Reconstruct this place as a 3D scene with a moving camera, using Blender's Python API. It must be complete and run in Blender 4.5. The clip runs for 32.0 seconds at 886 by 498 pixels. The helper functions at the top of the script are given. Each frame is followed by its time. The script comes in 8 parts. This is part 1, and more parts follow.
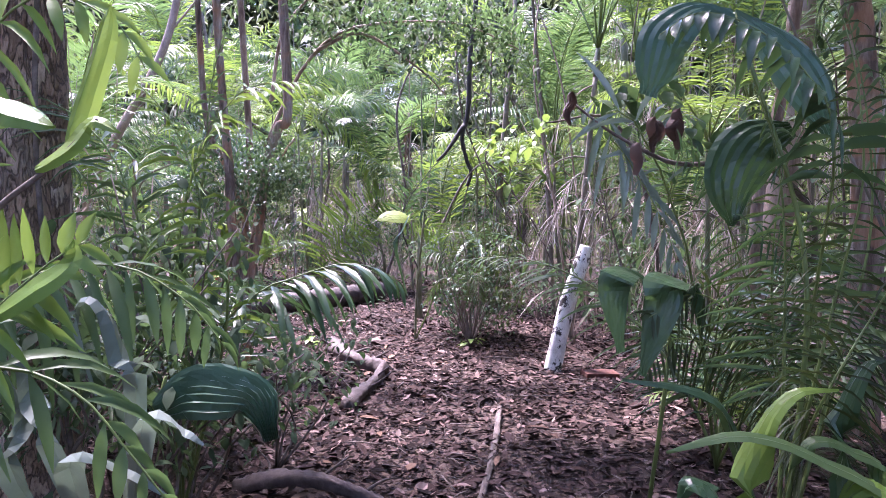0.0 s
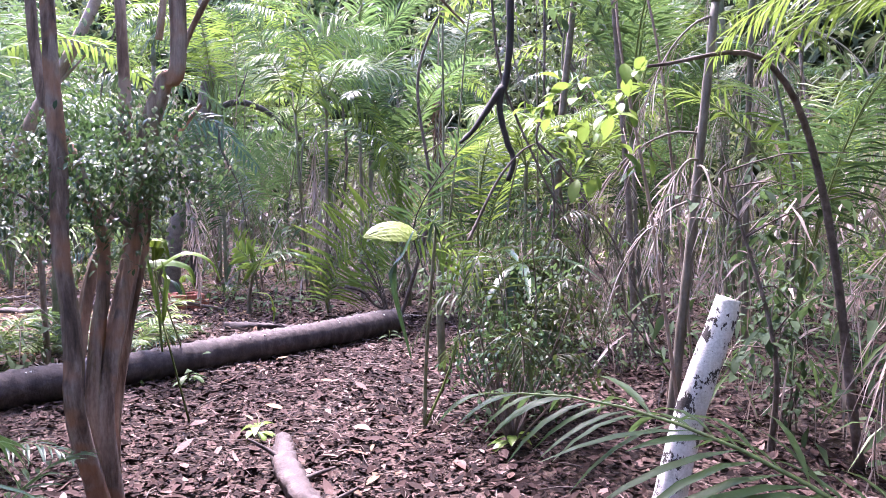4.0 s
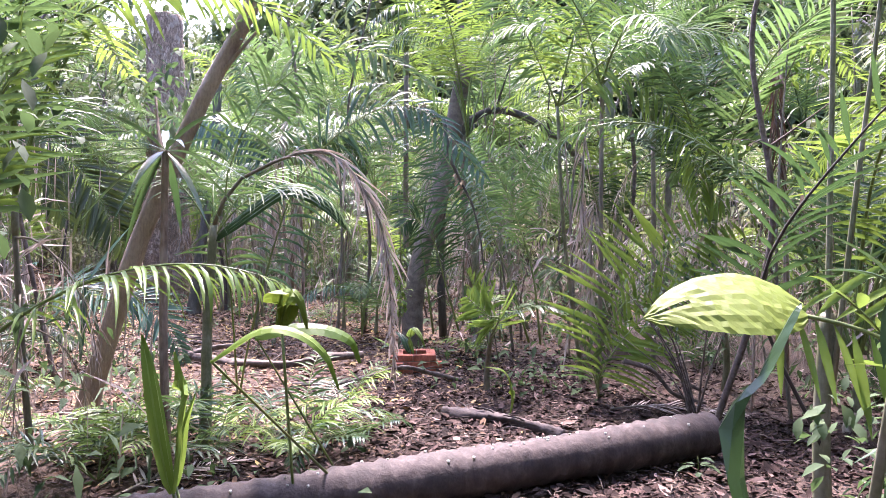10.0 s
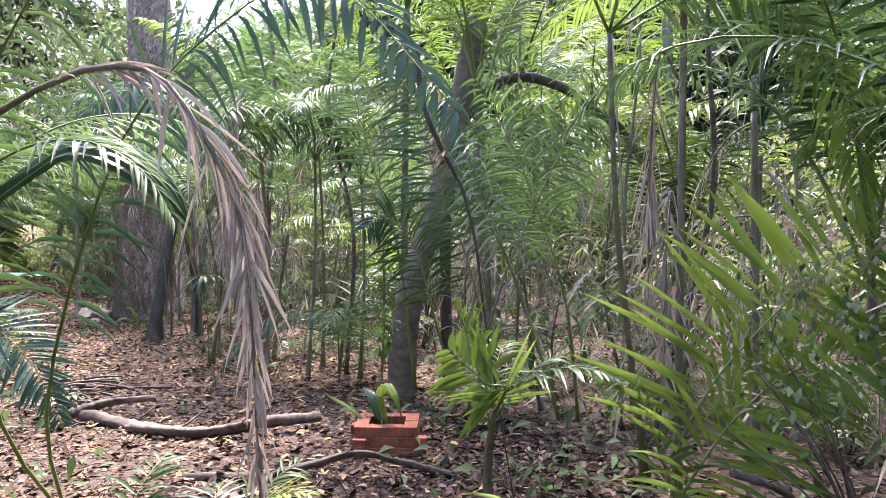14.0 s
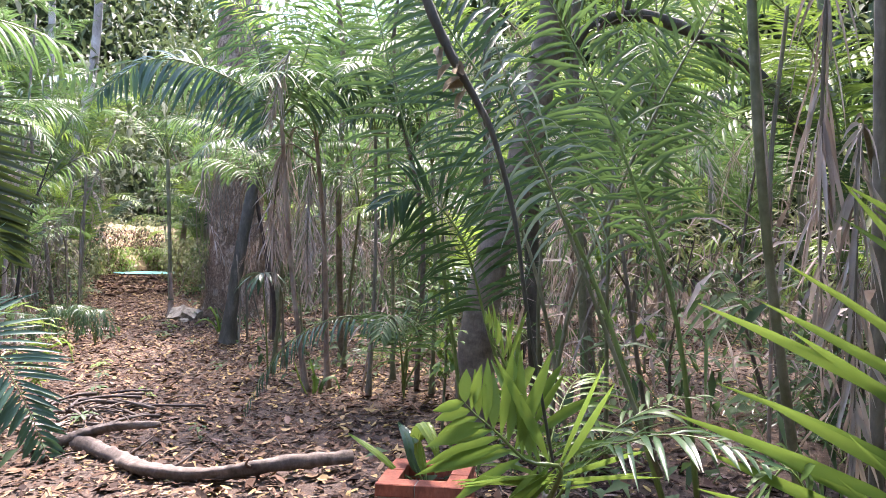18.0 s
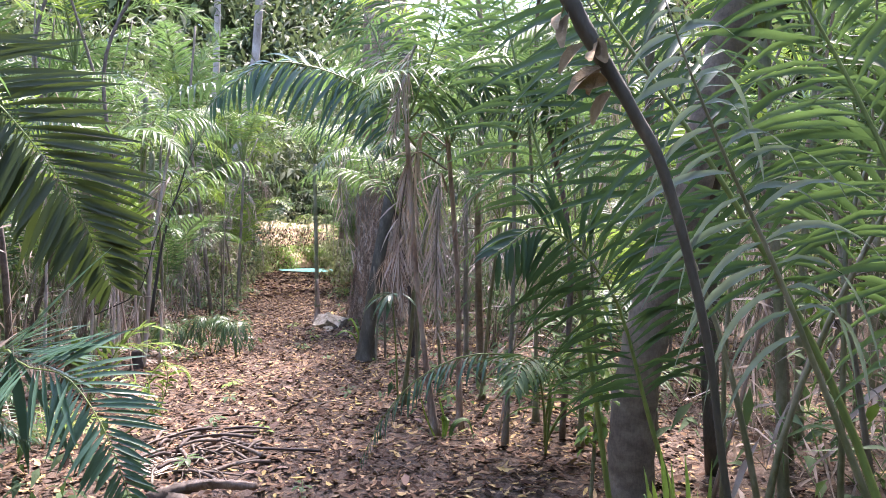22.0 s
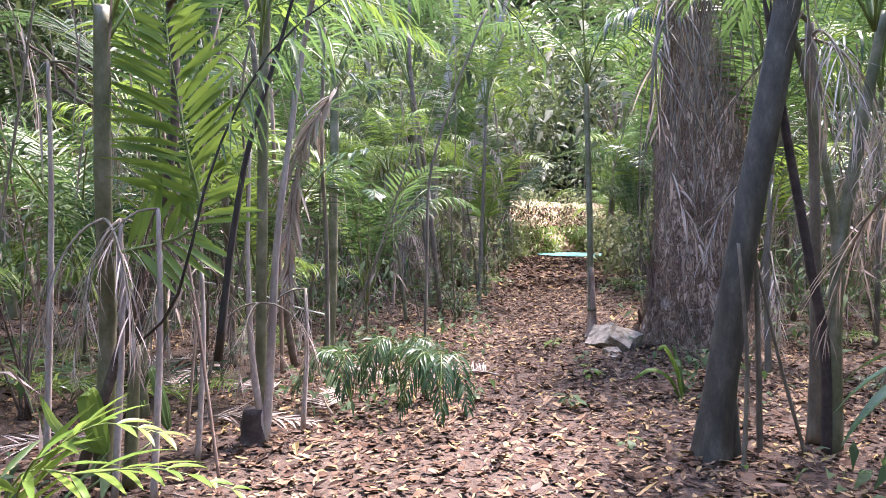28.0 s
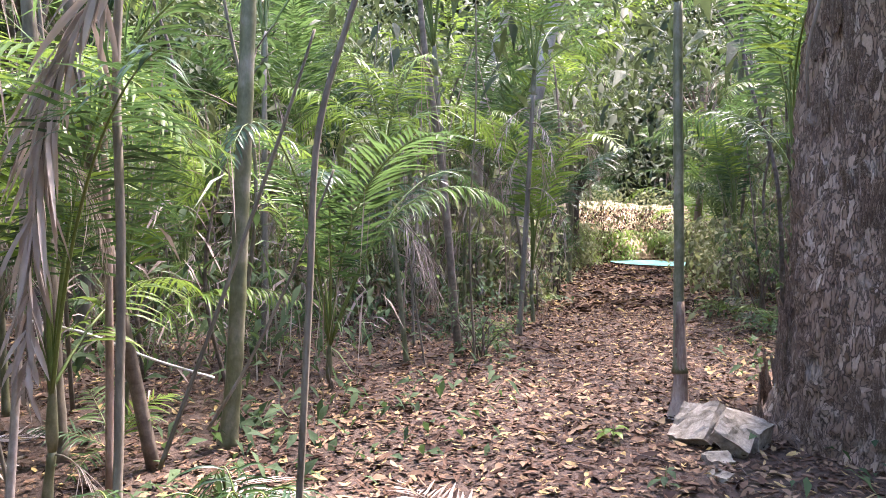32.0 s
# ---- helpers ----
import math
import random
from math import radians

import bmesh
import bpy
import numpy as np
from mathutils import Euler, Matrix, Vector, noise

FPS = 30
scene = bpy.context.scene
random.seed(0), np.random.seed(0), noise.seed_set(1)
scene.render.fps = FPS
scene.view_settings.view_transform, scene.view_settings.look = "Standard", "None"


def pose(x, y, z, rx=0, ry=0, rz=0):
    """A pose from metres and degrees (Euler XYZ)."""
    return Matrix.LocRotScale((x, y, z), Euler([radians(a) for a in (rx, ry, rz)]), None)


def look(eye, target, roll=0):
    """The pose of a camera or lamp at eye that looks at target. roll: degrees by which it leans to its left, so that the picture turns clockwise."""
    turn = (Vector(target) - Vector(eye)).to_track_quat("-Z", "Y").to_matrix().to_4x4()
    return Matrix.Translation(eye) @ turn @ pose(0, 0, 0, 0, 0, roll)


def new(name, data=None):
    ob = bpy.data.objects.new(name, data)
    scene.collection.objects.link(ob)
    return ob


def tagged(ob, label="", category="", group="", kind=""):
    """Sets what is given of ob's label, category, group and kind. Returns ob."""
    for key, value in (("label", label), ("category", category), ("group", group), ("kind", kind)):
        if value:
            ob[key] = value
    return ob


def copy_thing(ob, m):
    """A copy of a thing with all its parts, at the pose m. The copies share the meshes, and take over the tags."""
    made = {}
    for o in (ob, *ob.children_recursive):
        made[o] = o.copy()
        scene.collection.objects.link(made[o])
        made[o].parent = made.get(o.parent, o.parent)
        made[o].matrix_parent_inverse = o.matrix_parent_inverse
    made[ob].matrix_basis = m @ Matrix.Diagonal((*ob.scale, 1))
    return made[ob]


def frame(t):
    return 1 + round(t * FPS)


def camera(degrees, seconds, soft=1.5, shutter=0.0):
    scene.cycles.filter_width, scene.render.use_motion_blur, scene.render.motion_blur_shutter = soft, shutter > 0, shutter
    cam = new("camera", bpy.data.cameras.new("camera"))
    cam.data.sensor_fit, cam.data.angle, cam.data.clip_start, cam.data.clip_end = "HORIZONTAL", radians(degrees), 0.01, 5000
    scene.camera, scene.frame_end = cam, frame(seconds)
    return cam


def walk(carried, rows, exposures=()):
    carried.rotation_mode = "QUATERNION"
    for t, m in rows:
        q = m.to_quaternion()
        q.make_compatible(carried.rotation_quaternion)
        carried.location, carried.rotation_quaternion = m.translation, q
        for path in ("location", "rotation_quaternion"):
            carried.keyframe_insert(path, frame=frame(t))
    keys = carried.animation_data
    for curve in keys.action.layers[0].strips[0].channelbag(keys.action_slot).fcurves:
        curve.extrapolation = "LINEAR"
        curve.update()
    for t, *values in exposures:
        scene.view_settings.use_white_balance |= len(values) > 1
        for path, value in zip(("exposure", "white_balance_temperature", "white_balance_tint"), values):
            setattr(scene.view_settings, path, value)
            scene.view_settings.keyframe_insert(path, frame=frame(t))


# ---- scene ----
cam = camera(62.6, 32.0, soft=0.8)
PATH = [
    (0, (0.0, 0.0, 1.423), (0.0, 1.997, 1.32), 0.4),
    (0.5, (-0.012, 0.495, 1.43), (-0.022, 2.492, 1.319), 0.3),
    (1, (0.033, 0.899, 1.436), (0.017, 2.895, 1.31), -0.2),
    (1.5, (0.128, 1.276, 1.467), (0.114, 3.272, 1.336), -0.2),
    (2, (0.2, 1.657, 1.501), (0.182, 3.653, 1.367), -0.2),
    (2.5, (0.233, 1.915, 1.521), (0.21, 3.91, 1.383), -0.4),
    (4.5, (0.15, 3.379, 1.59), (-0.072, 5.362, 1.458), 0.1),
    (5, (0.084, 3.663, 1.572), (-0.222, 5.636, 1.449), 0.2),
    (5.5, (0.047, 3.892, 1.574), (-0.349, 5.849, 1.459), 0.3),
    (6, (-0.006, 4.166, 1.566), (-0.488, 6.103, 1.455), 0.4),
    (6.5, (-0.099, 4.393, 1.588), (-0.645, 6.314, 1.484), 0.4),
    (7, (-0.194, 4.587, 1.602), (-0.778, 6.498, 1.51), 0.4),
    (7.5, (-0.183, 4.853, 1.567), (-0.791, 6.757, 1.495), 0.8),
    (8, (-0.115, 5.092, 1.564), (-0.768, 6.981, 1.51), 0.6),
    (8.5, (-0.136, 5.303, 1.54), (-0.921, 7.142, 1.498), 0.7),
    (9, (-0.228, 5.593, 1.56), (-1.085, 7.4, 1.517), 0.2),
    (9.5, (-0.293, 5.844, 1.527), (-1.174, 7.639, 1.484), -0.0),
    (10, (-0.355, 6.173, 1.528), (-1.262, 7.955, 1.49), 0.0),
    (10.5, (-0.414, 6.427, 1.489), (-1.343, 8.198, 1.452), 0.1),
    (11, (-0.648, 6.832, 1.533), (-1.586, 8.599, 1.498), -0.2),
    (11.5, (-0.736, 7.128, 1.474), (-1.683, 8.89, 1.441), -0.0),
    (12, (-0.808, 7.514, 1.492), (-1.784, 9.259, 1.46), -0.1),
    (12.5, (-0.955, 7.795, 1.463), (-1.956, 9.526, 1.436), -0.1),
    (13, (-1.188, 8.114, 1.529), (-2.2, 9.839, 1.509), -0.0),
    (13.5, (-1.28, 8.327, 1.53), (-2.282, 10.058, 1.499), -0.4),
    (14, (-1.262, 8.8, 1.491), (-2.267, 10.53, 1.492), 0.5),
    (14.5, (-1.274, 8.964, 1.431), (-2.278, 10.693, 1.443), 0.9),
    (16.5, (-1.709, 10.382, 1.433), (-2.827, 12.041, 1.413), -0.2),
    (17, (-1.729, 10.368, 1.447), (-2.901, 11.989, 1.433), -0.1),
    (17.5, (-1.788, 10.329, 1.432), (-3.019, 11.905, 1.426), 0.3),
    (18, (-1.747, 10.34, 1.435), (-3.032, 11.873, 1.428), 0.0),
    (18.5, (-1.72, 10.401, 1.437), (-3.052, 11.893, 1.435), -0.0),
    (19, (-1.646, 10.457, 1.436), (-3.012, 11.917, 1.443), -0.1),
    (19.5, (-1.625, 10.502, 1.411), (-3.007, 11.948, 1.429), -0.2),
    (20, (-1.814, 10.664, 1.387), (-3.199, 12.107, 1.409), -0.2),
    (20.5, (-2.269, 10.872, 1.432), (-3.659, 12.31, 1.454), -0.1),
    (21, (-2.375, 10.976, 1.615), (-3.788, 12.391, 1.63), -0.1),
    (21.5, (-2.351, 11.098, 1.682), (-3.835, 12.44, 1.678), -0.1),
    (22, (-2.369, 11.173, 1.676), (-3.951, 12.396, 1.652), 0.0),
    (22.5, (-2.724, 11.283, 1.485), (-4.403, 12.369, 1.444), 0.4),
    (23, (-3.162, 11.472, 1.467), (-4.935, 12.398, 1.422), 0.7),
    (23.5, (-3.537, 11.761, 1.493), (-5.379, 12.54, 1.449), 0.6),
    (24, (-4.025, 11.951, 1.429), (-5.904, 12.636, 1.387), 0.7),
    (24.5, (-4.6, 12.125, 1.471), (-6.494, 12.767, 1.433), 0.3),
    (25, (-4.934, 12.375, 1.411), (-6.832, 13.004, 1.375), -0.1),
    (25.5, (-5.3, 12.638, 1.428), (-7.198, 13.268, 1.395), -1.0),
    (27.5, (-7.018, 13.392, 1.441), (-8.92, 14.007, 1.378), -0.6),
    (28, (-7.261, 13.579, 1.439), (-9.169, 14.177, 1.377), -0.7),
    (28.5, (-7.781, 13.795, 1.422), (-9.694, 14.376, 1.354), -0.7),
    (29, (-8.121, 13.973, 1.362), (-10.041, 14.528, 1.277), -0.5),
    (29.5, (-8.469, 14.281, 1.406), (-10.399, 14.795, 1.306), -0.4),
    (30, (-8.781, 14.468, 1.464), (-10.723, 14.937, 1.361), -0.1),
    (30.5, (-9.189, 14.683, 1.539), (-11.141, 15.108, 1.454), -0.0),
    (31, (-9.57, 14.85, 1.451), (-11.527, 15.257, 1.379), -0.0),
    (31.5, (-10.01, 15.072, 1.472), (-11.969, 15.473, 1.414), 0.1),
    (32, (-10.324, 15.188, 1.461), (-12.283, 15.587, 1.403), 0.2),
]
walk(cam, [(t, look(eye, target, roll)) for t, eye, target, roll in PATH], [(0, 3.8, 6000, 42), (6, 3.9, 6200, 40), (10, 3.8, 6500, 34), (13, 3.65, 6700, 27), (17, 3.65, 6800, 23), (25, 3.65, 6700, 26), (28, 3.68, 6600, 27), (32, 3.8, 6800, 27)])

# ---- light ----
world = bpy.data.worlds.new("world")
scene.world = world
world.use_nodes = True
wn = world.node_tree
sky = wn.nodes.new("ShaderNodeTexSky")
sky.sky_type = "NISHITA"
sky.sun_disc = False
sky.sun_elevation = radians(63)
sky.sun_rotation = radians(-35)
wn.links.new(sky.outputs[0], wn.nodes["Background"].inputs[0])
wn.nodes["Background"].inputs[1].default_value = 0.125
sun = new("sun", bpy.data.lights.new("sun", "SUN"))
sun.data.energy = 2.3
sun.data.angle = radians(8)
sun.data.color = (1.0, 0.96, 0.9)
sun.matrix_world = look((-5.7, 8.2, 19.6), (0, 0, 0))


# ---- materials ----
def nodes_of(name):
    m = bpy.data.materials.new(name)
    m.use_nodes = True
    nt = m.node_tree
    return m, nt, nt.nodes["Principled BSDF"], nt.nodes["Material Output"]


def ramp(nt, fac, stops):
    r = nt.nodes.new("ShaderNodeValToRGB")
    while len(r.color_ramp.elements) < len(stops):
        r.color_ramp.elements.new(0.5)
    for e, (p, c) in zip(r.color_ramp.elements, stops):
        e.position, e.color = p, (*c, 1)
    nt.links.new(fac, r.inputs[0])
    return r.outputs[0]


def noise_node(nt, scale, detail=4, rough=0.6, stretch=None):
    tc = nt.nodes.new("ShaderNodeTexCoord")
    n = nt.nodes.new("ShaderNodeTexNoise")
    n.inputs["Scale"].default_value, n.inputs["Detail"].default_value, n.inputs["Roughness"].default_value = scale, detail, rough
    out = tc.outputs["Object"]
    if stretch:
        mp = nt.nodes.new("ShaderNodeMapping")
        mp.inputs["Scale"].default_value = stretch
        nt.links.new(out, mp.inputs[0])
        out = mp.outputs[0]
    nt.links.new(out, n.inputs["Vector"])
    return n.outputs[0]


def mix_col(nt, fac, a, b, kind="MIX"):
    m = nt.nodes.new("ShaderNodeMix")
    m.data_type, m.blend_type = "RGBA", kind
    if isinstance(fac, float):
        m.inputs[0].default_value = fac
    else:
        nt.links.new(fac, m.inputs[0])
    for sock, v in ((m.inputs[6], a), (m.inputs[7], b)):
        if isinstance(v, tuple):
            sock.default_value = (*v, 1)
        else:
            nt.links.new(v, sock)
    return m.outputs[2]


def bump(nt, bsdf, height, strength=0.5, dist=0.01):
    b = nt.nodes.new("ShaderNodeBump")
    b.inputs["Strength"].default_value, b.inputs["Distance"].default_value = strength, dist
    nt.links.new(height, b.inputs["Height"])
    nt.links.new(b.outputs[0], bsdf.inputs["Normal"])


def leaf_mat(name, dark, mid, light, rough=0.4, glow=0.45, tone=None, spots=0.0):
    """Leaf: colour by piece and by thing, gloss on top and light through the blade."""
    m, nt, b, out = nodes_of(name)
    geo, info = nt.nodes.new("ShaderNodeNewGeometry"), nt.nodes.new("ShaderNodeObjectInfo")
    add = nt.nodes.new("ShaderNodeMath")
    add.operation = "MULTIPLY_ADD"
    nt.links.new(geo.outputs["Random Per Island"], add.inputs[0])
    add.inputs[1].default_value = 0.55
    half = nt.nodes.new("ShaderNodeMath")
    half.operation = "MULTIPLY"
    nt.links.new(info.outputs["Random"], half.inputs[0])
    half.inputs[1].default_value = 0.45
    nt.links.new(half.outputs[0], add.inputs[2])
    col = ramp(nt, add.outputs[0], [(0.1, dark), (0.5, mid), (0.95, light)])
    n = noise_node(nt, 7, 5)
    col = mix_col(nt, ramp(nt, n, [(0.42, (0, 0, 0)), (0.75, (0.45, 0.45, 0.45))]), col, light)
    if spots:
        n2 = noise_node(nt, 38, 3)
        col = mix_col(nt, ramp(nt, n2, [(0.66, (0, 0, 0)), (0.72, (spots,) * 3)]), col, (0.16, 0.09, 0.03))
    nt.links.new(col, b.inputs["Base Color"])
    b.inputs["Roughness"].default_value = rough
    b.inputs["Specular IOR Level"].default_value = 0.3
    bump(nt, b, noise_node(nt, 60, 3), 0.25, 0.004)
    tr = nt.nodes.new("ShaderNodeBsdfTranslucent")
    nt.links.new(mix_col(nt, 0.5, col, tone or (0.3, 0.42, 0.03)), tr.inputs[0])
    mx = nt.nodes.new("ShaderNodeMixShader")
    mx.inputs[0].default_value = glow
    nt.links.new(b.outputs[0], mx.inputs[1])
    nt.links.new(tr.outputs[0], mx.inputs[2])
    nt.links.new(mx.outputs[0], out.inputs[0])
    return m


def bark_mat(name, stops, scale=9, stretch=(1, 1, 0.25), rough=0.85, depth=0.02, patch=None, fine=70):
    m, nt, b, out = nodes_of(name)
    n = noise_node(nt, scale, 8, 0.65, stretch)
    col = ramp(nt, n, stops)
    f = noise_node(nt, fine, 4, 0.6, (1, 1, 0.4))
    col = mix_col(nt, 0.5, col, ramp(nt, f, [(0.3, (0.35, 0.33, 0.32)), (0.7, (1, 1, 1))]), "MULTIPLY")
    h = noise_node(nt, 1.3, 4)
    col = mix_col(nt, 0.55, col, ramp(nt, h, [(0.3, (0.5, 0.5, 0.48)), (0.6, (1, 1, 1))]), "MULTIPLY")
    if patch:
        p = noise_node(nt, 2.6, 3)
        col = mix_col(nt, ramp(nt, p, [(0.52, (0, 0, 0)), (0.6, (0.8, 0.8, 0.8))]), col, patch)
    nt.links.new(col, b.inputs["Base Color"])
    b.inputs["Roughness"].default_value = rough
    bump(nt, b, n, 0.8, depth)
    return m


def plate_bark(name):
    """Flaking bark: upright plates of uneven tone, dark clefts between them, pale fresh patches."""
    m, nt, b, out = nodes_of(name)
    tc, mp = nt.nodes.new("ShaderNodeTexCoord"), nt.nodes.new("ShaderNodeMapping")
    mp.inputs["Scale"].default_value = (1, 1, 0.3)
    wob, add = nt.nodes.new("ShaderNodeTexNoise"), nt.nodes.new("ShaderNodeMix")
    wob.inputs["Scale"].default_value, wob.inputs["Detail"].default_value = 16, 4
    add.data_type = "RGBA"
    add.inputs[0].default_value = 0.13
    nt.links.new(tc.outputs["Object"], mp.inputs[0])
    nt.links.new(mp.outputs[0], wob.inputs["Vector"])
    nt.links.new(mp.outputs[0], add.inputs[6])
    nt.links.new(wob.outputs["Color"], add.inputs[7])
    cell, edge = nt.nodes.new("ShaderNodeTexVoronoi"), nt.nodes.new("ShaderNodeTexVoronoi")
    edge.feature = "DISTANCE_TO_EDGE"
    for vo in (cell, edge):
        vo.inputs["Scale"].default_value = 27
        nt.links.new(add.outputs[2], vo.inputs["Vector"])
    col = ramp(nt, cell.outputs["Color"], [(0.1, (0.2, 0.125, 0.085)), (0.5, (0.34, 0.23, 0.165)), (0.8, (0.46, 0.33, 0.245)), (0.97, (0.6, 0.48, 0.38))])
    col = mix_col(nt, ramp(nt, edge.outputs["Distance"], [(0.0, (0.9, 0.9, 0.9)), (0.12, (0, 0, 0))]), col, (0.09, 0.06, 0.046))
    n = noise_node(nt, 3.0, 6)
    col = mix_col(nt, ramp(nt, n, [(0.56, (0, 0, 0)), (0.68, (0.6, 0.6, 0.6))]), col, (0.46, 0.39, 0.33))
    f = noise_node(nt, 60, 5, 0.7, (1, 1, 0.3))
    col = mix_col(nt, 0.6, col, ramp(nt, f, [(0.3, (0.5, 0.46, 0.44)), (0.62, (1, 1, 1))]), "MULTIPLY")
    nt.links.new(col, b.inputs["Base Color"])
    b.inputs["Roughness"].default_value = 0.92
    hgt = nt.nodes.new("ShaderNodeMath")
    hgt.operation = "MULTIPLY_ADD"
    nt.links.new(ramp(nt, edge.outputs["Distance"], [(0.0, (0, 0, 0)), (0.12, (1, 1, 1))]), hgt.inputs[0])
    hgt.inputs[1].default_value = 0.7
    nt.links.new(f, hgt.inputs[2])
    bump(nt, b, hgt.outputs[0], 1.0, 0.025)
    return m


def blotched_mat(name):
    """Pale bark with flush black lichen blotches."""
    m, nt, b, out = nodes_of(name)
    col = ramp(nt, noise_node(nt, 9, 6, 0.6, (1, 1, 0.7)), [(0.3, (0.4, 0.39, 0.36)), (0.5, (0.66, 0.65, 0.62)), (0.8, (0.78, 0.77, 0.74))])
    col = mix_col(nt, ramp(nt, noise_node(nt, 13, 7, 0.7, (1, 1, 0.7)), [(0.535, (0, 0, 0)), (0.56, (1, 1, 1))]), col, (0.03, 0.026, 0.024))
    f = noise_node(nt, 90, 4)
    col = mix_col(nt, 0.5, col, ramp(nt, f, [(0.3, (0.5, 0.48, 0.46)), (0.6, (1, 1, 1))]), "MULTIPLY")
    nt.links.new(col, b.inputs["Base Color"])
    b.inputs["Roughness"].default_value = 0.9
    bump(nt, b, f, 0.6, 0.006)
    return m


def litter_mat(name, stops):
    m, nt, b, out = nodes_of(name)
    geo = nt.nodes.new("ShaderNodeNewGeometry")
    info = nt.nodes.new("ShaderNodeObjectInfo")
    add = nt.nodes.new("ShaderNodeMath")
    add.operation = "ADD"
    nt.links.new(geo.outputs["Random Per Island"], add.inputs[0])
    nt.links.new(info.outputs["Random"], add.inputs[1])
    fr = nt.nodes.new("ShaderNodeMath")
    fr.operation = "FRACT"
    nt.links.new(add.outputs[0], fr.inputs[0])
    col = ramp(nt, fr.outputs[0], stops)
    n = noise_node(nt, 30, 4)
    col = mix_col(nt, 0.6, col, ramp(nt, n, [(0.3, (0.5, 0.45, 0.42)), (0.7, (1, 1, 1))]), "MULTIPLY")
    nt.links.new(col, b.inputs["Base Color"])
    b.inputs["Roughness"].default_value = 0.9
    b.inputs["Specular IOR Level"].default_value = 0.2
    return m


GREEN = leaf_mat("palm_green", (0.033, 0.066, 0.023), (0.058, 0.105, 0.037), (0.098, 0.156, 0.055), 0.46, 0.42, (0.125, 0.226, 0.062))
DEEP = leaf_mat("deep_green", (0.016, 0.037, 0.019), (0.026, 0.058, 0.026), (0.045, 0.085, 0.036), 0.3, 0.25, (0.086, 0.173, 0.043))
LIME = leaf_mat("lime_green", (0.066, 0.129, 0.023), (0.101, 0.179, 0.031), (0.172, 0.25, 0.047), 0.4, 0.4, (0.203, 0.296, 0.055))
YELLOW = leaf_mat("yellow_green", (0.07, 0.12, 0.014), (0.11, 0.17, 0.022), (0.15, 0.2, 0.032), 0.6, 0.3, (0.16, 0.23, 0.03), 0.9)
BUSH = leaf_mat("bush_green", (0.02, 0.042, 0.022), (0.04, 0.072, 0.035), (0.072, 0.115, 0.05), 0.8, 0.3, (0.115, 0.202, 0.058))
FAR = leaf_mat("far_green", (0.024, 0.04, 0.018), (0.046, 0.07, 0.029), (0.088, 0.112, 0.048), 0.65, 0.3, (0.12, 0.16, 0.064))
# Paler copy of the far green: sunlight on distant foliage put into the colour.
SUN_TINT = leaf_mat("sun_tinted_green", (0.051, 0.072, 0.03), (0.093, 0.119, 0.047), (0.17, 0.178, 0.085), 0.65, 0.4, (0.212, 0.246, 0.102))
DEAD = leaf_mat("dead_frond", (0.12, 0.088, 0.074), (0.31, 0.25, 0.225), (0.54, 0.47, 0.43), 0.75, 0.2, (0.3, 0.24, 0.2))
# Silvery base colour holds a painted sheen of the sky on glossy leaves.
SKY_SHEEN = leaf_mat("sky_sheen_green", (0.085, 0.12, 0.095), (0.13, 0.165, 0.14), (0.2, 0.24, 0.21), 0.25, 0.2, (0.14, 0.24, 0.12))
# Near-black green: the shade on backlit fronds is put into the leaf colour.
SHADED_OLIVE = leaf_mat("shaded_olive_green", (0.013, 0.022, 0.008), (0.023, 0.036, 0.012), (0.04, 0.056, 0.02), 0.5, 0.35, (0.08, 0.12, 0.025))
TEAL = leaf_mat("teal_green", (0.02, 0.05, 0.032), (0.035, 0.076, 0.049), (0.054, 0.104, 0.068), 0.3, 0.22, (0.086, 0.187, 0.072))
RUST = leaf_mat("rust_leaf", (0.05, 0.026, 0.022), (0.1, 0.055, 0.043), (0.19, 0.12, 0.1), 0.6, 0.15, (0.2, 0.1, 0.06))
LITTER = litter_mat("litter", [(0, (0.008, 0.004, 0.0035)), (0.4, (0.024, 0.013, 0.011)), (0.7, (0.05, 0.029, 0.025)), (0.9, (0.105, 0.068, 0.06)), (1, (0.26, 0.185, 0.165))])
TAN = litter_mat("tan_litter", [(0, (0.017, 0.009, 0.007)), (0.3, (0.063, 0.035, 0.024)), (0.6, (0.139, 0.084, 0.057)), (0.86, (0.269, 0.185, 0.122)), (1, (0.386, 0.286, 0.118))])
STEM = bark_mat("green_stem", [(0.3, (0.072, 0.083, 0.04)), (0.47, (0.137, 0.144, 0.076)), (0.58, (0.216, 0.205, 0.144)), (0.8, (0.331, 0.302, 0.266))], 5, (1, 1, 0.9), 0.55, 0.004)
RACHIS = bark_mat("rachis", [(0.3, (0.08, 0.13, 0.03)), (0.7, (0.16, 0.22, 0.05))], 6, (1, 1, 1), 0.5, 0.002)
DRYST = bark_mat("dry_stem", [(0.3, (0.08, 0.066, 0.049)), (0.52, (0.19, 0.162, 0.127)), (0.75, (0.31, 0.277, 0.225))], 7, (1, 1, 0.3), 0.8, 0.006)
PALMB = bark_mat("palm_bark", [(0.3, (0.084, 0.063, 0.048)), (0.52, (0.182, 0.142, 0.111)), (0.75, (0.294, 0.247, 0.201))], 8, (1, 1, 1.5), 0.8, 0.008)
LOGB = bark_mat("log_bark", [(0.3, (0.02, 0.013, 0.012)), (0.5, (0.055, 0.037, 0.034)), (0.62, (0.088, 0.064, 0.058)), (0.8, (0.19, 0.15, 0.135))], 9, (1, 1, 1), 0.8, 0.02)
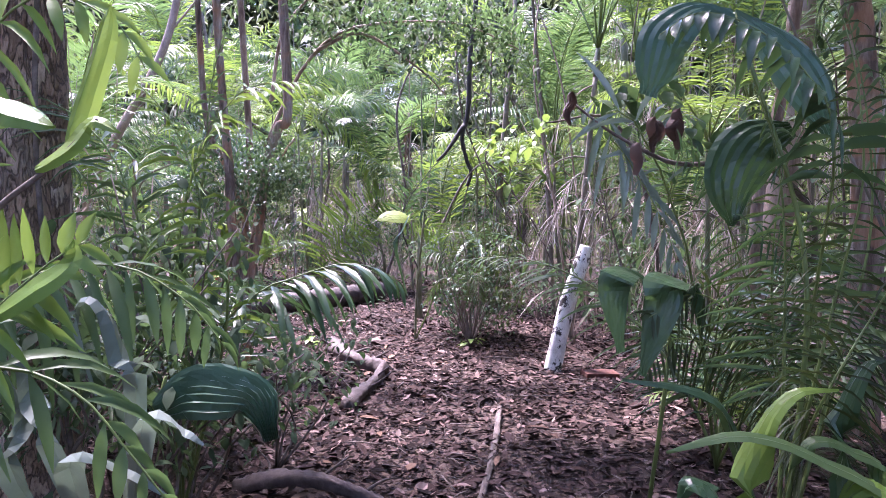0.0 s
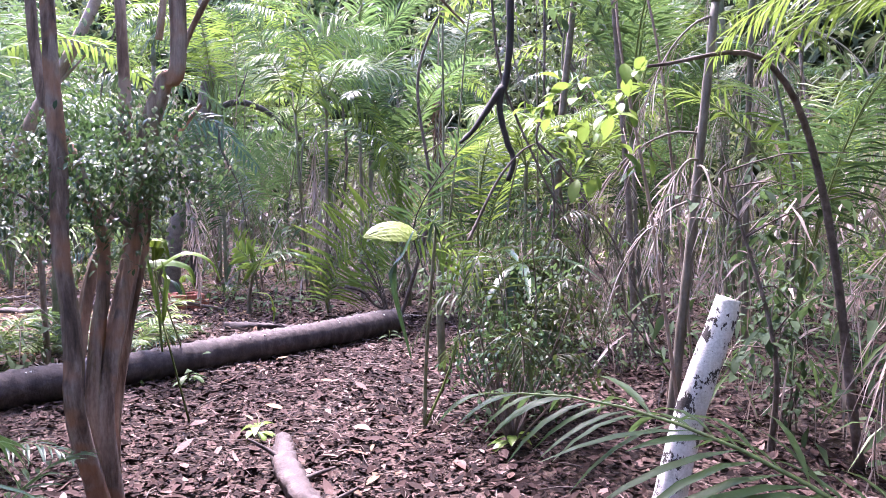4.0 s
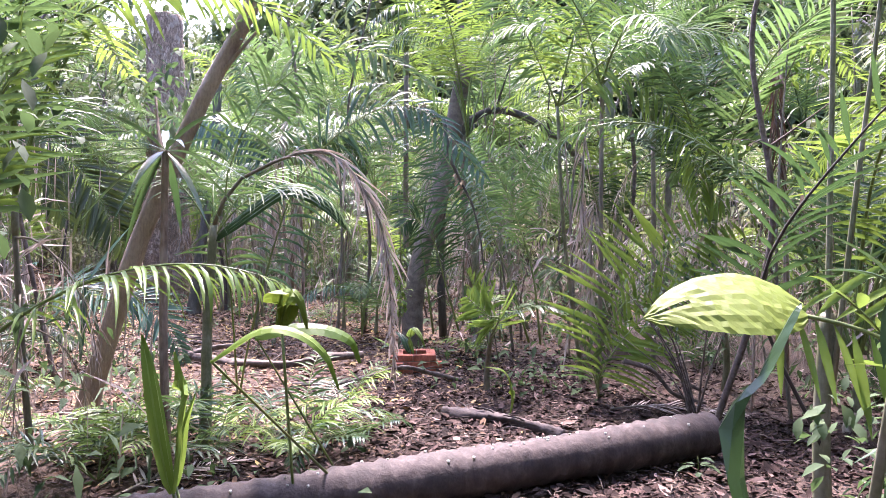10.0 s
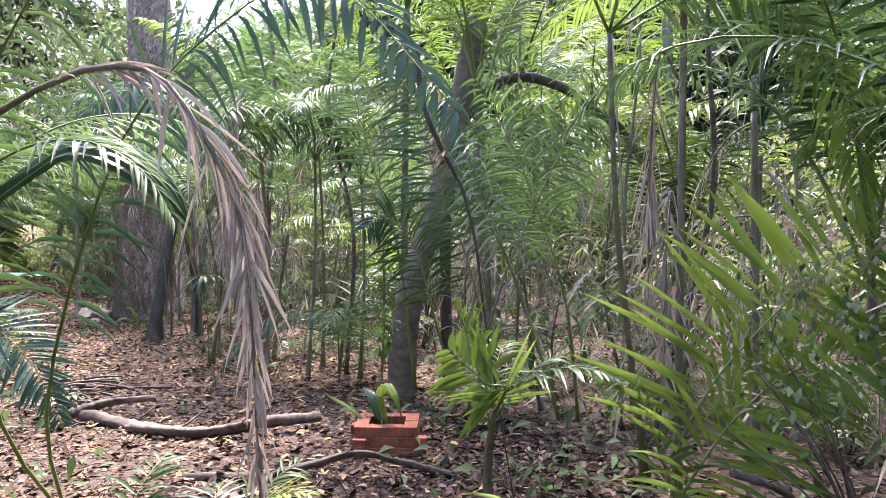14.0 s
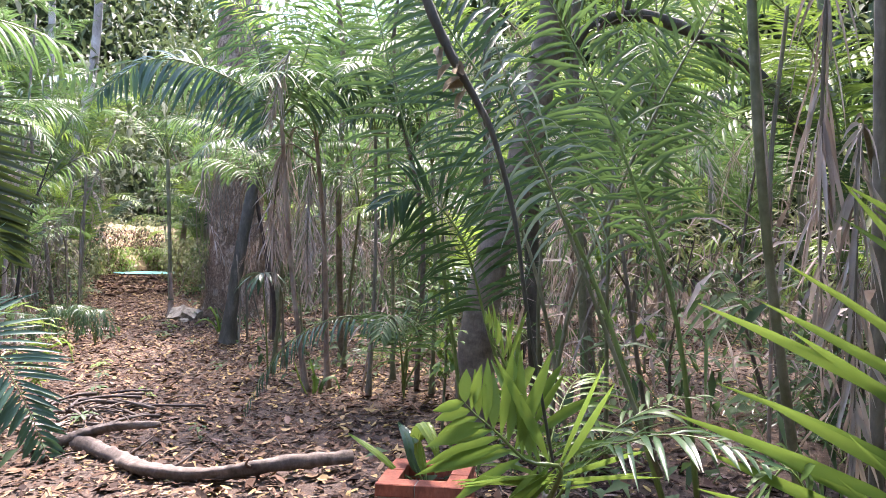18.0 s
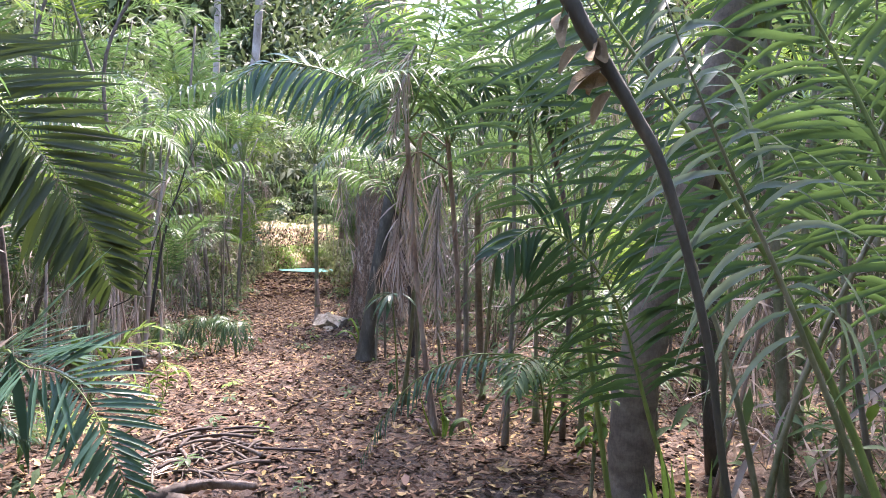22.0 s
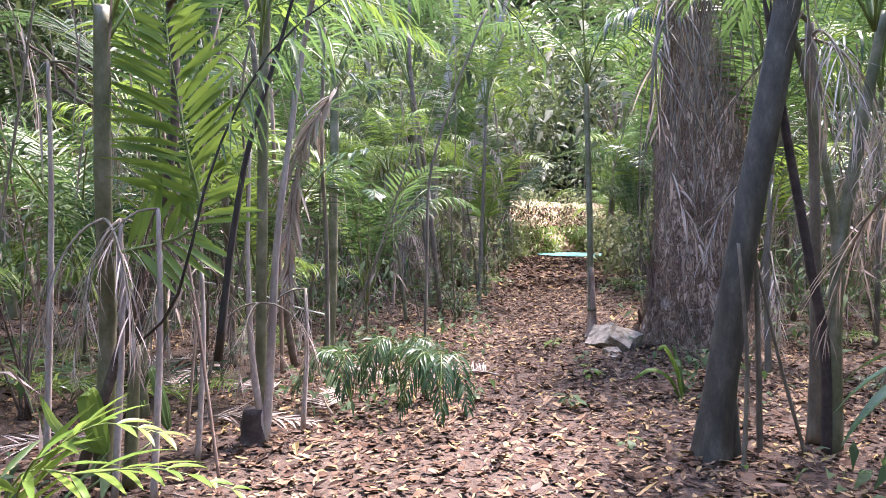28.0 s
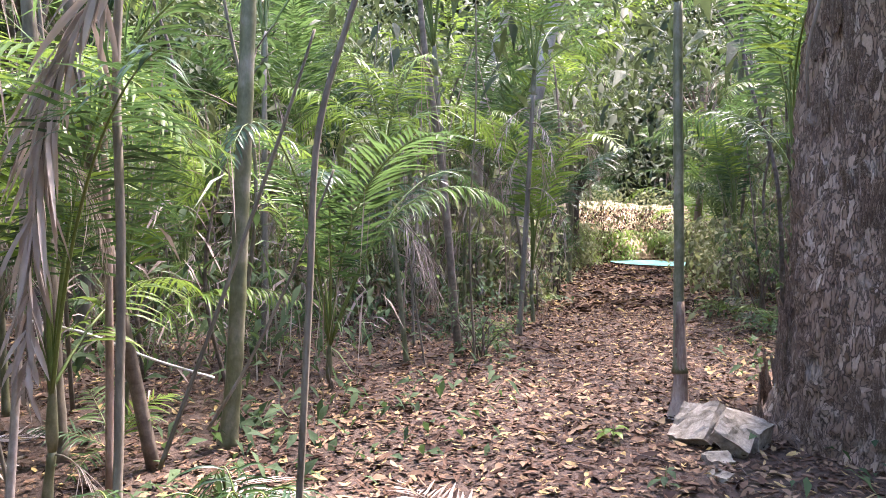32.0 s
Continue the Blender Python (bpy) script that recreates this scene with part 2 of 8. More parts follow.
BROWN = bark_mat("brown_bark", [(0.32, (0.08, 0.05, 0.037)), (0.46, (0.23, 0.155, 0.12)), (0.56, (0.36, 0.265, 0.215)), (0.75, (0.54, 0.45, 0.39))], 10, (1, 1, 0.18), 0.9, 0.03, (0.3, 0.24, 0.2))
BARK = plate_bark("flaky_bark")
DARK = bark_mat("dark_bark", [(0.3, (0.035, 0.032, 0.026)), (0.52, (0.075, 0.068, 0.055)), (0.75, (0.16, 0.15, 0.125))], 12, (1, 1, 0.4), 0.7, 0.008)
FLAKY = bark_mat("striped_bark", [(0.34, (0.07, 0.045, 0.036)), (0.46, (0.2, 0.135, 0.11)), (0.54, (0.34, 0.25, 0.21)), (0.7, (0.5, 0.42, 0.37))], 16, (1, 1, 0.1), 0.9, 0.05, (0.34, 0.17, 0.1))
PINK = bark_mat("pink_bark", [(0.3, (0.136, 0.088, 0.068)), (0.46, (0.315, 0.22, 0.176)), (0.6, (0.408, 0.304, 0.251)), (0.8, (0.51, 0.408, 0.345))], 6, (1, 1, 0.3), 0.75, 0.008)
WHITE = bark_mat("white_bark", [(0.3, (0.3, 0.29, 0.26)), (0.45, (0.62, 0.61, 0.57)), (0.8, (0.75, 0.74, 0.7))], 8, (1, 1, 0.6), 0.75, 0.004, None, 30)
BLACK = bark_mat("black_vine", [(0.3, (0.014, 0.011, 0.01)), (0.8, (0.05, 0.04, 0.035))], 14, (1, 1, 0.4), 0.8, 0.006)
BRANCH = bark_mat("grey_branch", [(0.3, (0.043, 0.031, 0.025)), (0.5, (0.119, 0.089, 0.075)), (0.65, (0.196, 0.157, 0.136)), (0.82, (0.34, 0.297, 0.264))], 14, (1, 1, 1), 0.85, 0.01)


def soil_mat():
    m, nt, b, out = nodes_of("soil")
    a, c = noise_node(nt, 0.8, 6), noise_node(nt, 22, 6, 0.7)
    col = ramp(nt, c, [(0.3, (0.02, 0.012, 0.009)), (0.5, (0.06, 0.036, 0.027)), (0.72, (0.13, 0.084, 0.063))])
    col = mix_col(nt, ramp(nt, a, [(0.4, (0, 0, 0)), (0.65, (0.6, 0.6, 0.6))]), col, (0.06, 0.04, 0.027))
    nt.links.new(col, b.inputs["Base Color"])
    b.inputs["Roughness"].default_value = 0.95
    bump(nt, b, c, 1.0, 0.03)
    return m


SOIL = soil_mat()


# ---- building blocks ----
def rise(x, y):
    """Height of the ground."""
    return 0.045 * noise.noise(Vector((x * 0.45, y * 0.45, 3.1))) + 0.02 * noise.noise(Vector((x * 1.7, y * 1.7, 8.4)))


def mesh(name, verts, faces, mats, idx=None, smooth=True):
    me = bpy.data.meshes.new(name)
    me.from_pydata([tuple(v) for v in verts], [], [tuple(f) for f in faces])
    for m in mats if isinstance(mats, (list, tuple)) else [mats]:
        me.materials.append(m)
    if idx is not None:
        me.polygons.foreach_set("material_index", idx)
    me.polygons.foreach_set("use_smooth", [smooth] * len(me.polygons))
    me.update()
    return me


def part(name, me, parent, label="", m=None):
    ob = new(name, me)
    ob.parent = parent
    if m is not None:
        ob.matrix_basis = m
    if label:
        ob["label"] = label
    return ob


def root(name, label, category, group="", m=None, kind=""):
    ob = new(name)
    ob.empty_display_size = 0.1
    if m is not None:
        ob.matrix_basis = m
    return tagged(ob, label, category, group, kind)


def spline(pts, n):
    """Catmull-Rom through the given points, n samples."""
    p = np.array(pts, float)
    if len(p) == 2:
        return p[0] + np.linspace(0, 1, n)[:, None] * (p[1] - p[0])
    q = np.vstack([2 * p[0] - p[1], p, 2 * p[-1] - p[-2]])
    out = []
    for s in np.linspace(0, len(p) - 1, n):
        i = min(int(s), len(p) - 2)
        u = s - i
        a, b, c, d = q[i], q[i + 1], q[i + 2], q[i + 3]
        out.append(0.5 * (2 * b + (c - a) * u + (2 * a - 5 * b + 4 * c - d) * u * u + (3 * b - a - 3 * c + d) * u ** 3))
    return np.array(out)


def tube(path, radii, sides=8, cap=True, rough=0.0, rng=None, lobes=0.0):
    """A tube along a path; radii one per station."""
    P = np.asarray(path, float)
    T = np.gradient(P, axis=0)
    T /= np.linalg.norm(T, axis=1)[:, None] + 1e-9
    ref = np.array([0, 0, 1.0]) if abs(T[0][2]) < 0.9 else np.array([1.0, 0, 0])
    u = np.cross(T[0], ref)
    u /= np.linalg.norm(u)
    V, F = [], []
    for i, (p, t) in enumerate(zip(P, T)):
        u = u - t * (u @ t)
        u /= np.linalg.norm(u)
        w = np.cross(t, u)
        for k in range(sides):
            a = 2 * math.pi * k / sides
            r = radii[i]
            if lobes:
                r *= 1 + lobes * math.sin(3 * a + i * 0.15) + 0.6 * lobes * math.sin(5 * a - i * 0.1)
            if rough:
                r *= 1 + rough * (rng.random() - 0.5)
            V.append(p + r * (math.cos(a) * u + math.sin(a) * w))
    n = len(P)
    for i in range(n - 1):
        for k in range(sides):
            F.append((i * sides + k, i * sides + (k + 1) % sides, (i + 1) * sides + (k + 1) % sides, (i + 1) * sides + k))
    if cap:
        F.append(tuple(range(sides))[::-1])
        F.append(tuple((n - 1) * sides + k for k in range(sides)))
    return V, F


class Pile:
    """Collects pieces into one mesh."""

    def __init__(self):
        self.v, self.f, self.i = [], [], []

    def add(self, vf, idx=0):
        k = len(self.v)
        self.v.extend(vf[0])
        self.f.extend(tuple(a + k for a in f) for f in vf[1])
        self.i.extend([idx] * len(vf[1]))

    def mesh(self, name, mats, smooth=True):
        return mesh(name, self.v, self.f, mats, self.i, smooth)


def fast_mesh(name, V, F, mat, smooth=True):
    """A mesh from arrays of corners and of faces with equally many corners."""
    V, F = np.asarray(V, np.float32).reshape(-1, 3), np.asarray(F, np.int32)
    me = bpy.data.meshes.new(name)
    me.vertices.add(len(V))
    me.vertices.foreach_set("co", V.ravel())
    me.loops.add(F.size)
    me.loops.foreach_set("vertex_index", F.ravel())
    me.polygons.add(len(F))
    me.polygons.foreach_set("loop_start", np.arange(0, F.size, F.shape[1], dtype=np.int32))
    me.polygons.foreach_set("use_smooth", np.full(len(F), smooth))
    me.materials.append(mat)
    me.update(calc_edges=True)
    return me


def leaf_cloud(name, P, way, L, W, mat, seed, bend=0.25):
    """Many small leaves at once: five corners and four faces each, bent along the keel."""
    r = np.random.default_rng(seed)
    n = len(P)
    d = way / np.linalg.norm(way, axis=1)[:, None]
    up = np.stack([r.uniform(-0.6, 0.6, n), r.uniform(-0.6, 0.6, n), np.ones(n)], 1)
    s = np.cross(d, up)
    s /= np.linalg.norm(s, axis=1)[:, None] + 1e-9
    k = np.cross(s, d)
    L, W = L[:, None], W[:, None]
    mid = P + d * L * 0.45
    tip = P + d * L - np.array([0, 0, 1.0]) * L * bend
    V = np.stack([P, mid - s * W * 0.5 + k * W * 0.15, mid, mid + s * W * 0.5 + k * W * 0.15, tip], 1)
    b = 5 * np.arange(n)[:, None]
    F = np.concatenate([b + [0, 1, 2], b + [0, 2, 3], b + [1, 4, 2], b + [2, 4, 3]], 1).reshape(-1, 3)
    return fast_mesh(name, V, F, mat)


def unit(v):
    v = np.asarray(v, float)
    return v / (np.linalg.norm(v) + 1e-9)


def blade(base, way, up, length, width, droop=0.3, n=4, fold=0.25, shape=0.35, tip=0.06):
    """A leaf blade with a keel, bending down along its length. shape: where it is widest."""
    way, up = unit(way), unit(up)
    side = unit(np.cross(way, up))
    V, F = [], []
    p, d = np.asarray(base, float), way.copy()
    step = length / n
    for i in range(n + 1):
        s = i / n
        w = width * 0.5 * ((s / shape) ** 0.6 if s < shape else max(tip, (1 - ((s - shape) / (1 - shape)) ** 2.2)))
        w = max(w, width * 0.5 * tip)
        nrm = unit(np.cross(side, d))
        V += [p - side * w - nrm * fold * w * -1, p, p + side * w + nrm * fold * w]
        d = unit(d + np.array([0, 0, -1.0]) * droop * 2 / n)
        p = p + d * step
    for i in range(n):
        a = 3 * i
        F += [(a, a + 1, a + 4, a + 3), (a + 1, a + 2, a + 5, a + 4)]
    return V, F


def frond_pieces(path, seed, count=34, ll=0.42, lw=0.028, droop=0.35, rise_=0.35, start=0.18, dead=0.0, fwd=0.55, thick=0.011, n=4, flat=0.0, nrm=None):
    """Rachis and leaflets of a feather leaf along a path: (rachis vf, [leaflet vf, ...])."""
    rng = random.Random(seed)
    P = spline(path, 18)
    seg = np.linalg.norm(np.diff(P, axis=0), axis=1)
    s = np.r_[0, np.cumsum(seg)] / seg.sum()
    rach = tube(P, [thick * (1 - 0.82 * a) for a in s], 5)
    out = []
    for k in range(count):
        u = start + (1 - start) * (k + 0.5) / count
        i = min(int(np.searchsorted(s, u)), len(P) - 1)
        q = np.array([np.interp(u, s, P[:, c]) for c in range(3)])
        t = unit(P[i] - P[i - 1])
        side = unit(np.cross(t, (0, 0, 1.0) if nrm is None else nrm) + 1e-4)
        up = unit(np.cross(side, t))
        prof = (0.45 + 0.55 * math.sin(math.pi * min(1, (u - start) / (1 - start) * 0.9 + 0.18))) * (1 - 0.35 * u ** 4)
        for sg in (-1, 1):
            if rng.random() < (0.34 if dead else 0.05):
                continue
            if dead:
                way = t * fwd * rng.uniform(0.3, 1.1) + side * sg * rng.uniform(0.05, 1.0) + up * rng.uniform(-0.7, 0.7)
                L, w = ll * prof * rng.uniform(0.45, 1.25), lw * rng.uniform(0.35, 0.8)
                out.append(blade(q, way, up + side * rng.uniform(-1, 1), L, w, rng.uniform(0.1, 0.4) + dead * rng.uniform(0.0, 1.2), n, rng.uniform(0.2, 0.9)))
                continue
            f = fwd + 0.5 * u + rng.uniform(-0.22, 0.22)
            r = rise_ + rng.uniform(-0.24, 0.24)
            way = side * sg * (1 - flat) + t * f + up * r
            L = ll * prof * (rng.uniform(0.8, 1.12) if rng.random() > 0.06 else rng.uniform(0.3, 0.7))
            out.append(blade(q, way, up + side * rng.uniform(-0.25, 0.25), L, lw * rng.uniform(0.75, 1.15), droop * rng.uniform(0.5, 1.5), n, rng.uniform(0.2, 0.5)))
    return rach, out


def arc(L, e0, e1, n=9, side=0.0, pw=1.25):
    """Path of a frond from the origin towards +x: elevation e0 at its base, e1 at its tip, degrees."""
    p, out = np.zeros(3), [np.zeros(3)]
    for i in range(n):
        u = (i + 0.5) / n
        e = radians(e0 + (e1 - e0) * u ** pw)
        a = radians(side * u)
        p = p + L / n * np.array([math.cos(e) * math.cos(a), math.cos(e) * math.sin(a), math.sin(e)])
        out.append(p.copy())
    return out


def frond_meshes(name, seed, path, mat, rmat, **kw):
    r, ls = frond_pieces(path, seed, **kw)
    pile = Pile()
    for l in ls:
        pile.add(l)
    return mesh(name + "_rachis", r[0], r[1], rmat), pile.mesh(name + "_leaflets", mat)


def dry_mesh(seed, path, **kw):
    """A dead leaf as one mesh: its rib and its limp strands."""
    r, ls = frond_pieces(path, seed, **kw)
    pile = Pile()
    pile.add(r, 0)
    for l in ls:
        pile.add(l, 1)
    return (pile.mesh("dead_frond", [DRYST, DEAD]),)


rng = random.Random(5)
LIVE = [frond_meshes("frond", i, arc(rng.uniform(1.5, 2.4), rng.uniform(58, 86), rng.uniform(-75, -15), side=rng.uniform(-30, 30)), GREEN if i % 3 else DEEP, RACHIS,
                     count=rng.randint(32, 44), ll=rng.uniform(0.42, 0.6), lw=rng.uniform(0.02, 0.03), droop=rng.uniform(0.3, 0.9), rise_=rng.uniform(0.05, 0.4)) for i in range(10)]
LIMEF = [frond_meshes("lime_frond", 40 + i, arc(rng.uniform(1.3, 2.0), rng.uniform(55, 82), rng.uniform(-65, -10), side=rng.uniform(-25, 25)), LIME, RACHIS,
                      count=rng.randint(28, 36), ll=rng.uniform(0.4, 0.55), lw=rng.uniform(0.024, 0.034), droop=rng.uniform(0.3, 0.7), rise_=rng.uniform(0.05, 0.4)) for i in range(4)]
TALL = [frond_meshes("tall_frond", 110 + i, arc(rng.uniform(2.3, 3.5), rng.uniform(68, 88), rng.uniform(-70, 15), 11, side=rng.uniform(-25, 25), pw=rng.uniform(1.5, 2.6)), (GREEN, DEEP, GREEN, LIME)[i % 4], RACHIS,
                     count=rng.randint(46, 60), ll=rng.uniform(0.44, 0.66), lw=rng.uniform(0.024, 0.034), droop=rng.uniform(0.12, 0.6), rise_=rng.uniform(0.05, 0.4), start=rng.uniform(0.2, 0.34), fwd=rng.uniform(0.3, 0.7), thick=0.015, n=3) for i in range(12)]
SMALL = [frond_meshes("small_frond", 60 + i, arc(rng.uniform(0.6, 1.0), rng.uniform(45, 80), rng.uniform(-50, 10), side=rng.uniform(-20, 20)), [DEEP, GREEN, LIME][i % 3], RACHIS,
                      count=rng.randint(14, 20), ll=rng.uniform(0.24, 0.34), lw=rng.uniform(0.018, 0.028), droop=0.4, thick=0.006) for i in range(6)]
DRYF = [dry_mesh(80 + i, arc(rng.uniform(0.9, 1.6), rng.uniform(10, 50), rng.uniform(-94, -80), side=rng.uniform(-30, 30), pw=0.4),
                 count=rng.randint(26, 34), ll=rng.uniform(0.3, 0.48), lw=rng.uniform(0.009, 0.016), droop=0.6, dead=rng.uniform(0.35, 0.7), rise_=-0.1, fwd=rng.uniform(1.2, 2.6)) for i in range(6)]


def put_frond(palm, pair, m, name="frond", leaf="leaf_blade"):
    r = part(name, pair[0], palm, "", m)
    if len(pair) > 1:
        part(leaf, pair[1], r)
    return r


def stem_mesh(h, r0, r1, lean, seed, mat=STEM, rings=True, curve=0.0):
    g = random.Random(seed)
    n = max(8, int(h * 9))
    pts = spline([(0, 0, -0.05), (lean * 0.35 + curve, g.uniform(-0.05, 0.05), h * 0.5), (lean, g.uniform(-0.06, 0.06), h)], n)
    rad = [r0 + (r1 - r0) * i / (n - 1) + (r0 * 0.5 * math.exp(-i * 0.9)) for i in range(n)]
    if rings:
        rad = [a * (1.1 if i % 3 == 0 else 1.0) for i, a in enumerate(rad)]
    v, f = tube(pts, rad, 8)
    return mesh("stem", v, f, mat), pts[-1]


def palm_proto(seed, h, r, nf, kinds, dead=1, label="", lean=0.15):
    """Slender palm: ringed stem, green crownshaft, feather leaves, dead leaves hanging below."""
    g = random.Random(seed)
    ob = root("slender_palm", label, "palm", "slender palms of the forest")
    me, top = stem_mesh(h, r, r * 0.75, lean * g.uniform(-1, 1), seed, STEM if seed % 2 else DRYST)
    part("stem", me, ob)
    v, f = tube(spline([top, top + (0, 0, 0.2), top + (0.01, 0, 0.42)], 6), [r * 0.8, r * 1.1, r * 1.05, r * 0.9, r * 0.7, r * 0.35], 8)
    part("crownshaft", mesh("crownshaft", v, f, STEM), ob)
    a = g.uniform(0, 360)
    for k in range(nf):
        a += 137 + g.uniform(-20, 20)
        m = pose(top[0], top[1], top[2] + 0.34 - 0.05 * k / nf, 0, g.uniform(-8, 14), a)
        put_frond(ob, kinds[g.randrange(len(kinds))], m)
    for k in range(dead):
        u = g.uniform(0.55, 1.0) if h > 1 else 1.0
        m = pose(top[0] * u, top[1] * u, top[2] * u + g.uniform(-0.1, 0.1), 0, g.uniform(-5, 10), g.uniform(0, 360)) @ Matrix.Scale(min(1.0, 0.35 + top[2] * u * 0.45), 4)
        put_frond(ob, DRYF[g.randrange(len(DRYF))], m, "dead_frond", "dry_leaf_blade")
    return ob

# ---- ground ----
def in_caps(x, y, caps):
    for (ax, ay), (bx, by), r in caps:
        dx, dy = bx - ax, by - ay
        u = max(0, min(1, ((x - ax) * dx + (y - ay) * dy) / (dx * dx + dy * dy + 1e-9)))
        if (x - ax - u * dx) ** 2 + (y - ay - u * dy) ** 2 < r * r:
            return True
    return False


TRAIL = [((0, -1), (0.2, 3), 0.95), ((0.2, 3), (0, 5), 1.0), ((0, 5), (-0.6, 8), 1.3), ((-0.6, 6.5), (-1.3, 9.5), 1.4), ((-1.2, 8.5), (-1.8, 10.6), 1.0), ((-1.7, 10.2), (-3.2, 11.4), 0.8),
         ((-3.2, 11.4), (-5.5, 12.6), 0.85), ((-5.5, 12.6), (-8.5, 14.2), 1.0), ((-8.5, 14.2), (-12.5, 16.3), 1.15), ((-12.5, 16.3), (-22, 21), 1.15), ((-22, 21), (-43, 31.5), 1.3)]
xs = np.r_[-400, -120, np.linspace(-60, 14, 186), 90, 400]
ys = np.r_[-400, -80, np.linspace(-8, 44, 131), 120, 400]
gv = [(x, y, rise(x, y) if abs(x) < 70 and abs(y) < 60 else 0.0) for y in ys for x in xs]
nx = len(xs)
gf = [(j * nx + i, j * nx + i + 1, (j + 1) * nx + i + 1, (j + 1) * nx + i) for j in range(len(ys) - 1) for i in range(nx - 1)]
ground = tagged(new("ground", mesh("ground", gv, gf, SOIL)), "dark forest soil under brown leaf litter", "ground", "", "structure")


def litter(name, label, mat, count, inside, box, size, seed):
    """Fallen leaves lying over one another, seven corners each."""
    g, r = random.Random(seed), np.random.default_rng(seed)
    pts = []
    while len(pts) < count:
        x, y = g.uniform(box[0], box[1]), g.uniform(box[2], box[3])
        if inside(x, y, g):
            pts.append((x, y, rise(x, y)))
    C = np.array(pts)
    n = len(C)
    a, L = r.uniform(0, 2 * math.pi, n), size * r.lognormal(0, 0.38, n).clip(0.4, 2.2)
    W = L * r.uniform(0.26, 0.54, n)
    tx, ty = r.normal(0, 0.24, n), r.normal(0, 0.24, n)
    cu, tw, h = r.uniform(-0.4, 0.8, n) * L, r.uniform(-0.3, 0.8, n) * W, r.uniform(0.004, 0.03, n)
    V = np.zeros((n, 7, 3))
    for i, (u, w) in enumerate(((-0.5, 0), (-0.22, -0.45), (-0.22, 0.45), (0.16, -0.4), (0.16, 0.4), (0.5, 0), (-0.03, 0))):
        px, py = u * L, w * W
        z = h + cu * u * u + tw * abs(w) + tx * px + ty * py
        V[:, i] = np.stack([C[:, 0] + np.cos(a) * px - np.sin(a) * py, C[:, 1] + np.sin(a) * px + np.cos(a) * py, C[:, 2] + np.maximum(z, 0.002)], 1)
    b = 7 * np.arange(n)[:, None]
    F = np.concatenate([b + t for t in ([0, 1, 6], [0, 6, 2], [1, 3, 6], [6, 4, 2], [3, 5, 6], [6, 5, 4])], 1).reshape(-1, 3)
    return tagged(new(name, fast_mesh(name, V, F, mat, False)), label, "leaf litter", "", "stuff")


NEAR_TRAIL = [(a, b, r + 1.5) for a, b, r in TRAIL]
litter("leaf_litter", "dry pinkish-brown fallen leaves covering the forest floor", LITTER, 82000, lambda x, y, g: x > -3.9 + g.gauss(0, 0.6) and (in_caps(x, y, NEAR_TRAIL) or g.random() < 0.35), (-5.5, 5, 1, 15), 0.06, 1)
litter("far_leaf_litter", "dry tan fallen leaves on the far end of the trail", TAN, 16000, lambda x, y, g: in_caps(x, y, [((-23, 21.5), (-41, 30.5), 3.2)]), (-46, -22, 17, 35), 0.13, 3)
litter("tan_leaf_litter", "dry tan and yellowish fallen leaves along the trail", TAN, 112000, lambda x, y, g: x < -3.6 + g.gauss(0, 0.6) and (in_caps(x, y, NEAR_TRAIL) or g.random() < 0.55), (-24, -2, 9, 23), 0.057, 2)

# ---- palms of the forest ----
PALMS = [palm_proto(1, 0.9, 0.03, 6, TALL, 2, "slender green-stemmed palm with long arching feather leaves"),
         palm_proto(2, 1.8, 0.028, 7, TALL[:8] + LIVE[:4], 4, "slender grey-stemmed palm with dead leaves hanging below its crown"),
         palm_proto(3, 2.5, 0.034, 7, TALL, 4, "tall slender green-stemmed palm with arching leaves"),
         palm_proto(4, 3.1, 0.038, 7, TALL, 6, "tall thin palm with grey dead leaves hanging from it"),
         palm_proto(5, 0.4, 0.03, 6, TALL[4:] + LIMEF, 1, "young palm with long mixed green feather leaves"),
         palm_proto(6, 3.8, 0.045, 8, TALL, 6, "tall thin palm with bright backlit leaves"),
         palm_proto(7, 2.1, 0.03, 7, LIMEF + TALL[2:6], 4, "slender palm with bright yellow-green feather leaves"),
         palm_proto(8, 0.15, 0.03, 7, TALL, 1, "stemless palm with long steeply rising feather leaves")]


def joined_palm(seed, h, r, nf, kinds, dead, label):
    """A palm for the far rows: stem, one crown and its dead leaves."""
    g = random.Random(seed)
    ob = root("far_palm", label, "palm", "palms in the forest")
    me, top = stem_mesh(h, r, r * 0.8, g.uniform(-0.3, 0.3), seed, STEM if seed % 2 else DRYST)
    part("stem", me, ob)
    for name, pairs, cnt, mt, dz in (("crown", kinds, nf, None, 0.3), ("dead_fronds_skirt", DRYF, dead, None, 0.0)):
        V, F, k, mats = [], [], 0, None
        for j in range(cnt):
            pair = pairs[g.randrange(len(pairs))]
            m = pose(top[0], top[1], top[2] + dz + g.uniform(-0.2, 0.1), 0, g.uniform(-8, 14), j * 137 + g.uniform(-20, 20)) @ Matrix.Scale(g.uniform(0.9, 1.25), 4)
            for me in pair:
                co = np.empty(len(me.vertices) * 3, np.float32)
                me.vertices.foreach_get("co", co)
                A = np.array(m)
                V.append(co.reshape(-1, 3) @ A[:3, :3].T + A[:3, 3])
                for pl in me.polygons:
                    if len(pl.vertices) == 4:
                        F.append([q + k for q in pl.vertices])
                k += len(me.vertices)
        part(name, fast_mesh(name, np.concatenate(V), F, pairs[0][-1].materials[-1]), ob)
    return ob


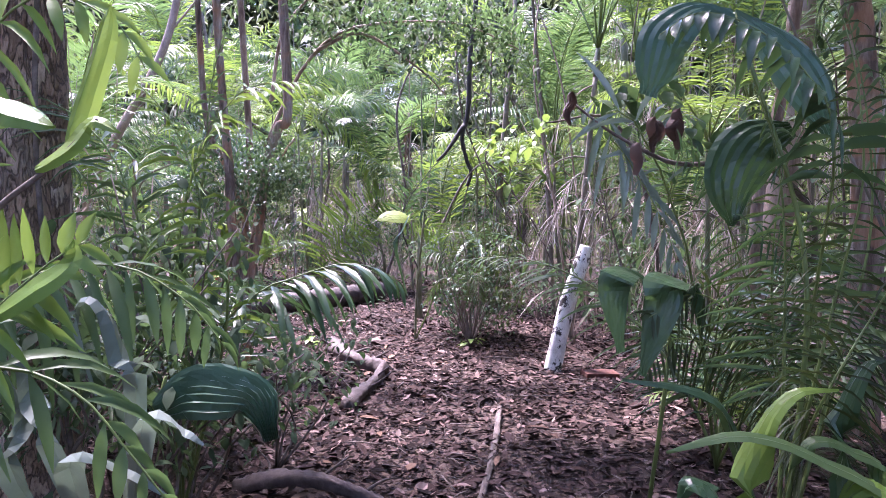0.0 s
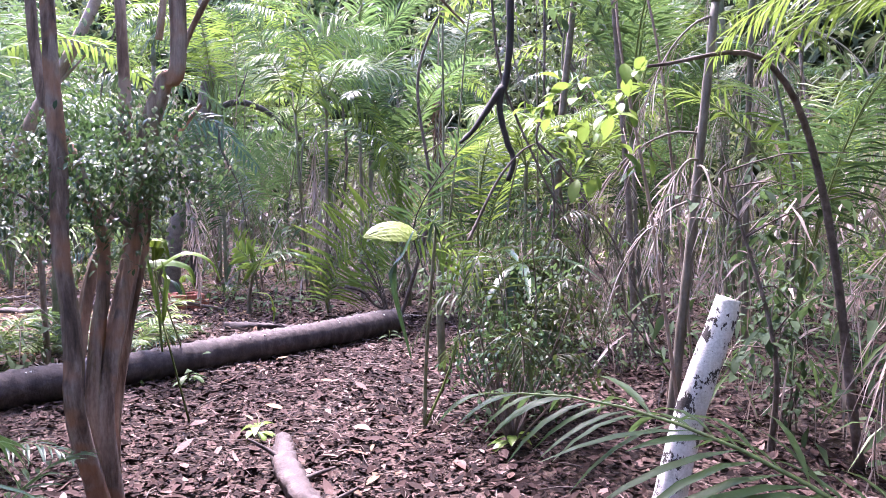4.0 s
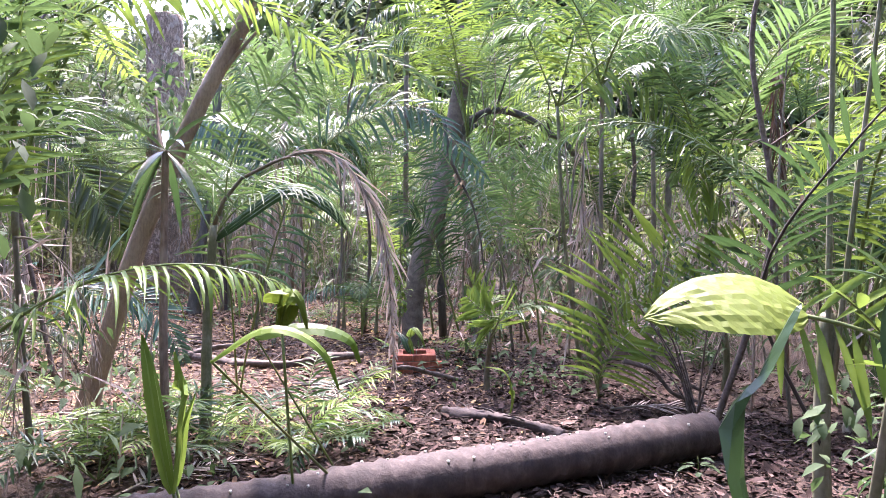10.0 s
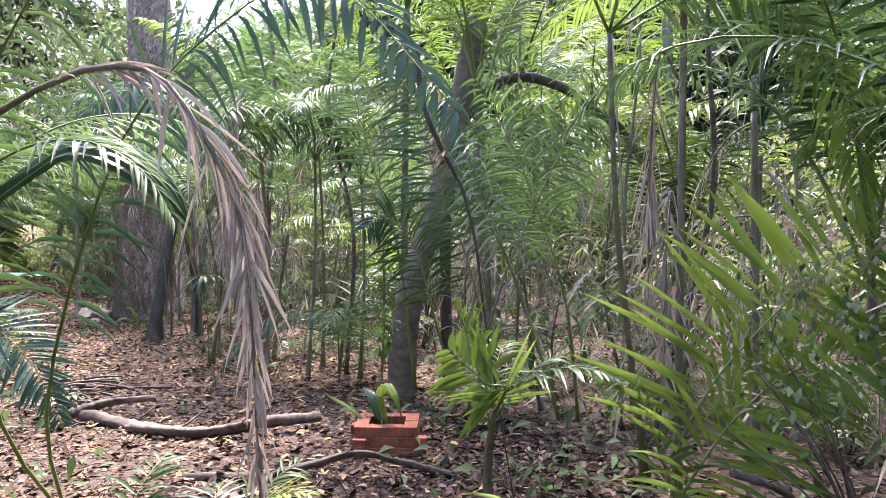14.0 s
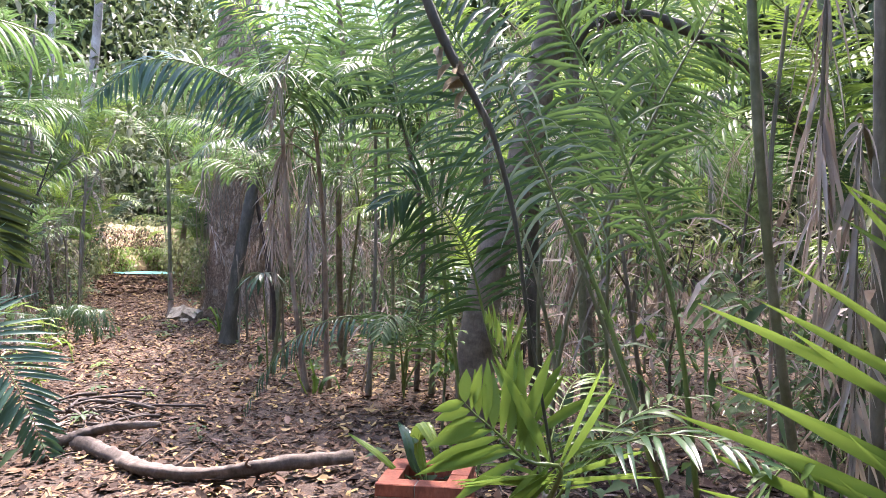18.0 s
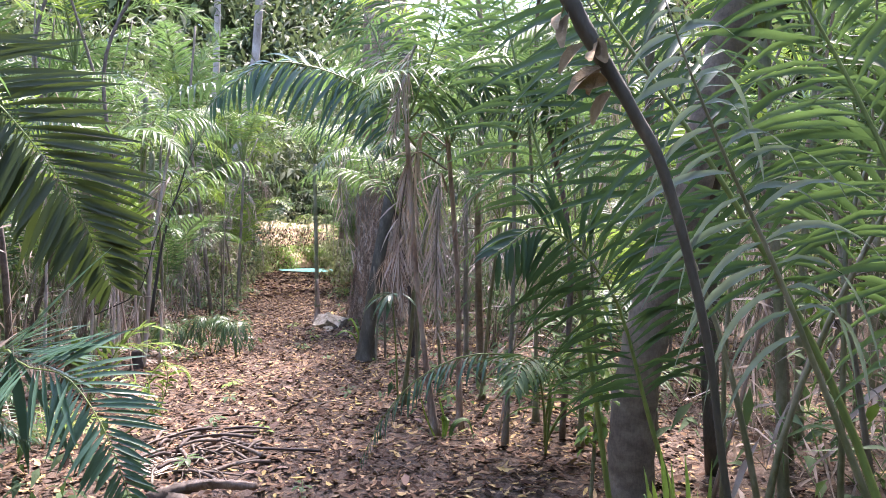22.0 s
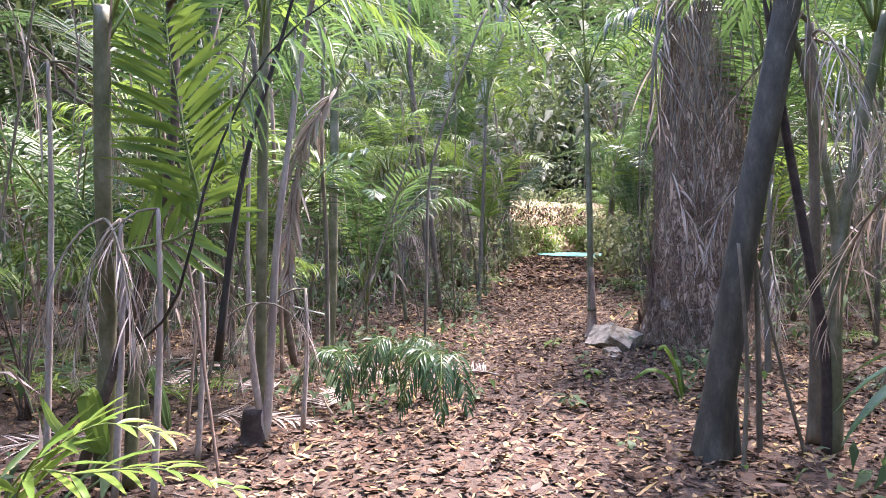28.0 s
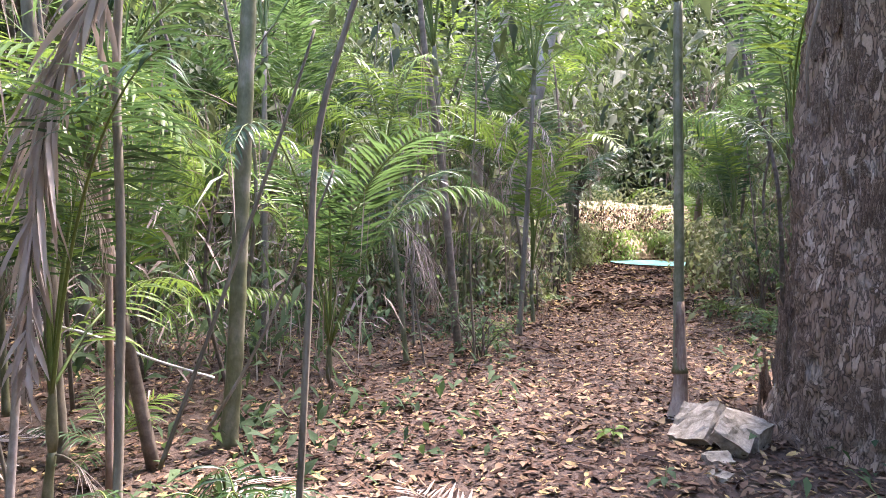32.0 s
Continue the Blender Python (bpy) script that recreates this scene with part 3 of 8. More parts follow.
FARPALMS = [joined_palm(91, 0.6, 0.04, 8, TALL, 2, "bushy green palm in the forest"), joined_palm(92, 2.2, 0.05, 8, TALL[1:], 4, "tall green palm with a skirt of dead leaves"),
            joined_palm(93, 3.4, 0.06, 9, TALL[3:4] + LIMEF, 4, "tall bright green palm in the forest"), joined_palm(94, 0.3, 0.04, 7, TALL[7:8] + LIMEF, 1, "low bright palm in the forest"),
            joined_palm(95, 4.6, 0.07, 9, TALL, 5, "very tall palm with hanging dead leaves in the forest")]


def seedling_proto(seed, kinds, label):
    g = random.Random(seed)
    ob = root("palm_seedling", label, "palm seedling", "palm seedlings on the forest floor")
    for k in range(g.randint(4, 6)):
        put_frond(ob, kinds[g.randrange(len(kinds))], pose(0, 0, 0, 0, g.uniform(-10, 20), k * 72 + g.uniform(-20, 20)))
    return ob


SEEDLINGS = [seedling_proto(11, SMALL, "low palm seedling with small feather leaves"), seedling_proto(12, SMALL[:3], "dark green palm seedling on the leaf litter"),
             seedling_proto(13, SMALL[2:5], "bright green palm seedling on the leaf litter")]


def bush_leaves(seed, n, rx, rz, size, mat, squash=1.0):
    g, pile = random.Random(seed), Pile()
    for k in range(n):
        while True:
            p = np.array([g.uniform(-1, 1), g.uniform(-1, 1), g.uniform(-1, 1)])
            if p @ p < 1 and noise.noise(Vector(p * 2.3) + Vector((seed, 0, 0))) > -0.12:
                break
        q = p * (rx, rx, rz)
        d = unit(np.array([p[0], p[1], g.uniform(-0.6, 0.5)]) + np.array([g.uniform(-0.7, 0.7) for _ in range(3)]))
        L = size * g.uniform(0.6, 1.3)
        pile.add(blade(q, d, (g.uniform(-0.4, 0.4), g.uniform(-0.4, 0.4), 1), L, L * g.uniform(0.38, 0.55), 0.3, 2, 0.2, 0.45))
    return pile.mesh("leaves", mat)


def bush_stems(seed, n, rx, rz, base):
    g, pile = random.Random(seed), Pile()
    for k in range(n):
        e = np.array([g.uniform(-1, 1) * rx * 0.8, g.uniform(-1, 1) * rx * 0.8, base + g.uniform(0.2, 1.6) * rz])
        pile.add(tube(spline([(g.uniform(-0.08, 0.08), g.uniform(-0.08, 0.08), -0.05), e * (0.35, 0.35, 0.5) + (g.uniform(-0.1, 0.1), 0, 0), e], 7), np.linspace(0.012, 0.003, 7), 5))
    return pile.mesh("stems", BRANCH)


def shrub_proto(seed, rx, rz, base, n, size, mat, label):
    ob = root("shrub", label, "shrub", "shrubs of the undergrowth")
    part("stem_work", bush_stems(seed, 9, rx, rz, base), ob)["kind"] = "stuff"
    part("foliage", bush_leaves(seed, n, rx, rz, size, mat), ob, "", pose(0, 0, base + rz))["kind"] = "stuff"
    return ob


SHRUBS = [shrub_proto(21, 0.6, 0.5, 0.1, 420, 0.075, BUSH, "low leafy shrub with small green leaves"), shrub_proto(22, 0.5, 0.8, 0.1, 420, 0.1, BUSH, "upright shrub with dark green leaves"),
          shrub_proto(23, 0.7, 0.6, 0.6, 480, 0.06, BUSH, "fine-leaved shrub on thin grey stems")]


def sapling_proto(seed, h, label):
    g = random.Random(seed)
    ob = root("sapling", label, "sapling", "thin saplings")
    pts = spline([(0, 0, -0.05), (g.uniform(-0.2, 0.2), g.uniform(-0.2, 0.2), h * 0.4), (g.uniform(-0.4, 0.4), g.uniform(-0.4, 0.4), h)], 22)
    v, f = tube(pts, np.linspace(0.02, 0.006, 22), 6)
    part("stem", mesh("stem", v, f, BRANCH if seed % 2 else DRYST), ob)
    pile, tw = Pile(), Pile()
    for k in range(14):
        i = g.randint(8, 21)
        e = pts[i] + np.array([g.uniform(-0.5, 0.5), g.uniform(-0.5, 0.5), g.uniform(-0.1, 0.35)])
        tw.add(tube(spline([pts[i], (pts[i] + e) / 2 + (0, 0, 0.05), e], 5), np.linspace(0.006, 0.002, 5), 4))
        for j in range(7):
            u = g.uniform(0.3, 1)
            q = pts[i] + (e - pts[i]) * u
            L = g.uniform(0.07, 0.15)
            pile.add(blade(q, (g.uniform(-1, 1), g.uniform(-1, 1), g.uniform(-0.5, 0.3)), (0, 0, 1), L, L * 0.42, 0.4, 3, 0.2, 0.4))
    part("twig_work", tw.mesh("twig_work", BRANCH), ob)["kind"] = "stuff"
    part("foliage", pile.mesh("foliage", BUSH if seed % 2 else LIME), ob)["kind"] = "stuff"
    return ob


SAPLINGS = [sapling_proto(31, 2.6, "thin sapling with few oval green leaves"), sapling_proto(32, 3.6, "tall thin sapling with light green leaves"), sapling_proto(33, 1.6, "small leafy sapling with green leaves")]


def scatter(protos, count, spots, seed, gap, size=(0.85, 1.2), tilt=5):
    """Copies of the prototypes at spots(g) that keep a gap between them."""
    g, put, tries = random.Random(seed), [], 0
    while len(put) < count and tries < 40000:
        tries += 1
        x, y = spots(g)
        if any((x - a) ** 2 + (y - b) ** 2 < gap * gap for a, b in put):
            continue
        put.append((x, y))
        ob = protos[g.randrange(len(protos))]
        m = pose(x, y, rise(x, y) - 0.01, g.uniform(-tilt, tilt), g.uniform(-tilt, tilt), g.uniform(0, 360)) @ Matrix.Scale(g.uniform(*size), 4)
        copy_thing(ob, m)
    return put


OPEN = TRAIL + [((-0.6, 6), (-2.6, 9.0), 1.0), ((-1.6, 9.5), (-2.6, 11.2), 0.9), ((-3.6, 11.6), (-4.4, 13.0), 0.9), ((-2, 11.2), (-2.8, 12.2), 0.7), ((-5.3, 13), (-6.5, 14.3), 0.5), ((0.6, 5.2), (1.0, 6.2), 0.8), ((0.3, 9), (-0.6, 10.6), 0.7), ((-13, 17), (-15, 18.2), 1.0), ((-12.6, 14.6), (-15, 16.2), 0.8)]
LINE = [(0, -0.5), (0.2, 1.7), (0.05, 3.9), (-0.2, 4.9), (-0.3, 5.85), (-0.75, 7.1), (-1.3, 8.3), (-1.7, 10.4), (-2.4, 11), (-3.2, 11.5), (-4.9, 12.4), (-7.8, 13.8), (-9.2, 14.7), (-10.4, 15.4)]
HELD = [((-5.5, 10.8), (-9.2, 12.0), 1.5), ((-9.5, 12.9), (-12, 13.2), 1.0), ((-2.6, 12.2), (-3.8, 13.6), 0.8), ((-0.8, 2.5), (-2.2, 4.5), 0.9)]


def beside(q):
    return [(a, b, q) for a, b in zip(LINE, LINE[1:])]


WIDE = [(a, b, r + 0.35) for a, b, r in OPEN]
BELT = [(a, b, 5.5) for a, b, r in TRAIL[:-1]]
FARB = [(a, b, 11.5) for a, b, r in TRAIL]


def spot(g, inside, outside):
    while True:
        x, y = g.uniform(-44, 13), g.uniform(-7, 41)
        if in_caps(x, y, inside) and not in_caps(x, y, outside) and y > -4:
            return x, y


scatter(PALMS, 112, lambda g: spot(g, BELT, WIDE + beside(2.3) + HELD), 101, 0.8, (0.8, 1.15))
scatter(SEEDLINGS, 95, lambda g: spot(g, BELT, OPEN + beside(1.35)), 102, 0.55, (0.55, 1.1))
scatter(SHRUBS, 60, lambda g: spot(g, BELT, WIDE + HELD + beside(1.8)), 103, 1.0, (0.6, 1.1))
scatter(SAPLINGS, 56, lambda g: spot(g, BELT, WIDE + HELD + beside(1.9)), 104, 0.9)
scatter(FARPALMS, 175, lambda g: spot(g, FARB, BELT + WIDE), 105, 0.95, (0.85, 1.3))


def pole_proto(seed, h, r, mat, label):
    g = random.Random(seed)
    ob = root("bare_stem", label, "stem", "bare thin stems")
    v, f = tube(spline([(0, 0, -0.05), (g.uniform(-0.15, 0.15), g.uniform(-0.1, 0.1), h * 0.33), (g.uniform(-0.25, 0.25), g.uniform(-0.2, 0.2), h * 0.66), (g.uniform(-0.5, 0.5), g.uniform(-0.3, 0.3), h)], 24), np.linspace(r, r * 0.5, 24), 6)
    part("stem", mesh("stem", v, f, mat), ob)
    q = np.array([g.uniform(-0.05, 0.05), g.uniform(-0.05, 0.05), h * g.uniform(0.3, 0.55)])
    v, f = tube(spline([q, q + (0.15, 0.06, 0.16), q + (0.3 + 0.2 * g.random(), 0.1, 0.42)], 7), np.linspace(r * 0.4, r * 0.15, 7), 5)
    part("side_twig", mesh("side_twig", v, f, mat), ob)
    return ob


POLES = [pole_proto(1, 4.5, 0.016, DRYST, "thin pale bare stem rising through the palms"), pole_proto(2, 5.5, 0.03, BRANCH, "thin grey bare tree stem"), pole_proto(3, 4.0, 0.012, PINK, "thin pinkish bare stem"),
         pole_proto(4, 6.0, 0.045, PALMB, "slim grey-brown tree stem"), pole_proto(5, 3.2, 0.01, DRYST, "very thin dry stem")]
scatter(POLES, 150, lambda g: spot(g, BELT, WIDE + beside(1.7)), 107, 0.5, (0.8, 1.3), 12)
scatter(POLES, 90, lambda g: spot(g, FARB, BELT + WIDE), 108, 0.6, (0.9, 1.5), 9)


# ---- trees of the forest and the far woods ----
def crown_cloud(seed, n, hubs, size, mat):
    r = np.random.default_rng(seed)
    c = np.array(hubs)[r.integers(0, len(hubs), n)]
    P = c + r.normal(0, 1, (n, 3)) * (0.5, 0.5, 0.33)
    L = size * r.uniform(0.6, 1.4, n)
    return leaf_cloud("crown", P, np.stack([r.uniform(-1, 1, n), r.uniform(-1, 1, n), r.uniform(-0.8, 0.4, n)], 1), L, L * 0.45, mat, seed)


def tree_proto(seed, h, mat, label, spread=2.2, n=3200):
    g = random.Random(seed)
    ob = root("forest_tree", label, "tree", "trees behind the palms")
    pts = spline([(0, 0, -0.1), (g.uniform(-0.3, 0.3), g.uniform(-0.3, 0.3), h * 0.5), (g.uniform(-0.8, 0.8), g.uniform(-0.8, 0.8), h)], 16)
    v, f = tube(pts, [0.14 - 0.08 * i / 15 + 0.06 * math.exp(-i) for i in range(16)], 10)
    part("trunk", mesh("trunk", v, f, mat), ob)
    top = pts[-1] + (0, 0, 0.5)
    hubs = [np.array([g.uniform(-spread, spread), g.uniform(-spread, spread), g.uniform(-1.5, 1.3)]) for _ in range(30)]
    part("crown", crown_cloud(seed, n, hubs, 0.15, FAR), ob, "", Matrix.Translation(top))["kind"] = "stuff"
    for c in hubs[:9]:
        v, f = tube(spline([pts[10], (pts[12] + top + c) / 2, top + c], 7), np.linspace(0.045, 0.01, 7), 5)
        part("limb", mesh("limb", v, f, mat), ob)
    return ob


TREES = [tree_proto(51, 5.2, BROWN, "slim brown-barked tree with a light airy crown"), tree_proto(52, 6.4, PINK, "tall pale-barked tree with an open crown"), tree_proto(53, 4.6, BRANCH, "grey-barked forest tree with small leaves")]
# Seven trees added about the start as shading; their crowns stay out of view.
scatter(TREES, 7, lambda g: spot(g, [((0, -1), (0, 7), 4.5)], WIDE + beside(2.0) + [((1.2, 9.5), (1.6, 12.0), 1.3), ((1.2, 3.0), (2.6, 6.5), 1.1)]), 109, 2.2, (1.15, 1.4), 3)
scatter(TREES, 26, lambda g: spot(g, FARB, BELT + WIDE), 106, 3.0, (0.9, 1.35), 4)


def far_woods(name, label, count, inside, outside, size, mat, seed, z0, zmax, thin, cut, hang=0.0):
    g, r, pts = random.Random(seed), np.random.default_rng(seed), []
    while len(pts) < count:
        x, y = g.uniform(-75, 30), g.uniform(-22, 66)
        if not in_caps(x, y, inside) or in_caps(x, y, outside):
            continue
        for j in range(12):
            z = z0 + (zmax - z0) * g.random()
            if noise.noise(Vector((x * 0.4, y * 0.4, z * 0.55))) > cut:
                pts.append((x + g.gauss(0, 0.2), y + g.gauss(0, 0.2), z))
    P = np.array(pts)
    n = len(P)
    L = size * r.uniform(0.55, 1.5, n)
    return tagged(new(name, leaf_cloud(name, P, np.stack([r.uniform(-1, 1, n), r.uniform(-1, 1, n), r.uniform(-0.9, 0.5, n) - hang], 1), L, L * thin, mat, seed)), label, "far woods" if size > 0.33 else "undergrowth", "", "stuff")


GLADE = [((-41, 29), (-50, 40), 5.0)]
SIGHT = [((-12.5, 16.3), (-30, 24.7), 2.3), ((-30, 24.7), (-60, 39.5), 1.1)]


def ring(q, far=None):
    return [(a, b, q if i < 9 or far is None else far) for i, (a, b, r) in enumerate(TRAIL)]


far_woods("far_woods", "green woods far behind the palms, sunlight put into their colour", 62000, ring(19.0), ring(9.5, 2.6) + SIGHT + GLADE, 0.5, SUN_TINT, 61, 0.0, 3.6, 0.2, -0.15)
far_woods("far_canopy", "pale green leaves of high crowns in the distance", 60000, ring(27.0, 18.0), ring(14.0, 5.0) + SIGHT + GLADE, 0.6, FAR, 62, 2.5, 11.0, 0.24, -0.3)
far_woods("trail_canopy", "pale green crowns closing over the far end of the trail", 9000, [((-24, 22), (-35, 27.3), 6.0)], [], 0.36, FAR, 65, 3.4, 11.0, 0.35, -0.05)
far_woods("hill_woods", "dense green hillside woods far behind the palms", 155000, ring(34.0), ring(23.0, 17.0) + SIGHT[:1] + GLADE, 1.3, FAR, 60, 1.0, 19.0, 0.34, -0.8)
far_woods("undergrowth", "tangled green undergrowth between the palms", 30000, ring(10.0), ring(2.6) + WIDE + HELD + beside(2.4), 0.17, BUSH, 63, 0.02, 1.2, 0.28, 0.1)
far_woods("low_herbs", "low green herbs and small leaves along the trail edge", 2400, [(a, b, r + 1.6) for a, b, r in TRAIL[6:10]], [(a, b, r - 0.1) for a, b, r in TRAIL] + beside(0.8), 0.11, BUSH, 72, 0.01, 0.28, 0.4, -0.1)
far_woods("dry_undergrowth", "dry grey-brown leaves and stalks in the undergrowth", 24000, ring(11.0), ring(2.4) + WIDE, 0.34, DEAD, 64, 0.02, 1.9, 0.07, 0.05)
far_woods("hanging_dry_leaves", "grey strands of dead palm leaves hanging among the stems", 14000, ring(9.5), ring(2.0) + WIDE + beside(2.0), 0.4, DEAD, 69, 0.3, 3.0, 0.026, 0.1, 4.0)
far_woods("thin_green_leaves", "thin green palm leaflets tangled between the stems", 16000, ring(9.5), ring(2.2) + WIDE + HELD + beside(2.4), 0.36, GREEN, 70, 0.3, 3.6, 0.05, 0.06)
far_woods("bank_leaves", "dry tan leaves and stalks over the far bank", 14000, [((-41, 26.5), (-47.5, 37), 2.6)], [], 0.15, TAN, 66, 0.2, 2.4, 0.5, 0.0)
far_woods("bank_bushes", "bushes before and over the far bank, sunlight put into their yellow-green", 6000, [((-40, 25), (-48, 38), 3.0)], [((-20, 19.6), (-38.5, 29.3), 1.0)], 0.2, SUN_TINT, 76, 0.1, 3.2, 0.4, 0.1)
far_woods("trail_end_bushes", "bushes on both sides of the far trail, sunlight put into their green", 9000, [((-24, 21.5), (-39, 28.8), 3.4)], [((-20, 19.6), (-40, 29.8), 1.35)], 0.17, SUN_TINT, 77, 0.05, 1.7, 0.4, 0.08)
far_woods("end_woods", "tall dim woods behind the far bank", 42000, [((-62, 18), (-70, 52), 7.0)], [], 1.4, FAR, 75, 1.5, 26.0, 0.36, -0.6)
far_woods("bank_shrubs", "bright shrubs along the foot of the far bank", 6000, [((-38, 24.5), (-45, 36.5), 1.5)], [((-20, 19.6), (-37.0, 28.7), 1.3)], 0.24, LIME, 67, 0.05, 1.4, 0.3, -0.05)
for ob in PALMS + SEEDLINGS + SHRUBS + SAPLINGS + TREES + FARPALMS + POLES:
    for o in [*ob.children_recursive, ob]:
        bpy.data.objects.remove(o)

# ---- things along the walk ----
def rooted(name, label, category, base, group=""):
    return root(name, label, category, group, Matrix.Translation(base))


def local(pts, base):
    return [tuple(np.array(p, float) - np.array(base, float)) for p in pts]


def limb(name, pts, r0, r1, mat, parent, base, label="", n=24, sides=8, rough=0.0, lobes=0.0, flare=0.0, rings=0, kind=""):
    """A round stem along world points, as a part of the thing at base."""
    g = random.Random(len(pts) * 7 + n)
    path = spline(local(pts, base), n)
    rad = [r0 + (r1 - r0) * i / (n - 1) + flare * math.exp(-i * 14.0 / n) for i in range(n)]
    if rings:
        rad = [a * (1.07 if i % rings == 0 else 1.0) for i, a in enumerate(rad)]
    v, f = tube(path, rad, sides, True, rough, g, lobes)
    return part(name, mesh(name, v, f, mat), parent, label)


def feather(parent, base, pts, seed, mat=GREEN, rmat=RACHIS, split=False, name="frond", label="", **kw):
    """A feather leaf along world points; split: each leaflet a part of its own."""
    r, ls = frond_pieces(local(pts, base), seed, **kw)
    ra = part(name, mesh("rachis", r[0], r[1], rmat), parent, label)
    if split:
        for l in ls:
            part("leaflet", mesh("leaflet", l[0], l[1], mat), ra)
    else:
        pile = Pile()
        for l in ls:
            pile.add(l)
        part("leaf_blade", pile.mesh("leaf_blade", mat), ra)
    return ra


def broad(parent, base, pts, width, mat, seed=0, name="leaf", label="", pleats=7, deep=0.05, curl=0.25, up=(0, 0, 1), tipw=0.05, shape=0.4, n=16, split=0.0):
    """A broad blade along world points, pleated along its length, its sides curling down."""
    path = spline(local(pts, base), n)
    T = np.gradient(path, axis=0)
    m, V, F = 2 * pleats + 1, [], []
    g = random.Random(seed)
    for i in range(n):
        s = i / (n - 1)
        w = width * 0.5 * max(tipw, math.sin(math.pi * min(1, 0.06 + 0.94 * s ** (math.log(0.5) / math.log(shape)))) ** 0.75)
        t = unit(T[i])
        side = unit(np.cross(t, up))
        nrm = np.cross(side, t)
        for k in range(m):
            u = 2 * k / (m - 1) - 1
            h = deep * width * 0.5 * (1 if k % 2 else -1) - curl * w * u * u + 0.02 * width * (g.random() - 0.5)
            V.append(path[i] + side * w * u + nrm * h)
    for i in range(n - 1):
        for k in range(m - 1):
            if split and i > n * (1 - split) and k == m // 2:
                continue
            F.append((i * m + k, i * m + k + 1, (i + 1) * m + k + 1, (i + 1) * m + k))
    ob = part(name, mesh(name, V, F, mat, None, pleats == 0), parent, label)
    return ob


def palmate(parent, base, hub, ways, length, width, mat, droop=0.4, name="leaf_segment"):
    for k, w in enumerate(ways):
        L = length * (0.8 + 0.2 * ((k * 7) % 5) / 4)
        v, f = blade(np.array(hub) - np.array(base), w, (0, 0.01, 1), L, width, droop, 6, 0.3, 0.3)
        part(name, mesh(name, v, f, mat), parent)


def cluster(parent, base, centre, r, n, size, mat, seed, name="foliage"):
    g, pile = random.Random(seed), Pile()
    for k in range(n):
        d = unit([g.gauss(0, 1), g.gauss(0, 1), g.gauss(0, 0.8)]) * r * g.random() ** 0.5
        L = size * g.uniform(0.6, 1.3)
        pile.add(blade(np.array(centre) - np.array(base) + d, (g.uniform(-1, 1), g.uniform(-1, 1), g.uniform(-0.7, 0.3)), (g.uniform(-0.4, 0.4), g.uniform(-0.4, 0.4), 1), L, L * 0.5, 0.45, 5 if size > 0.1 else 3, 0.25, 0.42))
    ob = part(name, pile.mesh(name, mat), parent)
    ob["kind"] = "stuff"
    return ob


TANB = bark_mat("tan_earth", [(0.3, (0.15, 0.1, 0.06)), (0.5, (0.3, 0.22, 0.13)), (0.75, (0.44, 0.35, 0.22))], 3, (1, 1, 1), 0.95, 0.03)


# many-stemmed tree beside the clearing
TB = (-1.8, 6.6, 0.0)
tree = rooted("gnarled_tree", "many-stemmed tree with flaking brown bark and fine dark leaves", "tree", TB)
for pts, r0, r1, mt in (
        ([(-1.76, 6.45, -0.05), (-1.73, 6.18, 0.6), (-1.74, 6.19, 0.86), (-1.78, 6.22, 1.12), (-1.82, 6.24, 1.37), (-1.85, 6.3, 1.79), (-1.91, 6.37, 2.29)], 0.05, 0.034, FLAKY),
        ([(-1.79, 6.54, -0.05), (-1.8, 6.44, 0.49), (-1.79, 6.47, 0.87), (-1.77, 6.51, 1.16), (-1.8, 6.55, 1.43), (-1.96, 6.58, 1.82), (-2.14, 6.62, 2.24)], 0.042, 0.026, FLAKY),
        ([(-1.77, 6.55, -0.05), (-1.76, 6.47, 0.48), (-1.74, 6.52, 0.81), (-1.7, 6.59, 1.13), (-1.68, 6.63, 1.34), (-1.64, 6.65, 1.64), (-1.59, 6.66, 1.92), (-1.5, 6.67, 2.18), (-1.41, 6.65, 2.33)], 0.054, 0.044, FLAKY),
        ([(-1.79, 6.62, -0.05), (-1.8, 6.65, 0.41), (-1.73, 6.69, 0.93), (-1.67, 6.75, 1.31), (-1.64, 6.81, 1.72), (-1.49, 6.86, 1.97), (-1.4, 6.89, 2.1)], 0.03, 0.01, FLAKY),
        ([(-1.85, 6.58, -0.05), (-1.97, 6.55, 0.43), (-1.98, 6.63, 0.81), (-1.94, 6.71, 1.21), (-1.85, 6.8, 1.53), (-1.83, 6.89, 2.01), (-1.86, 6.95, 2.44)], 0.04, 0.03, BROWN)):
    if r1 > 0.02:
        pts = pts + [(pts[-1][0] * 1.05, pts[-1][1] + 0.1, pts[-1][2] + 1.2), (pts[-1][0] * 1.12, pts[-1][1] + 0.3, pts[-1][2] + 3.0)]
    limb("trunk", pts, r0 * 0.84, r1 * 0.9, mt, tree, TB, "", 70, 18, 0.1, 0.16, r0 * 0.2)
for k, c in enumerate([(-2.14, 6.44, 1.91), (-1.79, 6.53, 1.96), (-2.01, 6.46, 1.64), (-1.65, 6.55, 1.7), (-1.36, 6.63, 1.75), (-2.13, 6.42, 1.5), (-1.75, 6.51, 1.43), (-1.89, 6.49, 1.79), (-1.55, 6.59, 1.96), (-2.21, 6.41, 1.7), (-1.46, 6.59, 1.64), (-1.85, 6.49, 1.53)]):
    cluster(tree, TB, c, 0.26, 230, 0.04, (BUSH, DEEP)[k % 2], 200 + k)
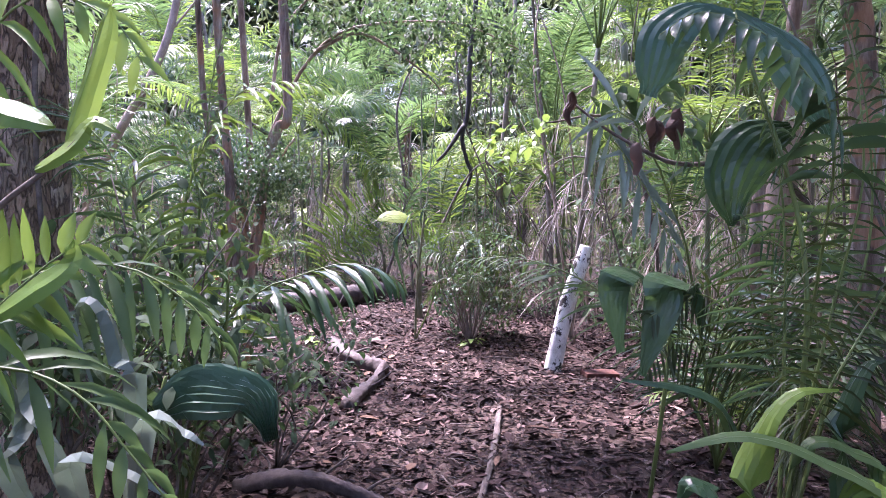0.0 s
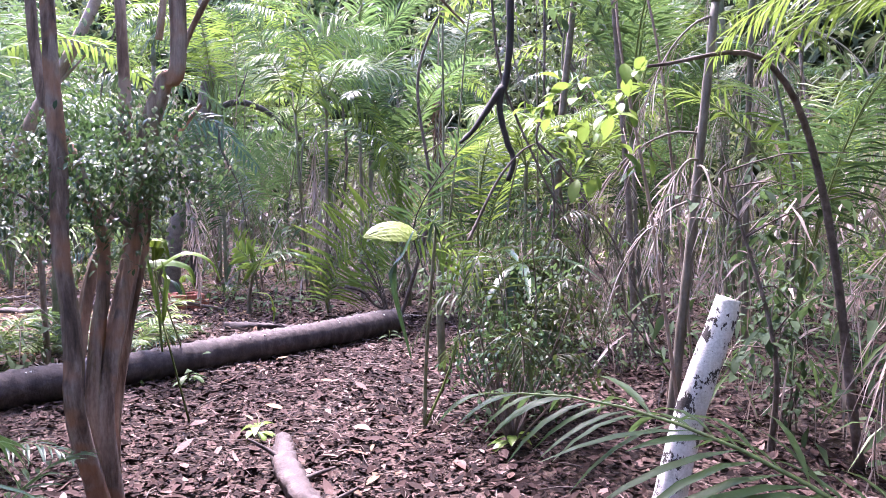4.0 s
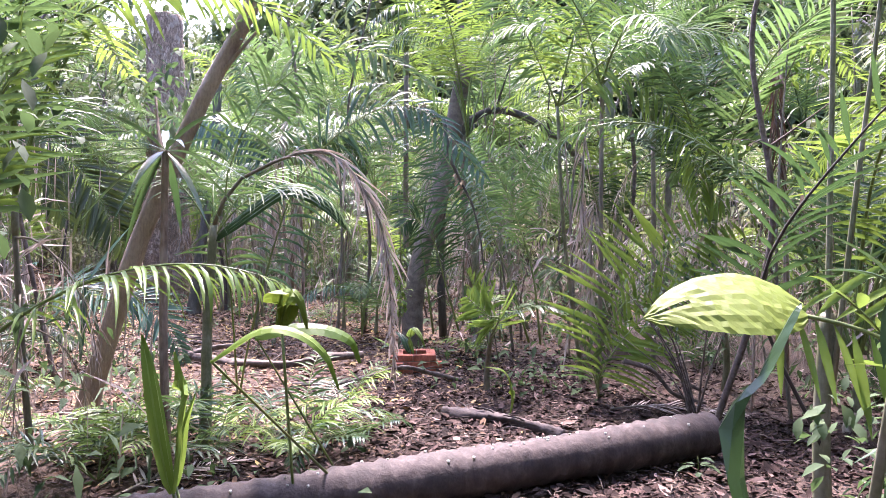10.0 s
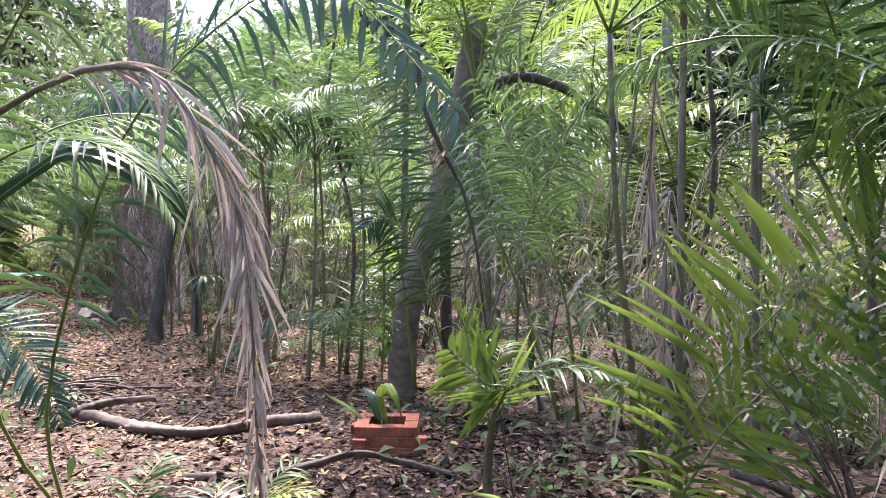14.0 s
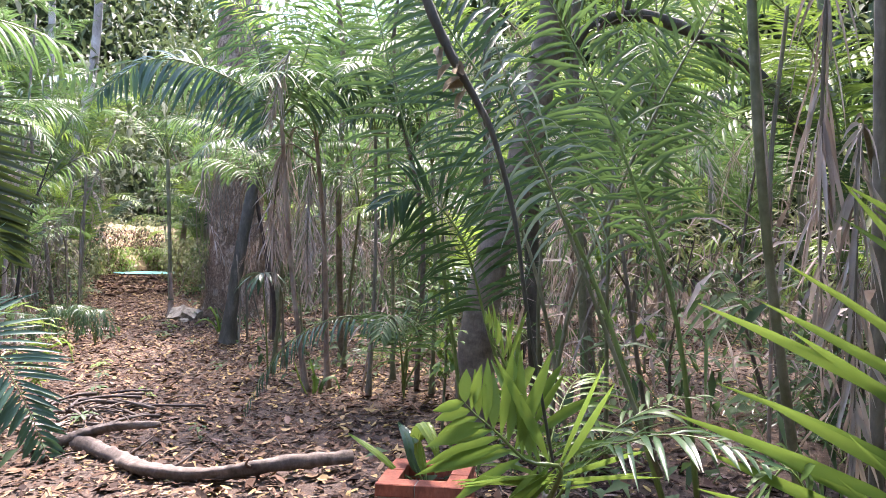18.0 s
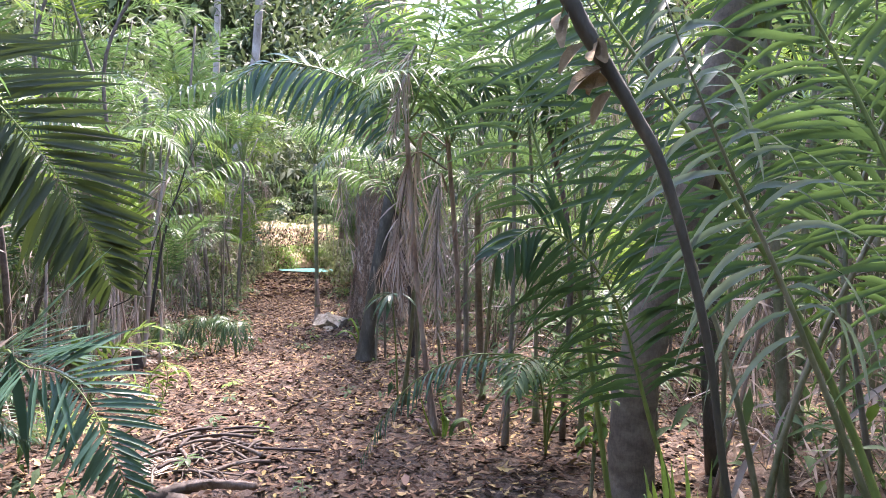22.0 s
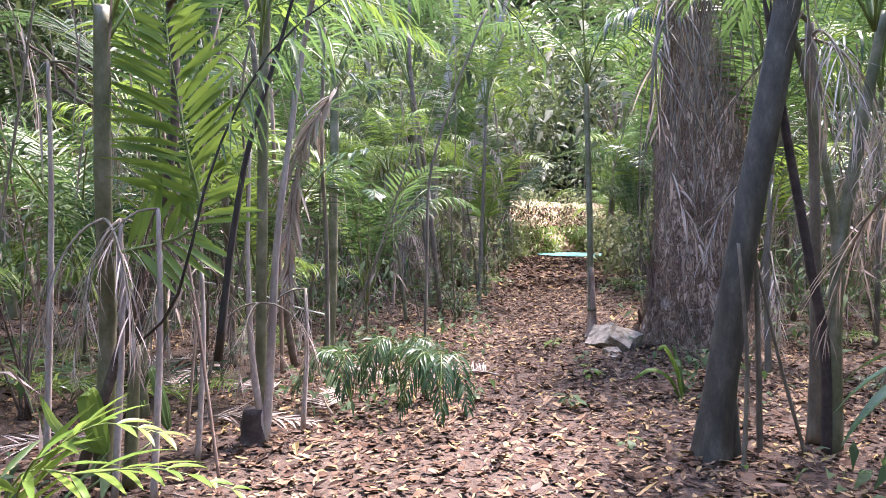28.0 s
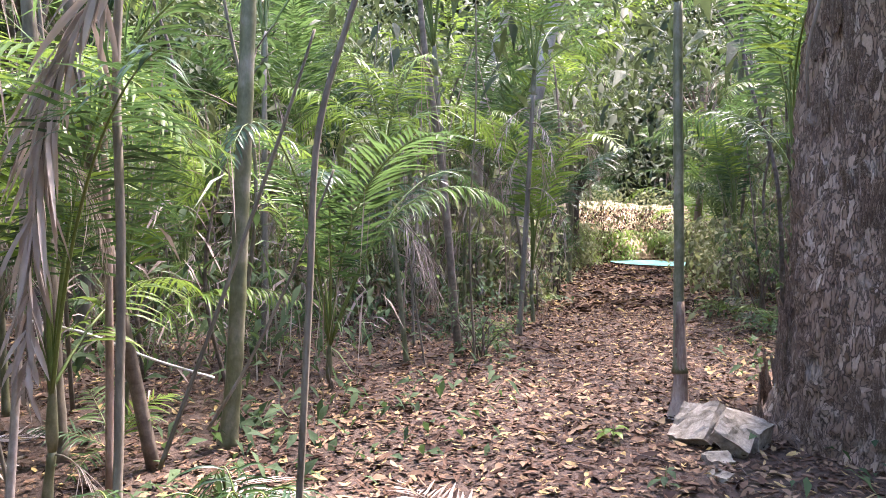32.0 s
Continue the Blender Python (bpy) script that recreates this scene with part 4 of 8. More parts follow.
for k, c in enumerate([(-1.58, 6.31, 1.83), (-1.42, 6.36, 1.79), (-1.32, 6.39, 1.7), (-1.49, 6.33, 1.66), (-1.6, 6.29, 1.68)]):
    cluster(tree, TB, c, 0.24, 210, 0.038, (DEEP, BUSH)[k % 2], 230 + k)
for k, pts in enumerate(([(-1.64, 6.54, 1.45), (-1.76, 6.51, 1.56), (-1.87, 6.49, 1.69)], [(-1.58, 6.56, 1.64), (-1.44, 6.6, 1.7), (-1.28, 6.64, 1.67)], [(-1.99, 6.46, 1.45), (-2.09, 6.44, 1.58), (-2.21, 6.41, 1.64)])):
    limb("branch", pts, 0.014, 0.004, BRANCH, tree, TB, "", 8, 6)

for k, pts in enumerate(([(-1.69, 6.94, 2.02), (-1.37, 6.98, 2.72), (-1.0, 7.0, 3.1), (-0.46, 7.0, 3.21), (0.18, 7.0, 3.19), (0.72, 6.99, 2.95)], [(-1.21, 6.99, 2.94), (-0.78, 7.0, 3.1), (-0.25, 6.98, 2.78), (0.02, 6.97, 2.52)], [(-1.61, 6.86, 2.44), (-1.51, 6.89, 3.07), (-1.2, 6.92, 3.49), (-0.99, 6.93, 3.81)])):
    limb("branch", pts, 0.02, 0.006, BROWN, tree, TB, "", 16, 7, 0.2)
for k, c in enumerate([(-0.88, 6.9, 3.18), (-0.46, 6.91, 3.29), (-0.03, 6.9, 3.19), (0.39, 6.89, 3.08), (-0.24, 6.89, 2.97), (0.6, 6.88, 2.82), (-1.2, 6.9, 3.23), (0.18, 6.91, 3.35)]):
    cluster(tree, TB, c, 0.42, 220, 0.07, BUSH, 245 + k)

# fallen palm trunk across the clearing
LB = (-2.45, 9.65, 0.0)
log = rooted("fallen_palm_trunk", "fallen ringed palm trunk lying across the leaf litter", "fallen trunk", LB)
n = 150
path = spline(local([(-1.0, 11.5, 0.15), (-2.35, 9.72, 0.14), (-3.95, 7.65, 0.14)], LB), n)
g = random.Random(9)
rad = [0.142 + 0.006 * math.sin(i * 0.11) + (0.01 if i % 4 == 0 else (-0.004 if i % 4 == 1 else 0.0)) + g.uniform(-0.002, 0.002) for i in range(n)]
v, f = tube(path, rad, 26, False, 0.02, g)
part("bark", mesh("bark", v, f, LOGB), log)
for e, d in ((0, 1), (n - 1, -1)):
    c, t = path[e], unit(path[e] - path[e + d])
    v, f = tube([c - t * 0.03, c - t * 0.004, c + t * 0.004], [0.136, 0.136, 0.12], 26, True, 0.06, g)
    part("cut_end", mesh("cut_end", v, f, PINK), log, "pale fibrous cut end")
for k in range(60):
    u, a = g.randint(8, n - 8), g.uniform(0.3, 2.4)
    t = unit(path[u + 1] - path[u - 1])
    s = unit(np.cross(t, (0, 0, 1)))
    c = path[u] + (s * math.cos(a) + np.array([0, 0, 1]) * math.sin(a)) * (rad[u] + 0.001)
    v, f = tube([c - t * 0.006, c + t * 0.006], [g.uniform(0.004, 0.011)] * 2, 6)
    part("lichen_spot", mesh("lichen_spot", v, f, WHITE), log)

# white leaning trunk and the red brick beside it
WB = (0.98, 6.45, 0.0)
post = rooted("leaning_stump", "white blotched leaning tree stump on the litter", "stump", WB)
BLOTCH = blotched_mat("blotched_bark")
limb("trunk", [(0.97, 6.45, -0.05), (1.1, 6.45, 0.58), (1.24, 6.47, 1.0), (1.28, 6.48, 1.12)], 0.078, 0.058, BLOTCH, post, WB, "", 26, 14, 0.07, 0.05)
g = random.Random(4)
for k in range(5):
    a = k * 1.26
    limb("broken_splinter", [(1.275 + 0.035 * math.cos(a), 6.48 + 0.035 * math.sin(a), 1.08), (1.29 + 0.04 * math.cos(a), 6.485 + 0.04 * math.sin(a), 1.12 + 0.06 * g.random())], 0.014, 0.004, BRANCH, post, WB, "", 4, 5, 0.3)


def brick_mesh(l, w, h, seed):
    g = random.Random(seed)
    bm = bmesh.new()
    bmesh.ops.create_cube(bm, size=1.0)
    for vv in bm.verts:
        vv.co = Vector((vv.co.x * l, vv.co.y * w, vv.co.z * h))
    bmesh.ops.bevel(bm, geom=bm.edges[:], offset=0.004, segments=1, affect="EDGES")
    for vv in bm.verts:
        vv.co += Vector((g.uniform(-1, 1), g.uniform(-1, 1), g.uniform(-1, 1))) * 0.0012
    me = bpy.data.meshes.new("brick")
    bm.to_mesh(me)
    bm.free()
    me.materials.append(BRICK)
    return me


BRICK = bark_mat("red_brick", [(0.3, (0.22, 0.06, 0.035)), (0.55, (0.36, 0.105, 0.06)), (0.8, (0.46, 0.18, 0.11))], 9, (1, 1, 1), 0.9, 0.006)
MORTAR = bark_mat("mortar", [(0.3, (0.25, 0.2, 0.16)), (0.7, (0.42, 0.36, 0.3))], 20, (1, 1, 1), 0.95, 0.004)
STONE = bark_mat("grey_stone", [(0.3, (0.13, 0.105, 0.08)), (0.5, (0.28, 0.24, 0.19)), (0.72, (0.46, 0.41, 0.34))], 14, (1, 1, 1), 0.95, 0.012)
# Darker red-brown for the single brick in the litter.
DARK_BRICK = bark_mat("dark_red_brick", [(0.3, (0.05, 0.018, 0.013)), (0.55, (0.12, 0.04, 0.027)), (0.8, (0.2, 0.08, 0.055))], 12, (1, 1, 1), 0.95, 0.006)
ob = tagged(new("red_brick", brick_mesh(0.3, 0.16, 0.08, 3)), "red clay brick half sunk in the dead leaves", "brick")
ob.data.materials[0] = DARK_BRICK
ob.matrix_basis = pose(1.36, 6.22, 0.015, 4, 3, 12)

# dead wood on the first stretch
for name, label, pts, r0, r1, mt in (
        ("bent_root", "dark bent root arching out of the leaf litter", [(-1.05, 3.66, 0.0), (-0.84, 3.6, 0.07), (-0.6, 3.56, 0.08), (-0.38, 3.5, 0.03), (-0.2, 3.42, -0.04)], 0.045, 0.03, LOGB),
        ("dead_branch", "pale dead branch lying on the litter", [(-0.68, 5.1, 0.03), (-0.62, 5.45, 0.05), (-0.54, 5.8, 0.06), (-0.5, 6.2, 0.1)], 0.055, 0.035, LOGB),
        ("rotten_log", "short dark rotten log on the leaf litter", [(-1.12, 7.35, 0.06), (-0.95, 6.9, 0.07), (-0.74, 6.5, 0.07), (-0.5, 6.25, 0.06)], 0.075, 0.06, LOGB),
        ("stick", "straight brown stick on the leaf litter", [(0.42, 5.2, 0.02), (0.32, 4.3, 0.03), (0.18, 3.4, 0.03)], 0.022, 0.016, BRANCH),
        ("small_log", "small reddish-brown log behind the fallen trunk", [(-3.1, 11.55, 0.05), (-2.55, 11.55, 0.06), (-2.0, 11.4, 0.04)], 0.05, 0.035, LOGB),
        ("crooked_branch", "long crooked grey branch lying beside the brick planter", [(-7.0, 12.6, 0.07), (-6.5, 12.65, 0.03), (-6.05, 12.6, 0.06), (-5.7, 12.8, 0.05), (-5.4, 13.1, 0.1), (-5.2, 13.55, 0.08)], 0.05, 0.038, BRANCH),
        ("forked_branch", "grey forked branch leaning over the crooked one", [(-7.1, 12.5, 0.05), (-6.85, 12.75, 0.16), (-6.5, 12.95, 0.2)], 0.045, 0.02, BRANCH),
        ("thin_branch", "thin grey branch arched over the litter before the bricks", [(-5.03, 12.0, 0.02), (-4.62, 12.25, 0.03), (-4.31, 12.42, 0.11), (-4.05, 12.55, 0.19), (-3.82, 12.72, 0.12), (-3.56, 12.89, 0.04)], 0.026, 0.018, BRANCH),
        ("twisted_branch", "twisted grey dead branch under the palm leaves", [(-1.7, 12.79, 0.66), (-1.5, 12.9, 0.42), (-1.41, 12.95, 0.25), (-1.24, 13.05, 0.12)], 0.02, 0.014, BRANCH),
        ("twisted_branch", "twisted grey dead branch under the palm leaves", [(-1.81, 12.49, 0.44), (-1.59, 12.62, 0.35), (-1.43, 12.71, 0.15), (-1.18, 12.86, 0.06)], 0.022, 0.012, BRANCH)):
    b = (pts[0][0], pts[0][1], 0.0)
    ob = rooted(name, label, "dead wood", b)
    limb("wood", pts, r0, r1, mt, ob, b, "", 44, 12, 0.34, 0.16)
    g = random.Random(len(label))
    for j in range(3):
        q = spline(pts, 20)[4 + 5 * j]
        a = g.uniform(0, 6.3)
        limb("side_twig", [q, q + np.array([0.1 * math.cos(a), 0.1 * math.sin(a), 0.05]), q + np.array([0.22 * math.cos(a + 0.3), 0.22 * math.sin(a + 0.3), 0.03 + 0.12 * g.random()])], r1 * 0.35, r1 * 0.12, mt, ob, b, "", 7, 6, 0.2)

# heap of sticks beside the trail
HB = (-7.9, 13.15, 0.0)
heap = rooted("stick_heap", "heap of broken grey sticks and dead palm stalks", "stick heap", HB)
g = random.Random(77)
for k in range(46):
    a, L, q = g.uniform(0, 6.3), g.uniform(0.15, 0.6), (HB[0] + g.gauss(0, 0.35), HB[1] + g.gauss(0, 0.22), g.uniform(0.02, 0.14))
    d = np.array([math.cos(a), math.sin(a), g.uniform(-0.05, 0.45 if k % 5 == 0 else 0.1)]) * L / 2
    limb("stick", [np.array(q) - d * (1, 1, 0.1), np.array(q) + (0, 0, 0.02), np.array(q) + d], g.uniform(0.006, 0.022), g.uniform(0.004, 0.014), BRANCH if k % 3 else LOGB, heap, HB, "", 7, 7, 0.25)

# brick planter
KB = (-4.42, 12.98, 0.0)
planter = rooted("brick_planter", "square planter of red bricks with dry soil and a seedling", "planter", KB)
planter.matrix_basis = pose(KB[0], KB[1], 0, 0, 0, 30.0)
shapes = [brick_mesh(0.205, 0.1, 0.066, i) for i in range(4)]
W = 0.46
for c in range(3):
    z = 0.034 + c * 0.075
    for s in range(4):
        m = pose(W / 2, W / 2, 0) @ pose(0, 0, 0, 0, 0, 90 * s) @ pose(0, -W / 2 + 0.05, z)
        x0 = -W / 2 + (0.105 if c % 2 else 0.0)
        for k in range(2):
            part("brick", shapes[(c + s + k) % 4], planter, "", m @ pose(x0 + 0.1025 + k * 0.213, 0, 0, 0, 0, random.Random(c * 9 + s + k).uniform(-1, 1)))
v, f = [], []
for s in range(4):
    m = pose(W / 2, W / 2, 0) @ pose(0, 0, 0, 0, 0, 90 * s)
    k = len(v)
    for x, y in ((-W / 2 + 0.008, -W / 2 + 0.008), (W / 2 - 0.008, -W / 2 + 0.008), (W / 2 - 0.095, -W / 2 + 0.095), (-W / 2 + 0.095, -W / 2 + 0.095)):
        for z in (0.004, 0.212):
            v.append(m @ Vector((x, y, z)))
    f += [(k, k + 2, k + 3, k + 1), (k + 4, k + 5, k + 7, k + 6), (k + 1, k + 3, k + 5, k + 7)]
part("mortar", mesh("mortar", v, f, MORTAR, None, False), planter)
v, f = [], []
for j in range(8):
    for i in range(8):
        x, y = 0.09 + 0.28 * i / 7, 0.09 + 0.28 * j / 7
        v.append((x, y, 0.13 + 0.02 * noise.noise(Vector((x * 14, y * 14, 0)))))
f = [(j * 8 + i, j * 8 + i + 1, (j + 1) * 8 + i + 1, (j + 1) * 8 + i) for j in range(7) for i in range(7)]
part("soil", mesh("soil", v, f, SOIL), planter)


def strap_plant(label, base, leaves, group=""):
    """Young plant of a few long broad leaves: (points, width, material)."""
    ob = rooted("broad_leaf_seedling", label, "seedling", base, group or "broad-leaved seedlings")
    for k, (pts, w, mt) in enumerate(leaves):
        limb("leaf_stalk", [base, pts[0]] if np.linalg.norm(np.subtract(pts[0], base)) > 0.05 else [base, np.add(base, (0.01, 0, 0.06))], 0.008, 0.005, RACHIS, ob, base, "", 5, 6)
        broad(ob, base, pts, w, mt, k, pleats=3, deep=0.06, curl=0.3)
    return ob


strap_plant("green broad-leaved seedling growing in the brick planter", (-4.35, 13.3, 0.12), [([(-4.35, 13.3, 0.2), (-4.4, 13.3, 0.4), (-4.32, 13.25, 0.5), (-4.2, 13.2, 0.42), (-4.15, 13.2, 0.28)], 0.1, LIME),
             ([(-4.5, 13.25, 0.2), (-4.62, 13.2, 0.3), (-4.8, 13.15, 0.38)], 0.07, LIME), ([(-4.4, 13.3, 0.2), (-4.5, 13.35, 0.36), (-4.65, 13.4, 0.42)], 0.1, DEEP)])
strap_plant("lime-green seedling with an upright pleated leaf", (-1.95, 7.9, 0.0), [([(-2.05, 7.73, 0.76), (-2.08, 7.72, 0.95), (-2.11, 7.71, 1.12), (-2.14, 7.7, 1.23)], 0.09, LIME), ([(-2.05, 7.73, 0.76), (-2.04, 7.74, 0.95), (-2.03, 7.75, 1.08), (-2.05, 7.74, 1.18)], 0.08, LIME), ([(-2.06, 7.75, 0.77), (-2.04, 7.76, 0.95), (-2.01, 7.78, 1.05)], 0.06, LIME)])
strap_plant("lime-green palm seedling with two drooping leaf halves", (-2.72, 9.15, 0.0), [([(-2.73, 9.06, 1.07), (-2.72, 9.06, 1.19), (-2.73, 9.06, 1.26), (-2.74, 9.05, 1.2), (-2.75, 9.04, 1.06)], 0.2, YELLOW), ([(-2.77, 9.1, 1.07), (-2.74, 9.11, 1.19), (-2.71, 9.13, 1.25), (-2.67, 9.15, 1.19), (-2.65, 9.16, 1.05)], 0.17, YELLOW)])
strap_plant("lime-green seedling with one long arching leaf", (-2.75, 9.7, 0.0), [([(-3.08, 9.26, 0.97), (-2.93, 9.34, 1.03), (-2.76, 9.44, 1.03), (-2.63, 9.52, 0.96), (-2.59, 9.55, 0.82)], 0.24, LIME), ([(-2.3, 8.14, 1.07), (-2.14, 8.22, 1.19), (-2.01, 8.28, 1.18), (-1.92, 8.32, 1.1), (-1.88, 8.34, 0.97)], 0.1, LIME)])
strap_plant("small yellow-green seedling with a curled leaf", (-2.6, 11.6, 0.0), [([(-2.5, 11.57, 0.11), (-2.49, 11.58, 0.31), (-2.55, 11.55, 0.45), (-2.71, 11.48, 0.48)], 0.06, YELLOW)])
strap_plant("green broad-leaved seedling beside the trail", (-12.3, 17.15, 0.0), [([(-12.36, 17.23, 0.01), (-12.38, 17.2, 0.24), (-12.42, 17.11, 0.43), (-12.43, 17.04, 0.4)], 0.14, LIME), ([(-12.37, 17.21, 0.01), (-12.4, 17.14, 0.17), (-12.44, 16.98, 0.25), (-12.47, 16.83, 0.16)], 0.11, LIME), ([(-12.45, 17.31, -0.03), (-12.46, 17.3, 0.17), (-12.49, 17.24, 0.41), (-12.47, 17.28, 0.24)], 0.09, GREEN)])
strap_plant("green broad-leaved seedling among the saplings", (-7.35, 15.3, 0.0), [([(-7.2, 14.9, -0.0), (-7.2, 14.92, 0.2), (-7.22, 14.88, 0.36)], 0.09, LIME), ([(-7.18, 14.94, -0.02), (-7.16, 14.99, 0.14), (-7.1, 15.1, 0.16), (-7.07, 15.15, -0.04)], 0.09, GREEN), ([(-7.22, 14.87, -0.02), (-7.26, 14.8, 0.16), (-7.29, 14.74, 0.36)], 0.07, YELLOW)])
strap_plant("green broad-leaved seedling at the foot of the saplings", (-8.3, 15.6, 0.0), [([(-8.43, 15.73, -0.21), (-8.45, 15.68, -0.0), (-8.48, 15.58, -0.07), (-8.48, 15.57, -0.24)], 0.1, LIME), ([(-8.42, 15.74, -0.21), (-8.4, 15.81, -0.0), (-8.36, 15.94, 0.05), (-8.35, 15.97, -0.07)], 0.1, LIME)])

# plants about the start
BB = (1.0, 3.45, 0.0)
ob = rooted("drooping_palm_seedling", "young palm with one broad dark green drooping leaf", "palm seedling", BB)
limb("leaf_stalk", [BB, (1.02, 3.3, 0.6), (1.08, 3.42, 0.98)], 0.012, 0.008, RACHIS, ob, BB, "", 10)
broad(ob, BB, [(1.08, 3.42, 0.98)] + [(0.88, 3.34, 1.14)] + [(0.75, 3.09, 1.16), (0.73, 3.09, 1.09), (0.74, 3.08, 0.97), (0.76, 3.07, 0.83)], 0.15, DEEP, 1, pleats=6, deep=0.003, curl=0.06, up=(0, -0.6, 0.8), tipw=0.28, shape=0.45, n=26)
broad(ob, BB, [(1.08, 3.42, 0.98)] + [(1.09, 3.34, 1.11)] + [(0.95, 3.09, 1.13), (0.94, 3.09, 1.04), (0.9, 3.08, 0.89), (0.85, 3.07, 0.73)], 0.18, DEEP, 2, pleats=6, deep=0.003, curl=0.06, up=(0, -0.6, 0.8), tipw=0.2, shape=0.45, n=26)
broad(ob, BB, [(1.08, 3.42, 0.98)] + [(1.09, 3.19, 1.1), (1.12, 3.19, 1.05), (1.13, 3.18, 0.93)], 0.09, DEEP, 3, pleats=3, deep=0.02, curl=0.1, up=(0, -0.6, 0.8), tipw=0.2, n=18)
SB = (1.5, 3.9, 0.0)
ob = rooted("feather_palm", "small palm with a long drooping feather leaf, sky sheen painted silvery", "palm", SB)
feather(ob, SB, [(1.5, 3.9, 0.0), (1.3, 3.85, 1.2), (1.0, 3.75, 1.85)] + [(0.84, 3.75, 1.94), (0.85, 3.74, 1.81), (0.93, 3.73, 1.71), (0.98, 3.73, 1.62), (1.04, 3.72, 1.53), (1.16, 3.71, 1.28), (1.22, 3.69, 1.04)], 301, SKY_SHEEN, RACHIS, True, count=17, ll=0.42, lw=0.034, droop=0.8, rise_=0.0, start=0.5, fwd=0.8, nrm=(0.1, -1, 0.15), n=5)
for k, az in enumerate((20, 65, -40, 100, 140)):
    put_frond(ob, LIVE[k], pose(0, 0, 0.05, 0, -6, az))
OB = (2.0, 4.6, 0.0)
ob = rooted("dead_leafed_sapling", "leaning sapling branch with curled brown dead leaves", "sapling", OB)
limb("branch", [OB, (2.2, 4.3, 1.2), (1.75, 3.9, 1.66)] + [(1.24, 3.73, 1.67), (1.08, 3.73, 1.71), (0.84, 3.74, 1.84), (0.67, 3.75, 1.97)], 0.02, 0.006, BRANCH, ob, OB, "", 30, 7)
for k, c in enumerate([(1.04, 3.65, 1.9), (1.16, 3.65, 1.94), (0.96, 3.64, 1.77), (0.63, 3.65, 2.02), (1.05, 3.65, 1.88), (1.17, 3.65, 1.9)]):
    g = random.Random(k)
    broad(ob, OB, [c, np.add(c, (0.012, 0, -0.05)), np.add(c, (g.uniform(-0.025, 0.025), 0.01, -0.1)), np.add(c, (0, 0.02, -0.16))], 0.05, RUST, k, "dead_leaf", "curled purple-brown dead leaf", 5, 0.5, 1.1, up=(g.uniform(-1, 1), -1, 0.1))
for k, c in enumerate([(1.05, 4.1, 1.99), (1.23, 4.11, 2.08), (0.92, 4.11, 2.05), (1.36, 4.09, 1.8), (1.51, 4.1, 1.88), (1.14, 4.11, 2.12)]):
    cluster(ob, OB, c, 0.22, 16, 0.12, GREEN, 260 + k)
RB = (1.25, 2.4, 0.0)
ob = rooted("strap_leaved_plant", "low plant with wide glossy green strap leaves", "plant", RB)
for k, (pts, w, mt) in enumerate((([(1.33, 2.16, 0.53), (1.12, 2.17, 0.7), (0.9, 2.17, 0.76), (0.68, 2.17, 0.7)], 0.13, GREEN), ([(0.98, 2.25, 0.49), (1.0, 2.27, 0.72), (1.1, 2.27, 0.86), (1.25, 2.27, 0.87)], 0.12, LIME), ([(1.39, 2.26, 0.57), (1.28, 2.27, 0.69), (1.17, 2.27, 0.71), (1.1, 2.26, 0.62)], 0.12, GREEN),
                                  ([(1.06, 2.46, 0.49), (0.99, 2.47, 0.72), (0.87, 2.47, 0.82), (0.62, 2.47, 0.85)], 0.14, DEEP), ([(1.34, 2.16, 0.54), (1.28, 2.16, 0.62), (1.23, 2.16, 0.59), (1.19, 2.16, 0.52)], 0.15, LIME), ([(0.85, 2.06, 0.54), (0.76, 2.06, 0.64), (0.7, 2.06, 0.65), (0.68, 2.06, 0.57)], 0.16, DEEP),
                                  ([(1.45, 2.55, 0.45), (1.43, 2.57, 0.7), (1.51, 2.58, 0.88), (1.58, 2.58, 0.9)], 0.12, DEEP))):
    broad(ob, RB, [(RB[0] + 0.05 * k - 0.15, RB[1], 0.0)] + pts, w, mt, k, pleats=3, deep=0.05, curl=0.25)
LF = (-1.25, 3.6, 0.0)
ob = rooted("feather_palm", "low palm with wide blue-green drooping feather leaves", "palm", LF)
feather(ob, LF, [(-1.25, 3.6, 0.0), (-1.2, 3.6, 0.7)] + [(-0.89, 3.47, 1.02), (-0.74, 3.48, 1.09), (-0.6, 3.48, 1.14), (-0.47, 3.48, 1.17), (-0.33, 3.48, 1.15), (-0.2, 3.48, 1.08)], 302, DEEP, RACHIS, True, count=20, ll=0.5, lw=0.04, droop=0.75, rise_=0.0, start=0.45, fwd=0.45)
for k in range(6):
    put_frond(ob, LIVE[(k * 3) % 10], pose(0, 0, 0.02, 0, g.uniform(-15, 10), 80 + k * 35))
FL = (-1.1, 2.5, 0.0)
ob = rooted("pleated_palm_seedling", "palm seedling with a pleated drooping leaf tip", "palm seedling", FL)
limb("leaf_stalk", [FL, (-1.05, 2.5, 0.5), (-0.95, 2.48, 0.85)], 0.01, 0.006, RACHIS, ob, FL, "", 8)
broad(ob, FL, [(-0.97, 2.42, 0.76), (-0.86, 2.42, 0.84), (-0.73, 2.42, 0.84), (-0.62, 2.42, 0.8), (-0.57, 2.41, 0.65)], 0.26, TEAL, 5, pleats=9, deep=0.05, curl=0.3, up=(0, -0.6, 1), tipw=0.2)
